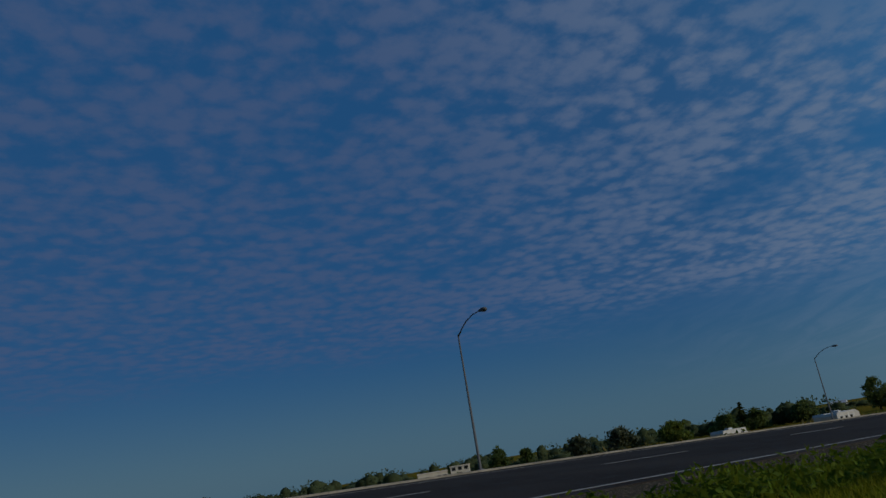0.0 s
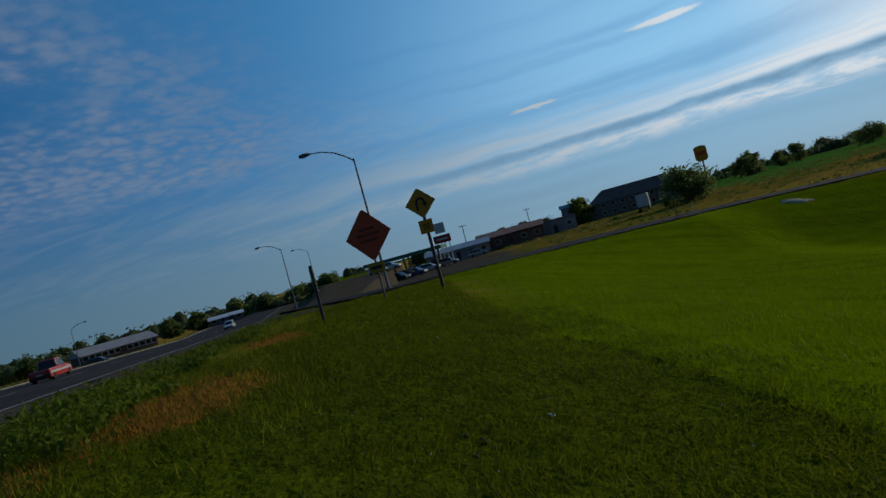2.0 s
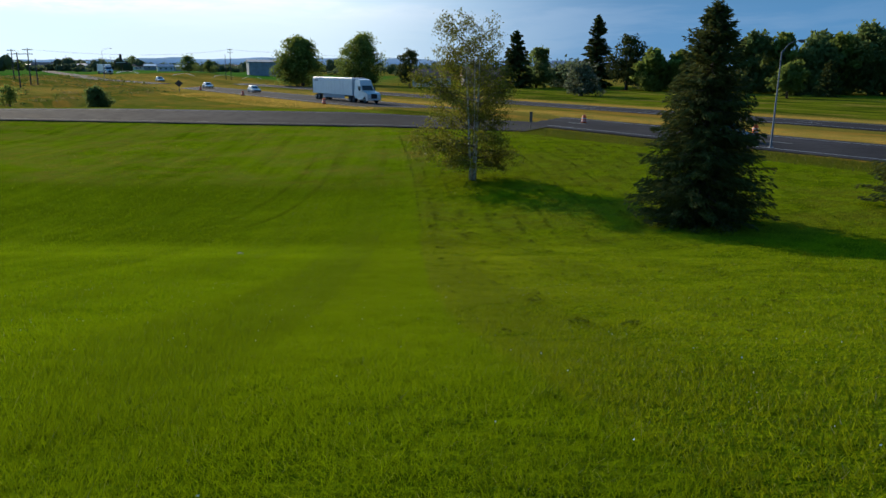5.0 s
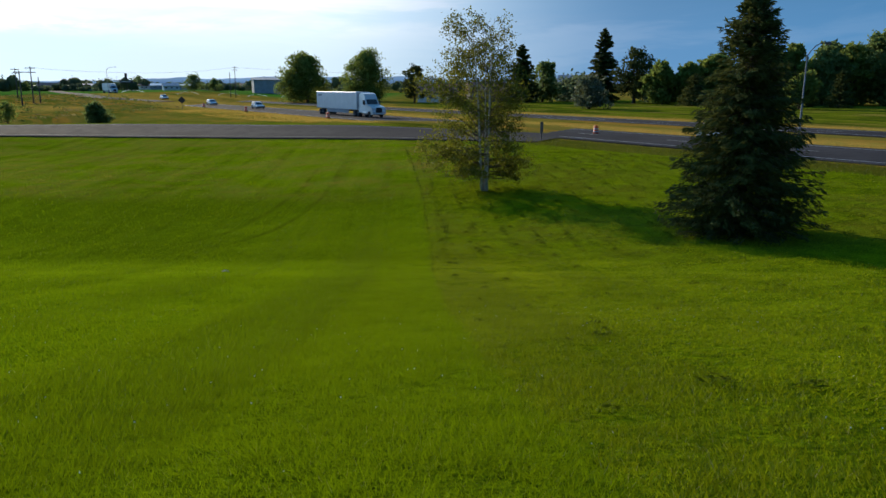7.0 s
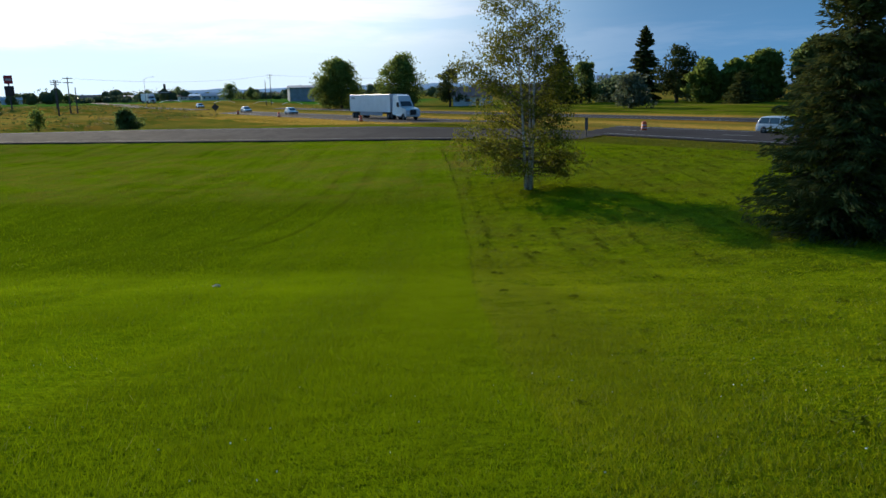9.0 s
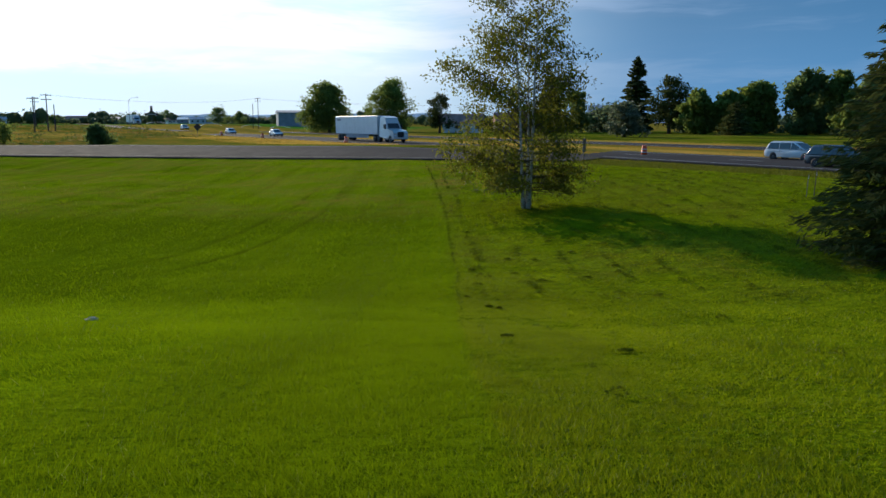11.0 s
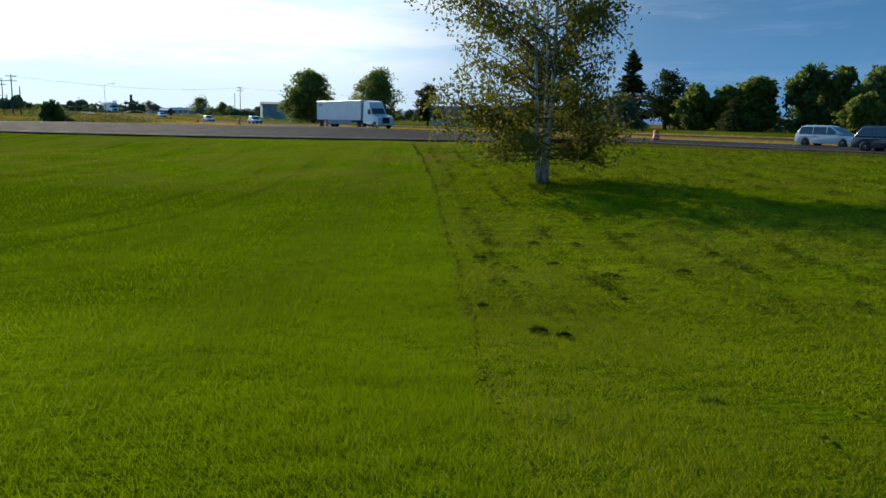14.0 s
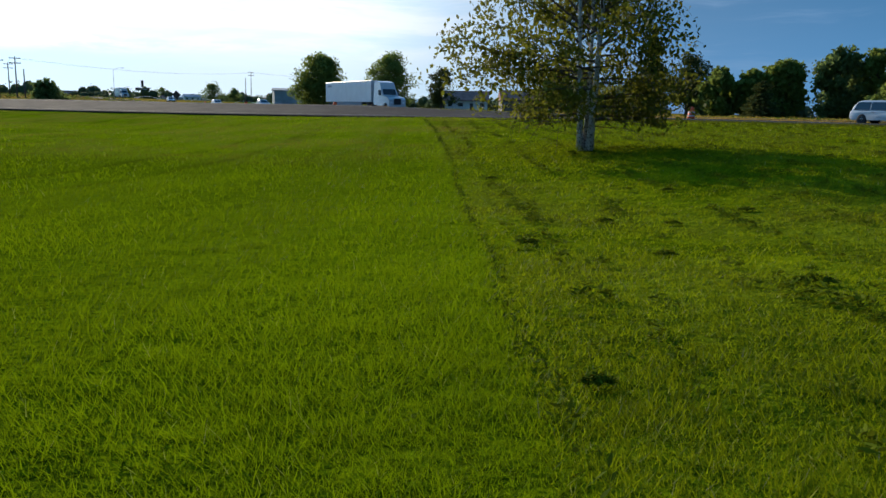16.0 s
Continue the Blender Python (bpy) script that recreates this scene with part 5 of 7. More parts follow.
# ---------------------------------------------------------------- power line
def utility_pole(x, y, h, face, arms=2):
    t = thing("utility_pole", pose(x, y, land_z(x, y), 0, 0.8, face), "dark wooden utility pole with cross arms", "utility pole", "poles of the power line")
    part("pole", Geo().lathe([(0.17, -0.5), (0.15, 1.0), (0.10, h)], 10), M_POLEWOOD, t, smooth=True)
    for k in range(arms):
        a = part("cross_arm", Geo().box(-1.1, -0.06, h - 0.45 - k * 1.0, 1.1, 0.06, h - 0.3 - k * 1.0, 0.02), M_POLEWOOD, t)
        for u in (-0.95, -0.4, 0.4, 0.95):
            part("insulator", Geo().lathe([(0.04, 0), (0.06, 0.06), (0.03, 0.14)], 8, pose(u, 0, h - 0.3 - k * 1.0)), M_GREYWALL, a)
    return t


POLES = [(-122.8, 211.8, 8.2), (-99.9, 179.0, 8.6), (-84.6, 294.5, 12.0), (-94.3, 164.6, 7.6)]
for ux, uy, uh in POLES:
    utility_pole(ux, uy, uh, 25, 2 if uh > 8 else 1)
utility_pole(-86.5, 294.0, 9.6, 25, 0)
utility_pole(-99.0, 180.4, 6.2, 25, 0)
utility_pole(-236.0, 38.0, 9.5, 75, 1)
utility_pole(-205.0, 14.0, 9.0, 75, 1)


def cable(a, b, sag):
    pts = []
    for i in range(17):
        f = i / 16
        pts.append(tuple(Vector(a).lerp(Vector(b), f) - Vector((0, 0, sag * 4 * f * (1 - f)))))
    t = part("power_cable", Geo().tube(pts, 0.013, 5), M_WIRE)
    tagged(t, "thin black sagging power cable between poles", "cable", "cables of the power line")


for off in (-0.8, 0.8):
    cable((-122.8 + off, 211.8, land_z(-122.8, 211.8) + 7.9), (-99.9 + off, 179.0, land_z(-99.9, 179) + 8.3), 0.4)
    cable((-99.9 + off, 179.0, land_z(-99.9, 179) + 8.3), (-84.6 + off, 294.5, land_z(-84.6, 294.5) + 11.6), 1.6)
    cable((-84.6 + off, 294.5, land_z(-84.6, 294.5) + 11.6), (30.0 + off, 330.0, 5.0), 1.6)


# ---------------------------------------------------------------- vehicles
def wheel(t, x, y, r, w, name="wheel"):
    g = Geo().lathe([(r * 0.55, -w / 2), (r * 0.93, -w / 2), (r, -w * 0.3), (r, w * 0.3), (r * 0.93, w / 2), (r * 0.55, w / 2)], 18, pose(x, y, r, 90, 0, 0))
    ob = part(name, g, M_TYRE, t, "black tyre", True)
    part("rim", Geo().lathe([(r * 0.60, -w * 0.42), (r * 0.2, -w * 0.51), (r * 0.2, w * 0.51), (r * 0.60, w * 0.42)], 14, pose(x, y, r, 90, 0, 0)), M_RIM, ob)


def tapered(outline, half_low, half_high, z_low, z_high):
    """A cabin: an outline in x and z, narrower towards the top."""
    vs, k = [], len(outline)
    for sgn in (-1, 1):
        for x, z in outline:
            f = min(1.0, max(0.0, (z - z_low) / (z_high - z_low)))
            vs.append((x, sgn * (half_low + (half_high - half_low) * f), z))
    fs = [tuple(range(k)), tuple(range(2 * k - 1, k - 1, -1))] + [(i, i + k, (i + 1) % k + k, (i + 1) % k) for i in range(k)]
    return Geo().add(vs, fs)


def rounded(ob, width):
    """Softens the pressed edges of a body panel."""
    mod = ob.modifiers.new("edges", "BEVEL")
    mod.width, mod.segments, mod.limit_method, mod.angle_limit = width, 2, "ANGLE", radians(25)
    ob.data.shade_smooth()
    return ob


def car(name, x, y, heading, paint, label, length=4.7, height=1.68, kind="suv", lift=0.03, group=""):
    """A road car, its nose towards +x before it is turned; kind: suv, van or pickup."""
    t = thing(name, pose(x, y, land_z(x, y) + lift, 0, 0, heading), label, "car", group)
    L, H, W = length, height, 0.92
    f, r = L / 2, -L / 2
    belt, sill = H * 0.58, 0.27
    body = [(r + 0.05, sill + 0.12), (r, 0.55), (r + 0.02, belt - 0.04), (r + 0.10, belt), (f - 1.25, belt), (f - 0.55, belt - 0.09), (f - 0.12, belt - 0.22), (f, 0.58), (f - 0.03, sill + 0.1),
            (f - 0.1, sill), (f - 0.52, sill), (f - 0.6, 0.52), (f - 0.85, 0.70), (f - 1.1, 0.52), (f - 1.18, sill), (r + 1.18, sill), (r + 1.1, 0.52), (r + 0.85, 0.70), (r + 0.6, 0.52), (r + 0.52, sill), (r + 0.12, sill)]
    rounded(part("body", tapered(body[::-1], W, W - 0.05, sill, belt), paint, t), 0.07)
    if kind == "pickup":
        roof = [(r + 2.05, belt - 0.01), (r + 2.2, H), (f - 2.0, H), (f - 1.3, belt - 0.01)]
    elif kind == "van":
        roof = [(r + 0.06, belt - 0.01), (r + 0.22, belt + 0.34), (r + 0.42, H - 0.07), (r + 0.75, H - 0.01), (f - 2.6, H), (f - 2.15, H - 0.05), (f - 1.75, H - 0.18), (f - 0.85, belt - 0.01)]
    else:
        roof = [(r + 0.08, belt - 0.01), (r + 0.45, H - 0.05), (r + 0.75, H), (f - 2.2, H - 0.01), (f - 1.95, H - 0.07), (f - 1.15, belt - 0.01)]
    rounded(part("cabin", tapered(roof, W - 0.06, W - 0.22, belt, H), paint, t), 0.06)
    # glass, set a little proud of the cabin
    lo, hi = belt + 0.04, H - 0.12

    def edge(z, front):
        a, b = (roof[-1], roof[-2]) if front else (roof[0], roof[1])
        q = (z - a[1]) / max(1e-3, b[1] - a[1])
        return a[0] + (b[0] - a[0]) * q
    for sgn in (-1, 1):
        def side(z):
            k = (z - belt) / (H - belt)
            return sgn * (W - 0.06 - 0.16 * k + 0.008)
        cuts = [edge(lo, False) + 0.14, edge(lo, False) + (edge(lo, True) - edge(lo, False)) * 0.36, edge(lo, False) + (edge(lo, True) - edge(lo, False)) * 0.66, edge(lo, True) - 0.16]
        tops = [max(edge(hi, False) + 0.10, cuts[0]), cuts[1], cuts[2] - 0.05, edge(hi, True) - 0.10]
        for i in range(3):
            if cuts[i + 1] - cuts[i] < 0.3:
                continue
            a, b, c, d = (cuts[i] + 0.03, lo), (cuts[i + 1] - 0.03, lo), (min(tops[i + 1] - 0.03, cuts[i + 1] - 0.03), hi), (max(tops[i] + 0.03, cuts[i] + 0.03), hi)
            vs = [(p[0], side(p[1]) - sgn * 0.012 * e, p[1]) for e in (1, -1) for p in (a, b, c, d)]
            part("side_window", Geo().add(vs, [(0, 1, 2, 3), (7, 6, 5, 4), (0, 4, 5, 1), (1, 5, 6, 2), (2, 6, 7, 3), (3, 7, 4, 0)]), M_GLASS, t, "dark glass")
        part("door_handle", Geo().box(cuts[1] + 0.1, sgn * W - 0.015, belt - 0.12, cuts[1] + 0.28, sgn * W + 0.02, belt - 0.09), M_BLACK, t)
        part("wing_mirror", Geo().box(edge(lo, True) - 0.35, sgn * (W + 0.02), belt, edge(lo, True) - 0.2, sgn * (W + 0.17) if sgn > 0 else sgn * W, belt + 0.13, 0.03) if sgn > 0 else
             Geo().box(edge(lo, True) - 0.35, -(W + 0.17), belt, edge(lo, True) - 0.2, -(W + 0.02), belt + 0.13, 0.03), paint, t)
    for front in (True, False):
        e = 0.012 if front else -0.012
        vs = [(edge(z, front) + e * s, y, z) for s in (1, -1) for y, z in ((-W + 0.2, lo), (W - 0.2, lo), (W - 0.32, hi), (-W + 0.32, hi))]
        part("windscreen" if front else "rear_window", Geo().add(vs, [(0, 1, 2, 3), (7, 6, 5, 4), (0, 4, 5, 1), (1, 5, 6, 2), (2, 6, 7, 3), (3, 7, 4, 0)]), M_GLASS, t, "dark glass")
    for sgn in (-1, 1):
        part("headlight", Geo().box(f - 0.22, sgn * 0.66 - 0.17, 0.66, f - 0.02, sgn * 0.66 + 0.17, 0.80, 0.03), M_LIGHT, t)
        part("tail_light", Geo().box(r - 0.01, sgn * 0.76 - 0.10, belt - 0.42, r + 0.12, sgn * 0.76 + 0.10, belt - 0.06, 0.03), M_TAIL, t)
        for wx in (f - 0.85, r + 0.85):
            wheel(t, wx, sgn * (W - 0.12), 0.345, 0.22)
    part("front_bumper", Geo().box(f - 0.14, -W + 0.06, 0.3, f + 0.04, W - 0.06, 0.52, 0.04), M_BLACK, t)
    part("rear_bumper", Geo().box(r - 0.04, -W + 0.06, 0.34, r + 0.14, W - 0.06, 0.56, 0.04), M_BLACK, t)
    part("number_plate", Geo().box(r - 0.055, -0.26, 0.60, r - 0.02, 0.26, 0.72), M_SHEETWHITE, t)
    if kind == "pickup":
        for sgn in (-1, 1):
            part("side_stripe", Geo().box(r + 0.08, sgn * W - 0.012, 0.62, f - 0.3, sgn * W + 0.012, 0.80), M_CARWHITE, t, "white side stripe")
        part("load_bed", Geo().box(r + 0.12, -W + 0.10, belt - 0.02, r + 1.95, W - 0.10, belt + 0.01), M_BLACK, t)
    return t


def semi_truck(x, y, heading, tractor=True, label="white articulated lorry with a long box trailer", paint=None, trailer_paint=None):
    t = thing("semi_truck" if tractor else "semi_trailer", pose(x, y, land_z(x, y) + 0.03, 0, 0, heading), label, "truck")
    paint = paint or M_CARWHITE
    L = 16.2
    b = part("trailer_box", Geo().box(-L, -1.28, 1.15, 0, 1.28, 4.05, 0.03), trailer_paint or M_TRAILER, t, "ribbed white trailer box")
    for i in range(13):
        for sgn in (-1, 1):
            part("rib", Geo().box(-L + 0.6 + i * 1.15, sgn * 1.285 - 0.012, 1.3, -L + 0.66 + i * 1.15, sgn * 1.285 + 0.012, 3.95), trailer_paint or M_TRAILER, b)
    part("logo_bar", Geo().box(-L + 0.9, -1.305, 3.3, -L + 2.4, -1.297, 3.65), M_GREYWALL, b)
    part("chassis", Geo().box(-L + 0.3, -0.5, 0.85, -0.5, 0.5, 1.15), M_BLACK, t)
    part("side_skirt", Geo().box(-L + 4.2, -1.2, 0.55, -3.2, -1.16, 1.14), M_GREYWALL, t)
    part("landing_leg", Geo().box(-2.6, -0.7, 0.12, -2.4, -0.55, 1.15), M_STEEL, t)
    part("rear_guard", Geo().box(-L, -1.0, 0.5, -L + 0.1, 1.0, 0.62), M_BLACK, t)
    for wx in (-L + 1.3, -L + 2.6):
        for sgn in (-1, 1):
            wheel(t, wx, sgn * 1.0, 0.5, 0.5)
    if tractor:
        part("frame", Geo().box(-1.6, -0.45, 0.75, 4.6, 0.45, 1.0), M_BLACK, t)
        cab = [(0.6, 0.75), (0.6, 3.75), (1.4, 3.95), (2.3, 3.75), (2.75, 2.95), (3.3, 2.05), (5.0, 1.75), (5.35, 1.45), (5.4, 0.55), (4.9, 0.45), (4.75, 0.9), (4.3, 1.08), (3.85, 0.9), (3.7, 0.55), (2.0, 0.55), (1.9, 0.75)]
        c = part("cab", tapered(cab[::-1], 1.24, 1.05, 1.9, 3.9), paint, t, "white sleeper cab")
        vs = [(2.82 + 0.02 * s, yy, 2.88) if top else (3.28 + 0.02 * s, yy, 2.12) for s in (1, -1) for yy, top in ((-1.0, 0), (1.0, 0), (0.92, 1), (-0.92, 1))]
        part("windscreen", Geo().add(vs, [(0, 1, 2, 3), (7, 6, 5, 4), (0, 4, 5, 1), (1, 5, 6, 2), (2, 6, 7, 3), (3, 7, 4, 0)]), M_GLASS, c)
        for sgn in (-1, 1):
            part("side_window", Geo().box(2.05, sgn * 1.185 - 0.03, 2.1, 2.85, sgn * 1.185 + 0.03, 2.75, 0.02), M_GLASS, c)
            part("mirror", Geo().box(2.9, sgn * 1.42 - 0.10, 2.0, 3.05, sgn * 1.42 + 0.10, 2.7, 0.03), M_BLACK, c)
            part("headlight", Geo().box(5.15, sgn * 0.9 - 0.2, 0.95, 5.38, sgn * 0.9 + 0.2, 1.2, 0.04), M_LIGHT, c)
            part("fuel_tank", Geo().lathe([(0.3, -0.75), (0.33, -0.7), (0.33, 0.7), (0.3, 0.75)], 14, pose(2.6, sgn * 0.95, 0.72, 0, 90, 0)), M_RIM, t)
            wheel(t, 4.3, sgn * 1.0, 0.52, 0.32)
            for wx in (-0.9, 0.4):
                wheel(t, wx, sgn * 1.0, 0.52, 0.55)
        part("grille", Geo().box(5.38, -0.55, 0.8, 5.43, 0.55, 1.6, 0.02), M_BLACK, c)
    return t


def travel_trailer(x, y, heading, label):
    t = thing("travel_trailer", pose(x, y, land_z(x, y) + 0.02, 0, 0, heading), label, "caravan")
    out = [(-3.6, 0.55), (-3.65, 2.5), (-3.45, 2.85), (2.9, 2.85), (3.5, 2.4), (3.6, 1.5), (3.2, 0.55)]
    b = part("shell", Geo().prism(out[::-1], -1.2, 1.2), M_CARWHITE, t, "white ribbed shell")
    part("stripe", Geo().box(-3.4, -1.215, 1.2, 3.0, -1.195, 1.4), M_GREYWALL, b)
    part("stripe", Geo().box(-3.4, 1.195, 1.2, 3.0, 1.215, 1.4), M_GREYWALL, b)
    for sgn in (-1, 1):
        for wx in (-2.6, -0.6, 1.4):
            part("window", Geo().box(wx, sgn * 1.2 - 0.02, 1.65, wx + 0.9, sgn * 1.2 + 0.02, 2.25, 0.015), M_GLASS, b)
        part("door", Geo().box(0.5, sgn * 1.2 - 0.018, 0.65, 1.15, sgn * 1.2 + 0.018, 2.5, 0.01), M_TRAILER, b)
        wheel(t, -0.5, sgn * 1.0, 0.36, 0.22)
        wheel(t, 0.35, sgn * 1.0, 0.36, 0.22)
    part("air_conditioner", Geo().box(-0.6, -0.4, 2.85, 0.5, 0.4, 3.1, 0.06), M_TRAILER, t)
    part("drawbar", Geo().tube([(3.2, 0.6, 0.5), (4.6, 0, 0.45), (3.2, -0.6, 0.5)], 0.05, 6), M_BLACK, t)
    part("jack", Geo().tube([(4.5, 0, 0.0), (4.5, 0, 0.6)], 0.04, 6), M_STEEL, t)
    return t


HIGHWAY = -56.0          # heading of the nearer lanes
semi_truck(-14.6, 126.5, HIGHWAY)
car("suv", 24.6, 62.9, HIGHWAY, M_CARDARK, "dark grey sport utility car on the highway", 4.3, 1.58)
car("minivan", 26.0, 73.4, HIGHWAY, M_CARWHITE, "white minivan on the highway", 4.5, 1.58, "van")
car("suv", -43.7, 170.0, HIGHWAY, M_CARWHITE, "white sport utility car far along the highway", 4.2, 1.55)
car("hatchback", -63.7, 199.6, HIGHWAY, M_CARSILVER, "silver hatchback far along the highway", 4.4, 1.55)
car("hatchback", -92.0, 240.0, HIGHWAY, M_CARWHITE, "white hatchback in the distance on the highway", 4.4, 1.55)
car("pickup_truck", -66.0, -34.5, 188, M_CARRED, "old red and white pickup on the upper road", 5.4, 1.8, "pickup", 0.06)
car("suv", -137.8, -62.6, 100, M_CARDARK, "dark car parked beyond the upper road", 4.6, 1.6)
car("suv", -146.0, -40.0, 8, M_CARWHITE, "white car on the upper road", 4.6, 1.6, lift=0.06)
travel_trailer(-95.8, -88.5, 190, "white travel trailer parked beyond the upper road")
travel_trailer(-102.6, -73.5, 195, "white travel trailer with dark windows by a lamp")
travel_trailer(-108.5, -78.0, 170, "white travel trailer behind another one")
semi_truck(-178.0, 57.5, 160, False, "white box trailer parked beside a dark building")
for i, (vx, vy, hd, pm) in enumerate(((-150.0, -1.5, 60, M_CARBLUE), (-158.0, 1.5, 75, M_CARWHITE), (-164.0, 6.0, 80, M_CARSILVER), (-146.0, -5.0, 50, M_CARDARK), (-153.0, -6.5, 70, M_CARWHITE), (-176.0, 14.0, 85, M_CARSILVER), (-156.0, -3.0, 60, M_CARDARK), (-161.0, -7.0, 65, M_CARSILVER), (-168.0, 0.0, 70, M_CARDARK), (-172.0, 4.0, 80, M_CARBLUE), (-148.0, -9.0, 40, M_CARSILVER))):
    car("suv", vx, vy, hd, pm, "parked car on the lot beside the road", 4.7, 1.75, group="cars on the lot")
semi_truck(-140.0, 309.0, HIGHWAY, True, "white articulated lorry far along the highway")


# ---------------------------------------------------------------- buildings
def building(name, x, y, rot, w, d, eave, ridge, wall, roof, label, windows=4, storeys=1, door=True, hip=0.0):
    """Walls, a pitched roof with eaves, windows and a door; x runs along the ridge, the front looks to -y."""
    t = thing(name, pose(x, y, land_z(x, y), 0, 0, rot), label, "building")
    part("wall", Geo().box(-w / 2, -d / 2, -1.0, w / 2, d / 2, eave), wall, t)
    o = 0.45
    if ridge > eave + 0.05:
        a, b = w / 2 + o, d / 2 + o
        h = hip * w / 2
        vs = [(-a, -b, eave), (a, -b, eave), (a, b, eave), (-a, b, eave), (-a + h, 0, ridge), (a - h, 0, ridge)]
        vs += [(p[0], p[1], p[2] - 0.16) for p in vs[:4]]
        fs = [(0, 1, 5, 4), (2, 3, 4, 5), (1, 2, 5), (3, 0, 4), (9, 8, 7, 6), (0, 6, 7, 1), (1, 7, 8, 2), (2, 8, 9, 3), (3, 9, 6, 0)]
        part("roof", Geo().add([(p[0], p[1], p[2] + 0.02) for p in vs], fs), roof, t)
    else:
        part("roof", Geo().box(-w / 2 - 0.2, -d / 2 - 0.2, eave, w / 2 + 0.2, d / 2 + 0.2, eave + 0.35, 0.05), roof, t)
    for s in range(storeys):
        z0 = eave * (s + 0.38) / storeys
        for i in range(windows):
            u = -w / 2 + w * (i + 0.5) / windows
            if door and s == 0 and i == windows // 2:
                part("door", Geo().box(u - 0.5, -d / 2 - 0.03, 0, u + 0.5, -d / 2 + 0.02, 2.1, 0.01), M_DARKSTEEL, t)
                continue
            q = part("window", Geo().box(u - 0.7, -d / 2 - 0.04, z0, u + 0.7, -d / 2 + 0.02, z0 + 1.2, 0.01), M_TRAILER, t, "pale window frame")
            part("pane", Geo().box(u - 0.6, -d / 2 - 0.05, z0 + 0.1, u + 0.6, -d / 2 - 0.042, z0 + 1.1), M_GLASS, q)
    return t


building("barn", 44.5, 256.0, -9, 14.5, 18, 6.0, 8.6, M_BEIGE, M_GREYROOF, "beige metal barn with a grey roof behind trees", 0, 1, False)
building("barn", -98.2, 404.9, 20, 17, 14, 7.2, 8.4, M_BLUEWALL, M_BLUEWALL, "blue-grey metal shed across the fields", 0, 1, False)
building("house", -4.0, 236.0, 0, 12, 9, 2.9, 5.6, M_CREAM, M_REDROOF, "low house with a brown-red roof among trees", 4)
building("house", 12.0, 246.0, 5, 12, 9, 3.4, 6.2, M_TAUPE, M_REDROOF, "low house with a brown roof behind a birch", 4)
building("lodge", -222.0, 70.0, 73, 29, 16, 4.6, 8.4, M_TAUPE, M_DARKROOF, "two-storey taupe lodge with a dark shingle roof", 10, 2, True, 0.35)
building("shop", -189.4, 24.5, 82, 17, 12, 3.4, 4.8, M_BROWN, M_BROWN, "brown brick shop with a low roof", 5)
building("shop", -199.0, 36.5, 80, 15, 14, 3.4, 3.4, M_GREYWALL, M_GREYROOF, "low grey block building with a flat roof", 4)
building("shop", -186.0, 10.0, 86, 16, 14, 2.8, 4.0, M_GREYWALL, M_GREYROOF, "long low building with a grey roof", 5)
building("silo", -221.0, 47.5, 76, 3.2, 3.2, 6.0, 7.0, M_GREYWALL, M_GREYROOF, "narrow grey tower behind a tree", 0, 1, False)
building("market_hall", -187.0, -80.5, 128, 18, 12, 2.3, 4.1, M_DARKSTEEL, M_GREYWALL, "long open hall with a grey pitched roof", 12, 1)
building("house", -99.2, -208.3, 155, 9, 7, 3.2, 3.2, M_CREAM, M_CREAM, "white flat-roofed building among shrubs", 5, 1)
building("house", -112.0, -214.0, 150, 6, 7, 3.9, 3.9, M_CREAM, M_CREAM, "taller white flat-roofed building", 3, 2)
building("house", -124.1, 156.6, 38, 9, 8, 2.6, 4.6, M_GREYWALL, M_DARKROOF, "small grey house with a dark roof", 3)
building("shed", -153.4, 171.2, 42, 9, 6, 2.0, 3.2, M_GREYWALL, M_TRAILER, "low shed with a bright metal roof", 2)
building("house", -141.0, 131.0, 46, 10, 8, 2.7, 4.4, M_CREAM, M_DARKROOF, "low pale house under big trees", 4)
building("shop", -226.0, -62.0, 108, 10, 8, 1.9, 2.8, M_TAUPE, M_TRAILER, "low shed with a pale roof beyond the road", 4)


def canopy(x, y, rot):
    t = thing("forecourt_canopy", pose(x, y, land_z(x, y), 0, 0, rot), "green flat forecourt canopy on steel posts", "canopy")
    part("roof", Geo().box(-9, -4, 4.2, 9, 4, 5.0, 0.08), M_GREEN, t, "green fascia")
    for u in (-7, 0, 7):
        for v in (-2.5, 2.5):
            part("post", Geo().box(u - 0.15, v - 0.15, -0.3, u + 0.15, v + 0.15, 4.2), M_STEEL, t)


canopy(-163.0, -3.0, 78)


# ---------------------------------------------------------------- farther trees and shrubs
def tree_to(x, y, top, w, label, seed, mat=None, name="tree", clear=0.04, leaves=3000, leaf=0.55, **more):
    """A broad-leaved tree whose crown ends at the height top."""
    return broad_tree(name, x, y, top - land_z(x, y), w / 2, label, seed, mat, clear, leaves, leaf, **more)


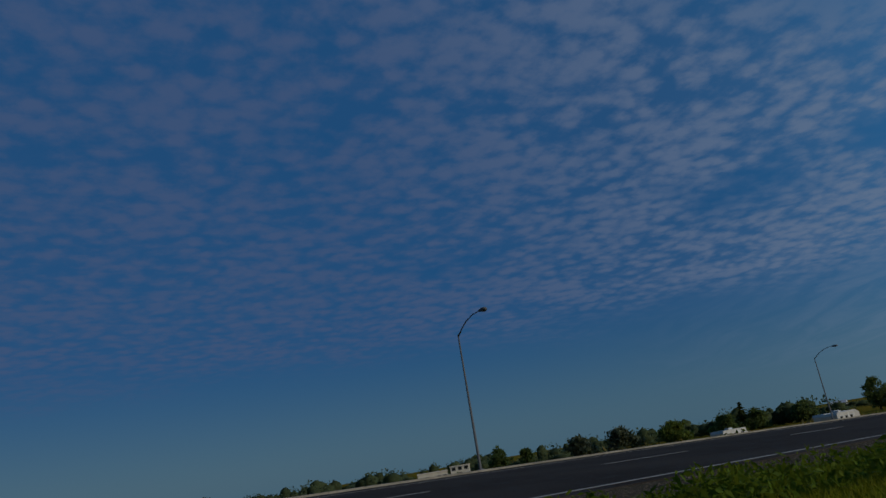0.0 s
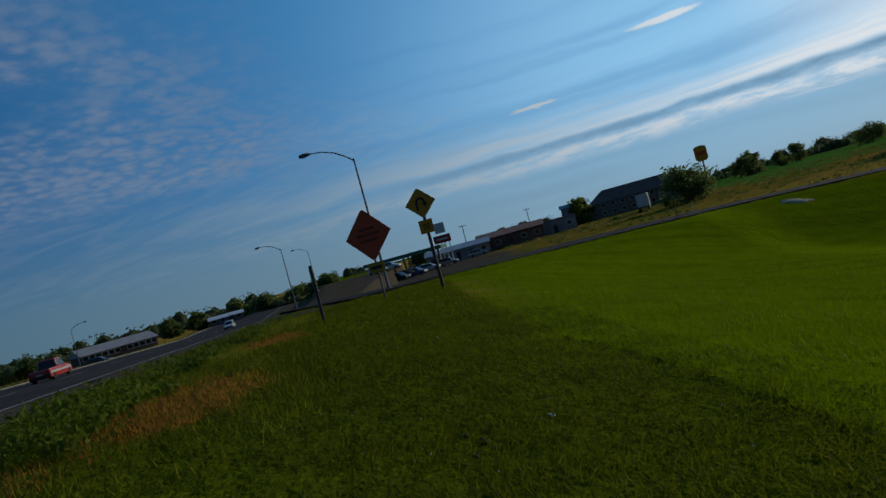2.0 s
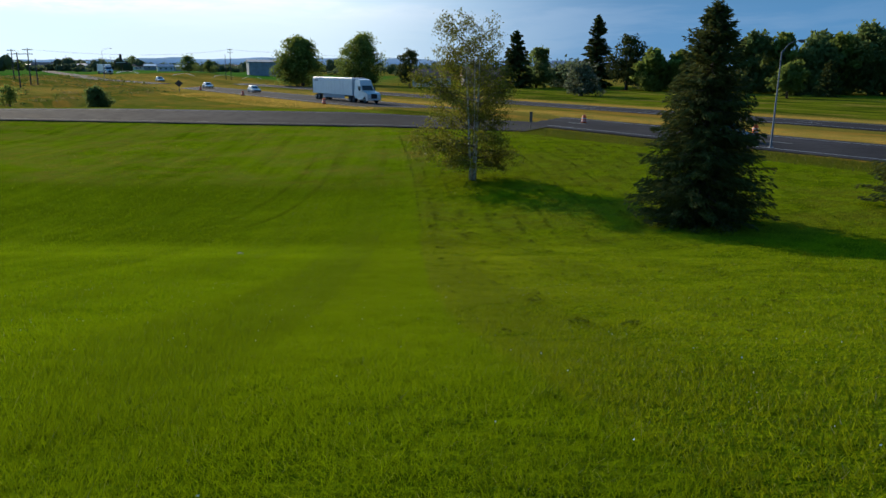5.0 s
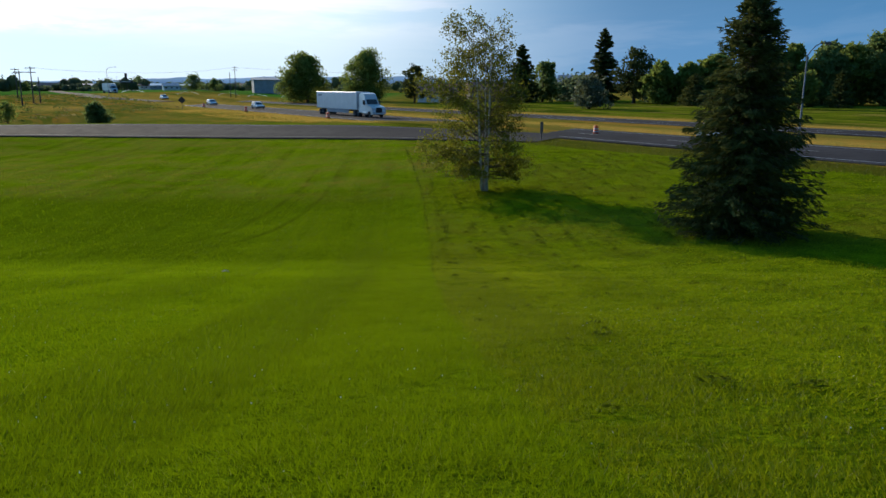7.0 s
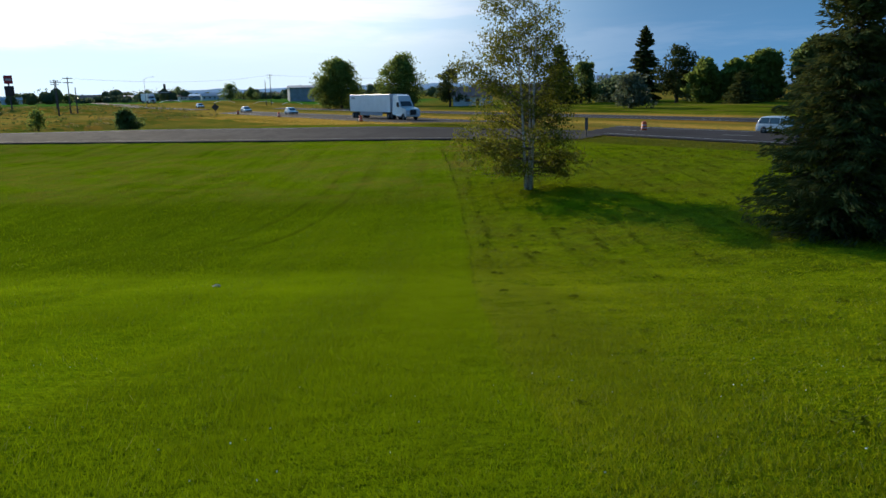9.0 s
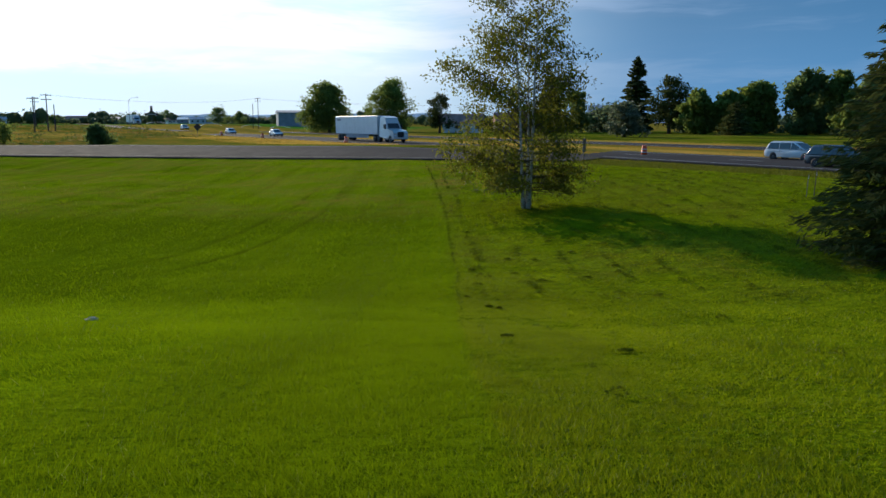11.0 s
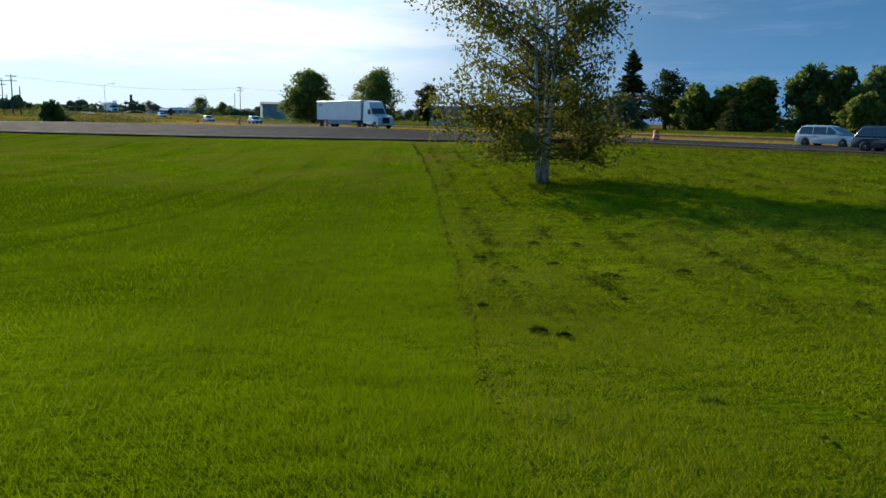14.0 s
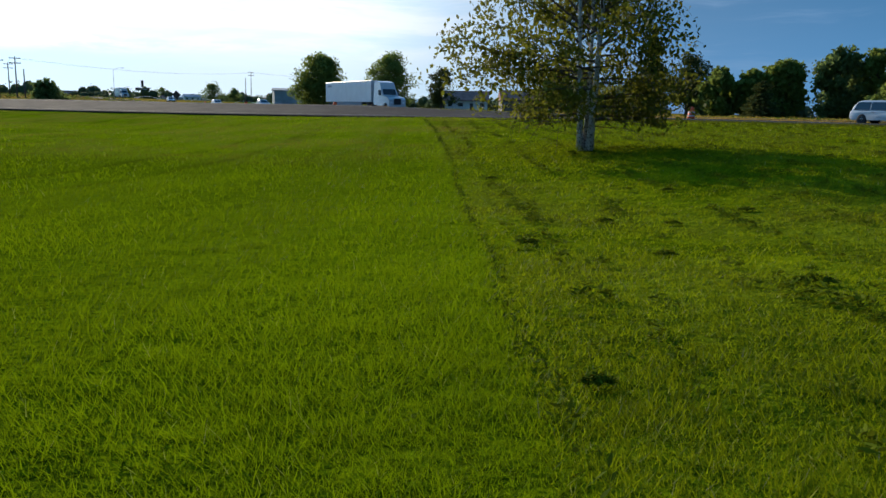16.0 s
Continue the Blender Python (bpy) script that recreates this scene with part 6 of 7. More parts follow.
tree_to(-44.2, 231.6, 9.6, 16.5, "large spreading cottonwood standing alone across the highway", 101, clear=0.0, leaves=11500, leaf=0.42, lobes=46, low=0.30)
tree_to(-28.4, 248.3, 11.0, 17.0, "large round-headed elm across the highway", 102, clear=0.0, leaves=11500, leaf=0.42, lobes=46, low=0.42)
tree_to(-10.4, 220.7, 5.9, 8.6, "ragged dark pine across the highway", 103, M_NEEDLE, "pine_tree", clear=0.10, leaves=3200, leaf=0.34, lobes=15, low=0.2)
conifer("spruce_tree", 47.0, 231.0, 21.5, 6.4, "tall dark spruce above the treeline", 104, 26, 14, 44, 0.75)
conifer("spruce_tree", 22.0, 230.0, 16.8, 6.2, "broad dark spruce behind the birch", 105, 22, 14, 44, 0.75)
tree_to(53.4, 217.8, 10.0, 14.0, "spreading dark pine with a bare trunk", 106, M_NEEDLE, "pine_tree", clear=0.18, leaves=6000, leaf=0.45, lobes=22)
tree_to(28.8, 233.0, 7.6, 10.0, "grey-green tree behind a barn", 107, M_LEAF_DARK)
tree_to(31.0, 166.7, 1.6, 8.6, "rounded silvery olive bush", 108, M_LEAF_SILVER, "bush", clear=0.04, leaves=3000, leaf=0.4)
tree_to(58.0, 206.0, 5.7, 9.6, "leafy tree in the long treeline", 109, None, "tree", leaves=3600, clear=0.02, leaf=0.7, group="trees of the treeline")
tree_to(64.6, 204.0, 6.5, 9.6, "leafy tree in the long treeline", 110, None, "tree", leaves=3600, clear=0.02, leaf=0.7, group="trees of the treeline")
tree_to(70.6, 201.0, 7.6, 11.4, "leafy tree in the long treeline", 111, None, "tree", leaves=4400, clear=0.02, leaf=0.7, group="trees of the treeline")
tree_to(81.3, 197.0, 10.4, 12.6, "tall leafy tree in the long treeline", 112, M_LEAF_DARK, "tree", leaves=4400, clear=0.02, leaf=0.7, group="trees of the treeline")
tree_to(88.0, 194.0, 10.2, 10.5, "tall leafy tree in the long treeline", 113, None, "tree", leaves=4400, clear=0.02, leaf=0.7, group="trees of the treeline")
tree_to(94.5, 190.5, 9.6, 11.5, "tall leafy tree in the long treeline", 114, M_LEAF_DARK, "tree", leaves=4400, clear=0.02, leaf=0.7, group="trees of the treeline")
tree_to(101.0, 190.0, 10.4, 12.0, "tall leafy tree in the long treeline", 115, None, "tree", leaves=4400, clear=0.02, leaf=0.7, group="trees of the treeline")
tree_to(108.0, 188.0, 12.2, 15.0, "tall leafy tree in the long treeline", 116, M_LEAF_DARK, "tree", leaves=4400, clear=0.02, leaf=0.7, group="trees of the treeline")
tree_to(117.0, 184.0, 13.0, 15.0, "tall leafy tree in the long treeline", 117, None, "tree", leaves=4400, clear=0.02, leaf=0.7, group="trees of the treeline")
tree_to(126.0, 176.0, 12.5, 15.0, "tall leafy tree in the long treeline", 118, M_LEAF_DARK, "tree", leaves=4400, clear=0.02, leaf=0.7, group="trees of the treeline")
tree_to(73.0, 208.0, 6.6, 9.0, "leafy tree behind the treeline", 121, M_LEAF_DARK, "tree", leaves=3600, clear=0.02, leaf=0.8, group="trees of the treeline")
tree_to(61.4, 216.0, 4.6, 9.0, "leafy tree behind the treeline", 122, M_LEAF_DARK, "tree", leaves=3600, clear=0.02, leaf=0.8, group="trees of the treeline")
for k, (wx, wy, wt) in enumerate(((87.5, 206.0, 9.4), (99.0, 201.0, 11.0), (106.0, 199.0, 10.5), (113.0, 196.0, 12.0), (122.0, 192.0, 12.5), (134.0, 182.0, 13.0), (140.0, 170.0, 13.0))):
    tree_to(wx, wy, wt, 12.0, "leafy tree behind the treeline", 300 + k, M_LEAF_DARK, "tree", leaves=2600, clear=0.02, leaf=0.8, group="trees of the treeline")
for k, (wx, wy, wt) in enumerate(((66.0, 238.0, 3.0), (82.0, 234.0, 3.2), (98.0, 228.0, 4.0), (40.0, 246.0, 2.0))):
    tree_to(wx, wy, wt, 17.0, "hazy grey-green tree far behind the treeline", 330 + k, M_LEAF_HAZED, "tree", leaves=2400, clear=0.01, leaf=0.8, group="trees of the treeline")
tree_to(75.6, 163.2, 2.2, 7.2, "small leafy tree on the verge", 119, None, "tree", clear=0.18)
conifer("spruce_tree", 62.0, 191.0, 7.6, 5.2, "young blue spruce before the treeline", 120, 20, 12, 26, 0.42)
conifer("spruce_tree", 85.2, 180.9, 9.0, 4.0, "young blue spruce before the treeline", 123, 18, 11, 24, 0.42)
conifer("spruce_tree", 89.6, 173.4, 8.2, 3.6, "young blue spruce before the treeline", 124, 18, 11, 24, 0.42)
# west side
tree_to(-133.4, 105.3, 9.8, 11.0, "old willow with drooping limbs beside a field", 131, M_LEAF_DARK, "willow_tree", clear=0.04, leaves=3200)
tree_to(-131.3, 115.5, 8.6, 12.5, "broad dark willow in a group of three", 132, M_LEAF_DARK, "willow_tree", clear=0.03, leaves=3800)
tree_to(-125.0, 122.5, 8.0, 12.5, "broad dark willow in a group of three", 133, M_LEAF_DARK, "willow_tree", clear=0.03, leaves=3800)
tree_to(-136.0, 111.0, 3.0, 9.0, "low shrub between old willows", 401, M_LEAF_DARK, "bush", clear=0.01, leaves=2500)
tree_to(-128.5, 119.0, 3.5, 9.0, "low shrub between old willows", 402, M_LEAF_DARK, "bush", clear=0.01, leaves=2500)
tree_to(-113.3, 164.5, 6.2, 9.6, "dark bushy tree beside a sign", 134, M_LEAF_DARK, "tree", clear=0.04, leaves=2600)
tree_to(-118.8, 160.6, 3.2, 4.6, "slim dark young tree", 135, M_LEAF_DARK, "tree", clear=0.05, leaves=1200, leaf=0.4)
tree_to(-50.5, 107.5, -3.0, 3.7, "dark rounded juniper bush beside the ramp", 136, M_LEAF_DARK, "bush", clear=0.02, leaves=2600, leaf=0.26, low=0.3)
tree_to(-62.0, 105.0, -2.6, 3.3, "thin sapling beside the ramp", 137, None, "sapling", clear=0.2, leaves=520, leaf=0.25)
tree_to(-142.0, 54.5, 2.9, 13.0, "wide dark bush before a lodge", 138, M_LEAF_DARK, "bush", clear=0.02, leaves=4200, leaf=0.4, low=0.35)
tree_to(-219.5, 51.0, 3.8, 10.5, "leafy tree beside a tower", 139, None, "tree", clear=0.05)
tree_to(-270.7, 130.5, 5.6, 12.0, "spreading tree beyond a field", 140, M_LEAF_DARK, "tree")
tree_to(-292.4, 154.0, 2.8, 8.0, "small tree on the field's far edge", 141, M_LEAF_DARK, "tree", leaves=2040, leaf=0.42)
tree_to(-289.0, 160.2, 4.0, 9.0, "small tree on the field's far edge", 142, M_LEAF_DARK, "tree", leaves=2040, leaf=0.42)
tree_to(-266.8, 177.2, 3.6, 13.5, "tree on the field's far edge", 143, M_LEAF_DARK, "tree", leaves=2550, leaf=0.42)
# south of the upper road
tree_to(-112.4, -189.9, 3.0, 7.2, "rounded tree beyond the upper road", 151, M_LEAF_DARK, "tree", leaves=2550, leaf=0.42)
tree_to(-119.1, -185.7, 2.1, 5.0, "small tree beyond the upper road", 152, M_LEAF_DARK, "tree", leaves=1700, leaf=0.42)
tree_to(-121.0, -161.0, 2.2, 8.6, "feathery tamarisk shrub beyond the upper road", 153, M_LEAF_SILVER, "bush", clear=0.02, leaves=2200)
tree_to(-128.5, -154.0, 2.5, 9.0, "feathery tamarisk shrub beyond the upper road", 154, M_LEAF_SILVER, "bush", clear=0.02, leaves=2200)
tree_to(-138.6, -144.9, 2.3, 7.9, "dense round tree beyond the upper road", 155, None, "tree", clear=0.02, leaves=2200)
tree_to(-161.8, -149.7, 1.9, 7.4, "dark tree beyond the upper road", 156, M_LEAF_DARK, "tree", leaves=2550, leaf=0.42)
conifer("spruce_tree", -195.4, -172.2, 9.0, 3.0, "small dark spruce beyond the upper road", 157, 11, 8, 14, 0.6)
tree_to(-197.0, -168.0, 2.2, 8.1, "dark tree beyond the upper road", 158, M_LEAF_DARK, "tree", leaves=2210, leaf=0.42)
tree_to(-206.0, -158.0, 1.5, 9.9, "dark tree beyond the upper road", 159, M_LEAF_DARK, "tree", leaves=2210, leaf=0.42)
tree_to(-218.9, -140.8, 6.5, 8.2, "tall round tree above the plain", 160, M_LEAF_DARK, "tree", leaves=3060, leaf=0.42)
tree_to(-198.0, -118.0, 1.2, 8.6, "dark tree beside a long hall", 161, M_LEAF_DARK, "tree", leaves=2550, leaf=0.42)
tree_to(-202.0, -110.0, 1.7, 8.6, "dark tree beside a long hall", 162, M_LEAF_DARK, "tree", leaves=2550, leaf=0.42)
tree_to(-219.0, -77.0, 1.5, 7.7, "dark tree beyond the upper road", 163, M_LEAF_DARK, "tree", leaves=2380, leaf=0.42)
tree_to(-224.0, -70.0, 1.2, 6.8, "dark tree beyond the upper road", 164, M_LEAF_DARK, "tree", leaves=2380, leaf=0.42)
tree_to(-246.6, -62.7, 1.2, 9.4, "dark tree beyond the upper road", 165, M_LEAF_DARK, "tree", leaves=2380, leaf=0.42)
tree_to(-252.0, -54.0, 1.1, 10.3, "dark tree beyond the upper road", 166, M_LEAF_DARK, "tree", leaves=2380, leaf=0.42)
tree_to(-258.0, -44.0, 1.5, 11.1, "dark tree beyond the upper road", 167, M_LEAF_DARK, "tree", leaves=2380, leaf=0.42)
tree_to(-264.0, -34.0, 1.9, 11.1, "dark tree beyond the upper road", 168, M_LEAF_DARK, "tree", leaves=2380, leaf=0.42)
# mid distance ahead
tree_to(-141.5, 412.6, 6.0, 12.0, "spreading tree in the distance", 171, M_LEAF_DARK, "tree", leaves=2720, leaf=0.42)
tree_to(-131.0, 415.6, 3.2, 8.0, "small tree in the distance", 172, M_LEAF_DARK, "tree", leaves=1700, leaf=0.42)
tree_to(-264.4, 632.9, 8.2, 13.0, "round tree in the distance", 173, M_LEAF_DARK, "tree", leaves=2380, leaf=0.42)
tree_to(-256.2, 446.7, 1.3, 8.0, "small tree in the distance", 174, M_LEAF_DARK, "tree", leaves=1700, leaf=0.42)


def far_woods():
    """Hedges and clumps of trees round the horizon, their leaf colours paled for haze."""
    rng = np.random.default_rng(77)
    pts, pale, core_v = [], [], []
    for k in range(820):
        az = radians(rng.uniform(-45, 175))
        dist = rng.uniform(430, 950)
        if k >= 560:
            az, dist = radians(rng.uniform(-4, 44)), rng.uniform(480, 760)
        elif k >= 430:
            az, dist = radians(rng.uniform(36, 84)), rng.uniform(440, 640)
        if k >= 700:
            az, dist = radians(-8 + 56 * (k - 700) / 120.0), rng.uniform(700, 960)
        if az > radians(84):
            dist = rng.uniform(250, 520)
        x, y = -math.sin(az) * dist, math.cos(az) * dist
        if x > 60 and y > 0 and dist < 500:
            continue
        h = (3.0 + 9.0 * rng.uniform(0, 1) ** 2.0) * (0.75 + 0.4 * dist / 900) * (0.95 if az > radians(84) else 1.0)
        w = rng.uniform(6, 22)
        if k >= 560:
            h, w = 5.5 + 6.5 * rng.uniform(0, 1) ** 1.6, rng.uniform(7, 17)
        if k >= 700:
            h, w = 6.0 + 4.0 * rng.uniform(0, 1) ** 2, rng.uniform(14, 24)
        n = int(34 + 5.5 * w)
        p = rng.normal(size=(n, 3))
        p /= np.linalg.norm(p, axis=1)[:, None]
        centre = np.array([x, y, (-4.3 if y < 0 else -4.6 if k < 560 else -4.0) + h * 0.38])
        # solid lobes inside, loose leaves on their skin
        lobes = max(2, int(w / 3.5))
        for i in range(lobes):
            q = np.array([rng.uniform(-0.34, 0.34) * w, rng.uniform(-0.34, 0.34) * w, rng.uniform(-0.22, 0.10) * h])
            r = np.array([w * 0.5 / lobes ** 0.6, w * 0.5 / lobes ** 0.6, h * rng.uniform(0.30, 0.42)])
            for ring in range(4):
                lat = radians((-90, -20, 35, 75)[ring])
                for c in range(6):
                    lon = 2 * math.pi * (c + 0.5 * ring) / 6
                    core_v.append(centre + q + r * rng.uniform(0.85, 1.12) * np.array([math.cos(lat) * math.cos(lon), math.cos(lat) * math.sin(lon), math.sin(lat)]))
        p *= rng.uniform(0.55, 1.05, (n, 1)) ** 0.6 * np.array([w / 2, w / 2, h / 2])
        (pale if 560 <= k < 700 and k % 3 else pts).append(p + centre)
    core_v = np.array(core_v)
    ring = np.array([(6 * i + c, 6 * i + (c + 1) % 6, 6 * i + 6 + (c + 1) % 6, 6 * i + 6 + c) for i in range(3) for c in range(6)])
    faces = (ring[None] + 24 * np.arange(len(core_v) // 24)[:, None, None]).reshape(-1, 4)
    tagged(part("far_woods", fast_mesh("far_woods", core_v, faces, M_LEAF_HAZED), M_LEAF_HAZED), "dense inner foliage of the distant trees", "woods", kind="stuff")
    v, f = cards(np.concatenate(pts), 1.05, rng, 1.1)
    tagged(part("far_woods", fast_mesh("far_woods", v, f, M_LEAF_HAZED), M_LEAF_HAZED), "distant hedges and trees along the horizon, haze in their leaf colour", "woods", kind="stuff")
    # the silver leaf colour stands in for haze on these trees
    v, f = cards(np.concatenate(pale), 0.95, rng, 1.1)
    tagged(part("far_woods", fast_mesh("far_woods", v, f, M_LEAF_SILVER), M_LEAF_SILVER), "distant trees among farm sheds, paled to imitate haze", "woods", kind="stuff")


far_woods()


def sprinkler(x, y, turn, reach):
    """A field sprinkler: a riser with two arching jets."""
    t = thing("irrigation_sprinkler", pose(x, y, land_z(x, y), 0, 0, turn), "thin sprinkler throwing white water over a green field", "sprinkler", "sprinklers in the field")
    part("riser", Geo().tube([(0, 0, -0.1), (0, 0, 1.1)], 0.04, 6), M_STEEL, t)
    for sgn in (-1, 1):
        pts = [(sgn * reach * f, 0.3 * f, 1.1 + 2.2 * reach / 9 * f * (1 - f) - 0.9 * f) for f in np.linspace(0, 1, 9)]
        part("jet", Geo().tube(pts, [0.02 + 0.05 * f for f in np.linspace(0, 1, 9)], 6), M_WATER, t, "white arching water")


for sx, sy, st, sr in ((-112, 318, 10, 4.5), (-96, 322, -15, 5.0), (-139, 326, 20, 4.5), (-150, 352, 25, 5.0), (-82, 316, -10, 4.5), (-70, 330, 15, 4.5)):
    sprinkler(sx, sy, st, sr)


def far_roofs():
    """Low sheds, glasshouses and tanks in front of the far woods, each its own building."""
    rng = np.random.default_rng(78)
    for k in range(32):
        az = rng.uniform(2, 40) if k < 14 or k >= 20 else rng.uniform(95, 150)
        dist = rng.uniform(560, 820) if k < 20 else rng.uniform(520, 680)
        x, y = -math.sin(radians(az)) * dist, math.cos(radians(az)) * dist
        wall, roof = ((M_TRAILER, M_GREYROOF), (M_CREAM, M_REDROOF), (M_GREYWALL, M_TRAILER))[k % 3]
        building("shed", x, y, az + rng.uniform(-20, 20), rng.uniform(9, 22), 9, rng.uniform(2.2, 3.4) + (0.1 if k >= 20 else 0), rng.uniform(3.8, 5.0) + (0.1 if k >= 20 else 0), wall, roof, "low pale farm shed far across the plain", 3, 1, False)


far_roofs()


def hills():
    """A low range on the horizon, its blue being painted distance haze."""
    g = Geo()
    k = 120
    for i in range(k + 1):
        az = radians(-30 + 70 * i / k)
        r = 4000.0
        h = 8 + 66 * max(0.0, math.sin((i / k) * math.pi)) * (0.55 + 0.45 * noise.noise(Vector((i * 0.11, 3.1, 0)))) + 10 * noise.noise(Vector((i * 0.35, 0.4, 0)))
        for rr, z in ((r, -8), (r + 120, h), (r + 240, -8)):
            g.v.append((-math.sin(az) * rr, math.cos(az) * rr, z))
    for i in range(k):
        a = 3 * i
        g.f += [(a, a + 1, a + 4, a + 3), (a + 1, a + 2, a + 5, a + 4)]
    tagged(part("hills_backdrop", g, M_HILL, None, smooth=True), "low hills on the horizon, painted blue with distance haze", "hills", kind="structure")


hills()
# ---------------------------------------------------------------- grass blades, the stuff of the slope
def blades(name, label, mat, count, xs, ys, keep, tall, wide, seed):
    rng = np.random.default_rng(seed)
    x, y = rng.uniform(*xs, count), rng.uniform(*ys, count)
    ok = keep(x, y, rng)
    x, y = x[ok], y[ok]
    n = len(x)
    z = land(x, y) - 0.01
    h = tall * rng.uniform(0.55, 1.25, n) * (0.55 + 0.6 * vnoise(x, y, 0.16, seed) + 0.45 * vnoise(x, y, 0.9, seed + 1))
    a = rng.uniform(0, 2 * math.pi, n)
    lean = rng.uniform(0.15, 0.95, n) * h
    b = rng.uniform(0, 2 * math.pi, n)
    w = wide * rng.uniform(0.6, 1.3, n)
    root = np.stack([x, y, z], 1)
    sx = np.stack([np.cos(a) * w, np.sin(a) * w, 0 * a], 1)
    tip = root + np.stack([np.cos(b) * lean, np.sin(b) * lean, h], 1)
    v = np.stack([root - sx, root + sx, tip], 1).reshape(-1, 3)
    me = fast_mesh(name, v, np.arange(3 * n).reshape(n, 3), mat)
    ob = part(name, me, mat)
    return tagged(ob, label, "grass", kind="stuff")


def wheel_ruts(x, y):
    """Two old mower ruts in the long lawn, pressed flat in places."""
    bend = -9.4 + 0.3 * np.sin(y * 0.19) - 0.10 * np.maximum(0, 33.5 - y) ** 1.6
    far = -12.6 + 0.012 * np.maximum(0, y - 42) ** 2
    near = np.minimum(np.minimum(np.abs(x - bend), np.abs(x - bend - 1.75)), np.abs(x - far) + 0.06)
    patchy = vnoise(x, y, 1.7, 61) * 0.7 + vnoise(x, y, 0.5, 62) * 0.5
    return smooth01(0.34, 0.10, near + 0.2 * (0.6 - patchy)) * smooth01(28.5, 30.5, y) * smooth01(58, 50, y)


def long_grass(x, y, rng):
    return (0.75 * wheel_ruts(x, y) < rng.uniform(0, 1, len(x))) & (mown_mask(x, y) < rng.uniform(0.3, 0.7, len(x))) & (upper_sd(x, y)[1] < 1.0) & (highway_m(x, y) < 44.5 + rng.uniform(0, 1, len(x)))


def short_grass(x, y, rng):
    return (mown_mask(x, y) > rng.uniform(0.3, 0.7, len(x))) & (upper_sd(x, y)[1] < 4.5) & (dry_mask(x, y) < rng.uniform(0.35, 1.0, len(x)))


def both(*tests):
    def f(x, y, rng):
        ok = np.ones(len(x), bool)
        for t in tests:
            ok &= t(x, y, rng)
        return ok
    return f


# widths of the rings of ground round the way, by how near the eye comes to them
RINGS = [0.9, 2.4, 4.8, 9.6, 19.2, 38.4, 62.0]


def sward(name, label, mat, keep, per_square, tall, wide, seed, flat=1.0, lumps=0.6):
    """Blades over the whole bowl and crest: finest beside the way, coarser and fewer farther off."""
    rng = np.random.default_rng(seed)
    parts = []
    for lo, hi in zip(RINGS[:-1], RINGS[1:]):
        x0, x1 = max(-62, -hi * 0.95 - 0.8), min(44, hi * 0.66)
        y0, y1 = max(-8, -hi - 0.7), min(80, 24.6 + hi)
        base = max(lo, 1.5)
        count = int((x1 - x0) * (y1 - y0) * per_square * (1.5 / base) ** 1.85)
        x, y = rng.uniform(x0, x1, count), rng.uniform(y0, y1, count)
        dist = eye_distance(x, y)
        ok = (dist >= lo) & (dist < hi) & ((base / np.maximum(dist, 1.5)) ** 1.85 > rng.uniform(0, 1, count))
        x, y, dist = x[ok], y[ok], np.maximum(dist[ok], 1.5) / 1.5
        ok = keep(x, y, rng) & (highway_m(x, y) < 44.6 + rng.uniform(0, 1, len(x)))
        x, y, dist = x[ok], y[ok], dist[ok]
        n = len(x)
        lump = (1 - lumps) + lumps * 1.6 * (0.40 * vnoise(x, y, 0.13, seed) + 0.35 * vnoise(x, y, 0.37, seed + 1) + 0.38 * vnoise(x, y, 1.1, seed + 2))
        h = tall * rng.uniform(0.5, 1.25, n) * lump * dist ** 0.22
        w = wide * rng.uniform(0.6, 1.3, n) * dist ** 0.68
        a, b = rng.uniform(0, 2 * math.pi, n), rng.uniform(0, 2 * math.pi, n)
        lean = rng.uniform(0.15, 0.9, n) * h * flat
        # the mower laid neighbouring lanes over in opposite ways
        lane = np.tanh(5 * np.sin((x - mow_line(y)) * 2 * math.pi / 3.1)) * 0.38 * h
        root = np.stack([x, y, land(x, y) - 0.008], 1)
        sx = np.stack([np.cos(a) * w, np.sin(a) * w, 0 * a], 1)
        tip = root + np.stack([np.cos(b) * lean, np.sin(b) * lean + lane, h], 1)
        parts.append(np.stack([root - sx, root + sx, tip], 1).reshape(-1, 3))
    v = np.concatenate(parts)
    me = fast_mesh(name, v, np.arange(len(v)).reshape(-1, 3), mat)
    return tagged(part(name, me, mat), label, "grass", kind="stuff")


def on_crest(x, y, rng):
    return y < crest_line(x) + 0.1


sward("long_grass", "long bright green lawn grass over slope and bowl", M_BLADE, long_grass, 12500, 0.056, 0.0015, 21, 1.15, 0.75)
sward("mown_grass", "short mown grass beside the long lawn", M_MOWN, both(short_grass, lambda x, y, rng: ~on_crest(x, y, rng)), 10500, 0.034, 0.0028, 23, 1.5, 0.85)
sward("mown_grass", "short mown grass on the crest", M_CREST, both(short_grass, on_crest), 9000, 0.040, 0.0024, 24, 1.3, 0.85)


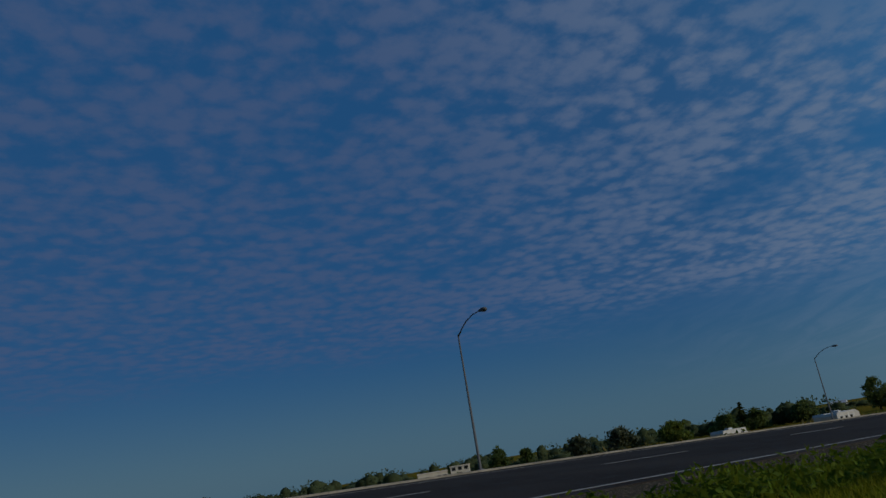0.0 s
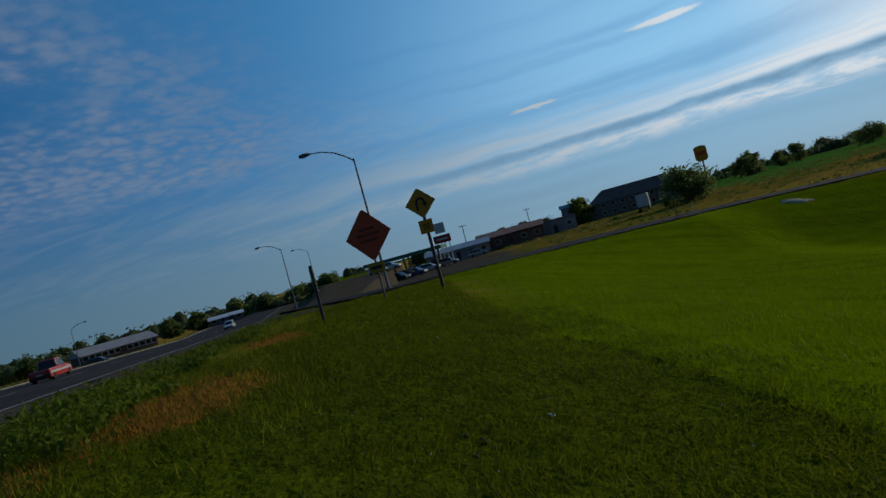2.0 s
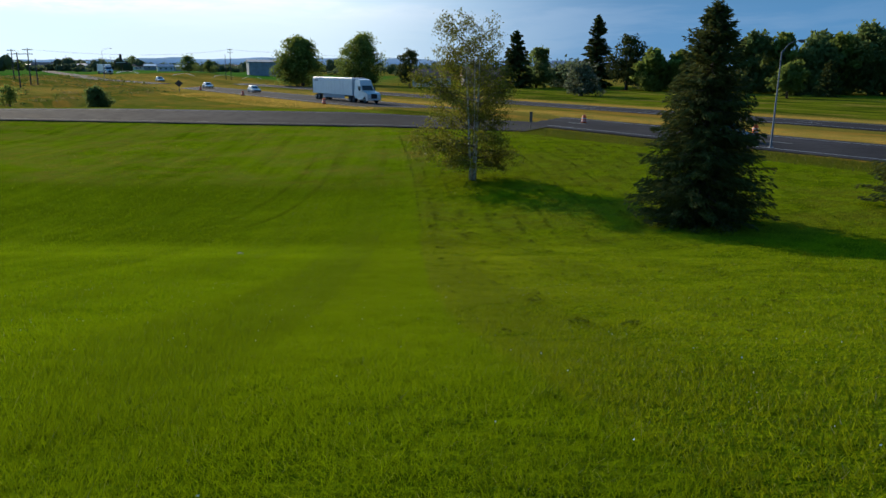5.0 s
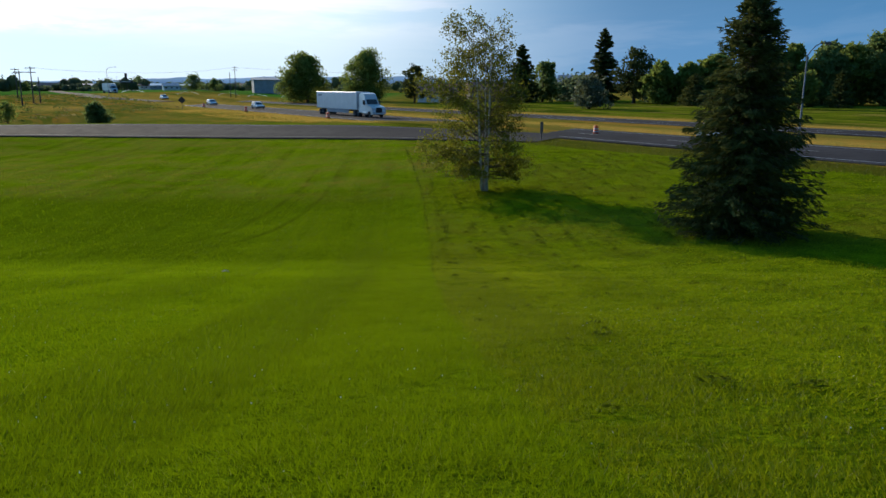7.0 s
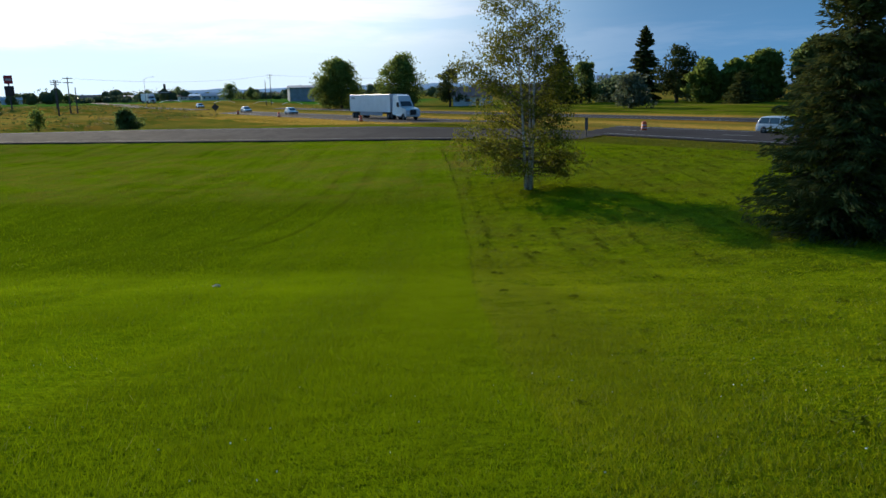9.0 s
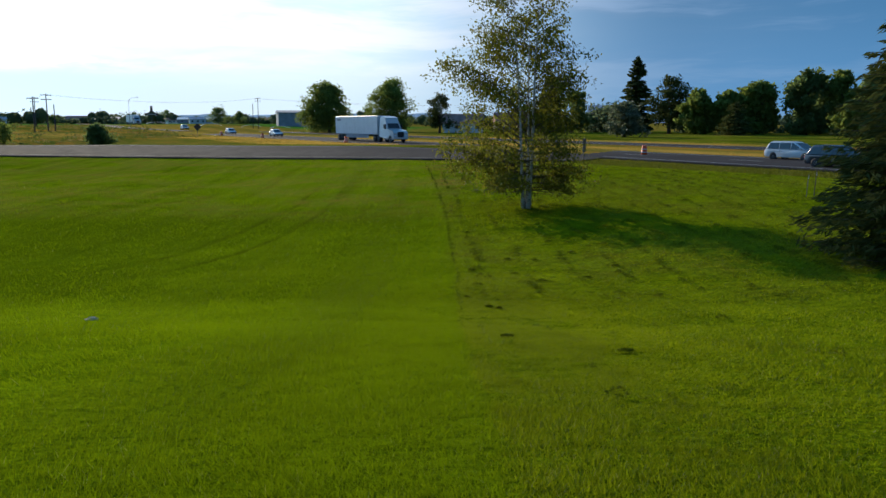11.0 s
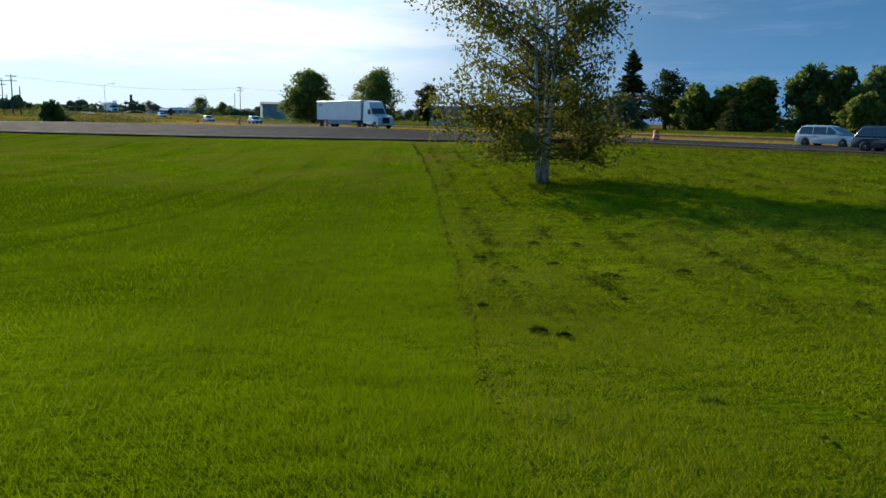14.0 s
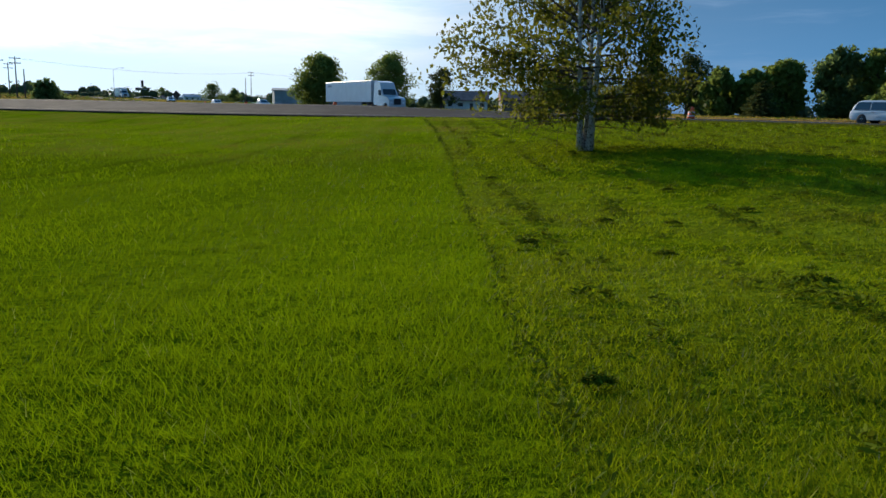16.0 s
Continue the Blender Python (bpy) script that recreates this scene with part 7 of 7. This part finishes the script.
def heap(x, y, r, high, n, rng):
    """Cut blades piled crosswise on a spot: their corners before they are set on the ground."""
    rho, a = r * np.sqrt(rng.uniform(0, 1, n)), rng.uniform(0, 2 * math.pi, n)
    c = np.stack([x + 1.5 * rho * np.cos(a), y + 0.8 * rho * np.sin(a), 0.030 + high * (1 - (rho / r) ** 2) * rng.uniform(0.3, 1.0, n)], 1)
    turn, tilt = rng.uniform(0, 2 * math.pi, n), rng.normal(size=n) * 0.45
    d = np.stack([np.cos(turn) * np.cos(tilt), np.sin(turn) * np.cos(tilt), np.sin(tilt)], 1) * (0.30 * r + 0.016) * rng.uniform(0.5, 1.2, (n, 1))
    side = np.stack([-np.sin(turn), np.cos(turn), rng.normal(size=n) * 0.8], 1) * (0.0042 + 0.03 * r)
    return np.stack([c - d, c + side, c + d, c - side], 1).reshape(-1, 3)


def clippings():
    """Heaps of cut grass that the mower left in rows."""
    rng = np.random.default_rng(31)
    k = 42000
    xs, ys = rng.uniform(-3.5, 17, k), rng.uniform(1.5, 60, k)
    u = (xs - mow_line(ys)) / 1.22
    rows = np.abs((u + 0.1 * np.sin(ys * 0.5)) % 1.0 - 0.55)
    # rows stand out on the level ground, and fray into loose lumps on the slope
    near_row = np.exp(-(rows / 0.065) ** 2) * smooth01(24, 31, ys)
    loose = vnoise(xs, ys, 1.7, 34) * np.interp(ys, [0, 21, 27, 60], [0.02, 0.025, 0.05, 0.07])
    ok = (u > 0.2) & (np.maximum(1.9 * near_row * vnoise(xs, ys, 0.6, 35) ** 1.3, loose) > rng.uniform(0, 1, k)) & (highway_m(xs, ys) < 44.5) & (np.hypot(xs - 1.72, ys - 42.7) > 0.6)
    parts = []
    for x, y in zip(xs[ok], ys[ok]):
        b = rng.uniform() ** 5
        parts.append(heap(x, y, 0.036 + 0.06 * b, 0.055 + 0.040 * b, int(18 + 36 * b), rng))
    for x, y, r in ((-0.54, 30.7, 0.15), (0.56, 30.06, 0.12), (1.12, 28.65, 0.15), (-0.73, 37.8, 0.14), (-0.2, 25.15, 0.11), (-0.02, 24.95, 0.08), (0.5, 32.55, 0.12), (1.25, 32.47, 0.12),
                    (2.43, 33.44, 0.13), (-0.62, 26.38, 0.07), (1.14, 19.44, 0.11), (-0.05, 21.0, 0.10), (0.9, 26.9, 0.06), (2.3, 29.4, 0.12), (3.3, 31.2, 0.12), (1.9, 35.3, 0.13)):
        parts.append(heap(x, y, 0.58 * r, 0.14 * r + 0.020, 120, rng))
    p = np.concatenate(parts)
    p[:, 2] += land(p[:, 0], p[:, 1])
    me = fast_mesh("grass_clippings", p, np.arange(len(p)).reshape(-1, 4), M_CLIP)
    tagged(part("grass_clippings", me, M_CLIP), "dark heaps of cut grass left in rows", "grass", kind="stuff")


clippings()


def mow_edge():
    """Dark leaves that paint the shade in the groove where the mower's last pass ended."""
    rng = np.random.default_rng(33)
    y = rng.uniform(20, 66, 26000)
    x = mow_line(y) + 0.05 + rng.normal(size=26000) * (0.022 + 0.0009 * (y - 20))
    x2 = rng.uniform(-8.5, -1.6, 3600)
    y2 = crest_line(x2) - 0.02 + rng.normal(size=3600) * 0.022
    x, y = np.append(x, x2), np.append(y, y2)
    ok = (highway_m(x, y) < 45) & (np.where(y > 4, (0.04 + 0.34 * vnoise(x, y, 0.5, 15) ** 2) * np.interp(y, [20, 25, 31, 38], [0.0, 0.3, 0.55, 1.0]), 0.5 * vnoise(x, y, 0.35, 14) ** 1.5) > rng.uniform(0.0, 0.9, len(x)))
    p = np.stack([x[ok], y[ok], land(x[ok], y[ok]) + 0.01 + 0.03 * rng.uniform(0, 1, ok.sum())], 1)
    v, f = cards(p, 0.017, rng, 2.4)
    tagged(part("thatch_row", fast_mesh("thatch_row", v, f, M_EDGE_SHADE), M_EDGE_SHADE), "row of dark leaves painting the shaded groove along the mower's edge", "grass", kind="stuff")


mow_edge()


def clover():
    rng = np.random.default_rng(32)
    x, y = rng.uniform(-9, 4, 900), rng.uniform(-1.5, 13, 900)
    ok = rng.uniform(0, 1, 900) < 0.5 + 0.5 * np.sin(x * 0.8) * np.sin(y * 0.6)
    p = np.stack([x[ok], y[ok], land(x[ok], y[ok]) + 0.07], 1)
    v, f = cards(np.repeat(p, 3, 0), 0.010, rng, 1.0)
    tagged(part("clover_flowers", fast_mesh("clover_flowers", v, f, M_CLOVER), M_CLOVER), "small white clover flowers dotted in the grass", "flowers", kind="stuff")


clover()


def dry_spots(x, y, rng):
    return (dry_mask(x, y) > rng.uniform(0.35, 1.0, len(x))) & (upper_sd(x, y)[1] < 6)


blades("dry_grass", "short straw-coloured dry grass in patches on the crest", M_STRAW, 200000, (-16, 0), (-7, 0), dry_spots, 0.045, 0.006, 28)


def rough_strip(x, y, rng):
    m = highway_m(x, y)
    return (m > 44.8) & (m < 51.2) & (vnoise(x, y, 1.2, 9) + 0.4 > rng.uniform(0, 1, len(x)))


blades("rough_grass", "uncut dark grass along the highway's edge", M_ROUGH, 560000, (-24, 62), (8, 90), rough_strip, 0.15, 0.018, 29)


def dry_verge(x, y, rng):
    m = highway_m(x, y)
    strips = ((m > 38.0) & (m < 51.0) & (x < -16) & (y > 100)) | ((m > 64.6) & (m < 68.5)) | ((m > 88.8) & (m < 93.0)) | ((m > 45.5) & (m < 50.6) & (x < -10))
    return strips & (vnoise(x, y, 3.5, 19) > rng.uniform(0.15, 0.75, len(x)))


blades("dry_grass", "tall straw-coloured grass on the highway verges", M_HAY, 330000, (-75, 75), (10, 160), dry_verge, 0.26, 0.020, 30)


def weeds():
    """Leafy weeds in clumps on the verge of the upper road."""
    rng = np.random.default_rng(41)
    pts = []
    xs, ys = np.append(rng.uniform(-38, 3, 2000), rng.uniform(-17, 2, 3400)), np.append(rng.uniform(-14, 0, 2000), rng.uniform(-9, 0, 3400))
    s, d = upper_sd(xs, ys)
    ok = (d > 1.2) & (d < 6.8) & (vnoise(xs, ys, 1.4, 12) + 0.25 * smooth01(2, 5, d) > rng.uniform(0.40, 1.0, len(xs))) & (dry_mask(xs, ys) < 0.75)
    xs, ys = np.append(xs[ok], [-5.4, -5.8, -5.1, -5.6, -13.5, -13.0]), np.append(ys[ok], [-3.2, -3.3, -3.0, -3.5, -3.6, -3.4])
    for k, (x, y) in enumerate(zip(xs, ys)):
        big = 1.3 if k >= len(xs) - 6 else 0.3 + 0.9 * rng.uniform() ** 2.0
        n = int(70 * big + 14)
        h = rng.uniform(0.0, 1.0, n) ** 0.8
        r = 0.30 * big * np.sqrt(rng.uniform(0, 1, n)) * (1.1 - 0.6 * h)
        a = rng.uniform(0, 2 * math.pi, n)
        pts.append(np.stack([x + r * np.cos(a), y + r * np.sin(a), h * 0.21 * big + 0.01], 1))
    q = np.concatenate(pts)
    q[:, 2] += land(q[:, 0], q[:, 1])
    v, f = cards(q, 0.034, rng, 1.8)
    tagged(part("verge_weeds", fast_mesh("verge_weeds", v, f, M_WEED), M_WEED), "leafy green weeds in clumps on the road verge", "weeds", kind="stuff")


weeds()


def low_leaves():
    """Flat leafy weeds and cut stalks in the worn turf on the crest."""
    rng = np.random.default_rng(43)
    k = 6500
    x, y = rng.uniform(-13, 2.4, k), rng.uniform(-3.4, 1.3, k)
    ok = (upper_sd(x, y)[1] < 2.5) & (dry_mask(x, y) < 0.5) & (0.7 * vnoise(x, y, 1.6, 73) + 0.5 * vnoise(x, y, 5.0, 74) > rng.uniform(0.4, 0.85, k))
    pts = []
    for cx, cy in zip(x[ok], y[ok]):
        n = rng.integers(6, 20)
        p = rng.normal(size=(n, 3)) * np.array([0.035, 0.035, 0.0])
        p[:, 2] = rng.uniform(0.01, 0.045, n)
        pts.append(p + np.array([cx, cy, 0]))
    p = np.concatenate(pts)
    p[:, 2] += land(p[:, 0], p[:, 1])
    v, f = cards(p, 0.015, rng, 1.7)
    tagged(part("turf_weeds", fast_mesh("turf_weeds", v, f, M_LOWLEAF), M_LOWLEAF), "low leafy weeds in the worn turf on the crest", "weeds", kind="stuff")


low_leaves()


def tuft(x, y, size, seed, n=80, high=0.06):
    """A thick tuft of dark grass in the lawn."""
    rng = np.random.default_rng(seed)
    a, r = rng.uniform(0, 2 * math.pi, n), size * np.sqrt(rng.uniform(0, 1, n))
    px, py = x + r * np.cos(a) * 1.6, y + r * np.sin(a)
    root = np.stack([px, py, land(px, py)], 1)
    h = high * rng.uniform(0.6, 1.3, n)
    b = rng.uniform(0, 2 * math.pi, n)
    tip = root + np.stack([np.cos(b) * h * 0.7, np.sin(b) * h * 0.7, h], 1)
    sx = np.stack([np.cos(a), np.sin(a), 0 * a], 1) * 0.004
    v = np.stack([root - sx, root + sx, tip], 1).reshape(-1, 3)
    tagged(part("grass_tuft", fast_mesh("grass_tuft", v, np.arange(3 * n).reshape(n, 3), M_TUFT), M_TUFT), "dark thick tuft of grass in the lawn", "grass tuft", "tufts in the lawn")


for k, (tx, ty, ts) in enumerate(((-0.5, 3.9, 0.16), (0.45, 2.9, 0.12), (-0.58, 30.4, 0.16), (0.6, 30.4, 0.12), (1.45, 29.5, 0.13), (-3.2, 29.8, 0.3), (-2.9, 30.1, 0.25), (0.5, 23.1, 0.12), (3.5, 30.3, 0.13), (-0.1, 20.4, 0.2))):
    tuft(tx, ty, ts * 0.36, 200 + k)
tuft(1.72, 42.62, 0.34, 230, 420, 0.16)


def verge_grass(x, y, rng):
    s, d = upper_sd(x, y)
    edge = 7.2 + 0.9 * np.sin(s * 0.7) + 0.5 * np.sin(s * 2.3)
    return (d > -0.4) & (d < edge) & (dry_mask(x, y) < rng.uniform(0.3, 0.7, len(x))) & (vnoise(x, y, 0.7, 18) * smooth01(-0.4, 1.5, d) > rng.uniform(0.1, 0.6, len(x)))


blades("verge_grass", "ragged yellow-green grass on the road verge", M_VERGE, 300000, (-22, 3), (-11, 0.5), verge_grass, 0.070, 0.0034, 51)


def field_scrub(name, label, mat, count, seed, size, high):
    """Low dry weeds and scrub over the open land between the roads."""
    rng = np.random.default_rng(seed)
    x, y = rng.uniform(-190, 110, count), rng.uniform(-130, 260, count)
    m, (s, d) = highway_m(x, y), upper_sd(x, y)
    near = np.sqrt(((x[:, None] - RAMP_IN[None, ::3, 0]) ** 2 + (y[:, None] - RAMP_IN[None, ::3, 1]) ** 2).min(1))
    open_land = ((m > 90) & (m < 190) & (y > 40) & (x < -45)) | ((x < -62) & (y > 12) & (m < 50)) | ((d > 34) & (d < 95) & (x < -20))
    ok = open_land & (near > RAMP_WIDE + 7) & (vnoise(x, y, 0.12, seed) + 0.35 * vnoise(x, y, 0.6, seed + 1) > rng.uniform(0.35, 0.95, count)) & (np.hypot((x + 148) * 0.6, (y + 3) * 1.4) > 32)
    x, y = x[ok], y[ok]
    pts = []
    for cx, cy in zip(x, y):
        b = 0.3 + rng.uniform() ** 3
        n = int(8 + 16 * b)
        p = rng.normal(size=(n, 3)) * np.array([0.75, 0.75, 0.0]) * b
        p[:, 2] = rng.uniform(0, 1, n) * high * b
        pts.append(p + np.array([cx, cy, 0]))
    p = np.concatenate(pts)
    p[:, 2] += land(p[:, 0], p[:, 1])
    v, f = cards(p, size, rng, 1.5)
    tagged(part(name, fast_mesh(name, v, f, mat), mat), label, "weeds", kind="stuff")


field_scrub("dry_scrub", "dry tan weeds scattered over the open land", M_SCRUB, 5000, 61, 0.30, 0.4)
field_scrub("green_scrub", "grey-green low scrub scattered over the open land", M_SAGE, 6000, 62, 0.34, 0.55)


def rock_mesh(name, centres, sizes, mat, seed, flat=0.6):
    """Small angular stones: squashed, jittered octahedra."""
    rng = np.random.default_rng(seed)
    n = len(centres)
    base = np.array([(1, 0, 0), (-1, 0, 0), (0, 1, 0), (0, -1, 0), (0, 0, 1), (0, 0, -1)], float)
    faces = np.array([(0, 2, 4), (2, 1, 4), (1, 3, 4), (3, 0, 4), (2, 0, 5), (1, 2, 5), (3, 1, 5), (0, 3, 5)])
    v = base[None] * rng.uniform(0.6, 1.3, (n, 6, 1)) + rng.normal(size=(n, 6, 3)) * 0.15
    v[:, :, 2] *= flat
    v = v * np.asarray(sizes)[:, None, None] + centres[:, None]
    f = faces[None] + 6 * np.arange(n)[:, None, None]
    return fast_mesh(name, v.reshape(-1, 3), f.reshape(-1, 3), mat)


def shoulder_stones():
    rng = np.random.default_rng(81)
    k = 9000
    s, d = rng.uniform(-6, 26, k), 7.0 + 4.5 * rng.uniform(0, 1, k)
    # back from distances along and off the road to x and y
    x = -0.990 * s + 0.139 * d
    y = -0.139 * s - 0.990 * d - 0.85
    ok = d > 7.3 + 0.6 * np.sin(s * 0.8) + rng.uniform(0, 0.8, k)
    x, y = x[ok], y[ok]
    c = np.stack([x, y, land(x, y) + 0.004], 1)
    me = rock_mesh("shoulder_gravel", c, 0.008 + 0.022 * rng.uniform(0, 1, len(x)) ** 3, M_STONE, 82)
    tagged(part("shoulder_gravel", me, M_STONE), "loose grey-brown gravel on the road shoulder", "gravel", kind="stuff")


shoulder_stones()


def crumpled(x, y, size, name, mat, label, category, seed, flat=0.5):
    """A crumpled or lumpy small object lying on the grass."""
    rng = np.random.default_rng(seed)
    bm = bmesh.new()
    bmesh.ops.create_icosphere(bm, subdivisions=2, radius=size)
    for v in bm.verts:
        v.co *= float(rng.uniform(0.6, 1.25))
        v.co.x *= 1.5
        v.co.z *= flat
        v.co += Vector((x, y, land_z(x, y) + size * flat * 0.5))
    me = bpy.data.meshes.new(name)
    bm.to_mesh(me)
    bm.free()
    me.materials.append(mat)
    tagged(part(name, me, mat), label, category)


crumpled(-4.7, -0.46, 0.017, "paper_scrap", M_CLOVER, "crumpled scrap of white paper lying on the grass", "litter", 91)
crumpled(-6.69, 23.1, 0.07, "pale_stone", M_SAND, "pale stone lying in the long grass", "stone", 92)
for k, (cx, cy, cs) in enumerate(((-4.25, -0.85, 0.03), (-4.12, -0.80, 0.022), (-4.38, -0.92, 0.026), (-4.02, -0.9, 0.02))):
    crumpled(cx, cy, cs, "turf_clod", M_CLOD, "dark clod of torn turf on the crest", "clod", 93 + k, 0.45)


def sand_patch(x, y, w, d, seed):
    """A thin irregular spill of pale sand on the slope."""
    rng = np.random.default_rng(seed)
    rings, sides = 5, 26
    edge = 1 + 0.28 * np.sin(np.arange(sides) * 1.3) + rng.normal(size=sides) * 0.12
    vs = [(x, y, land_z(x, y) + 0.07)]
    for i in range(1, rings + 1):
        for k in range(sides):
            a, r = 2 * math.pi * k / sides, i / rings * edge[k]
            px, py = x + w * r * math.cos(a), y + d * r * math.sin(a)
            vs.append((px, py, land_z(px, py) + 0.07 * (1 - (i / rings) ** 2) + (0.03 if i < rings else -0.05)))
    fs = [(0, 1 + k, 1 + (k + 1) % sides) for k in range(sides)]
    for i in range(rings - 1):
        a = 1 + i * sides
        fs += [(a + k, a + sides + k, a + sides + (k + 1) % sides, a + (k + 1) % sides) for k in range(sides)]
    tagged(part("sand_patch", Geo().add(vs, fs), M_SAND, None, smooth=True), "thin spill of pale sand on the grass slope", kind="structure")


sand_patch(-57.7, 29.6, 0.55, 1.1, 95)
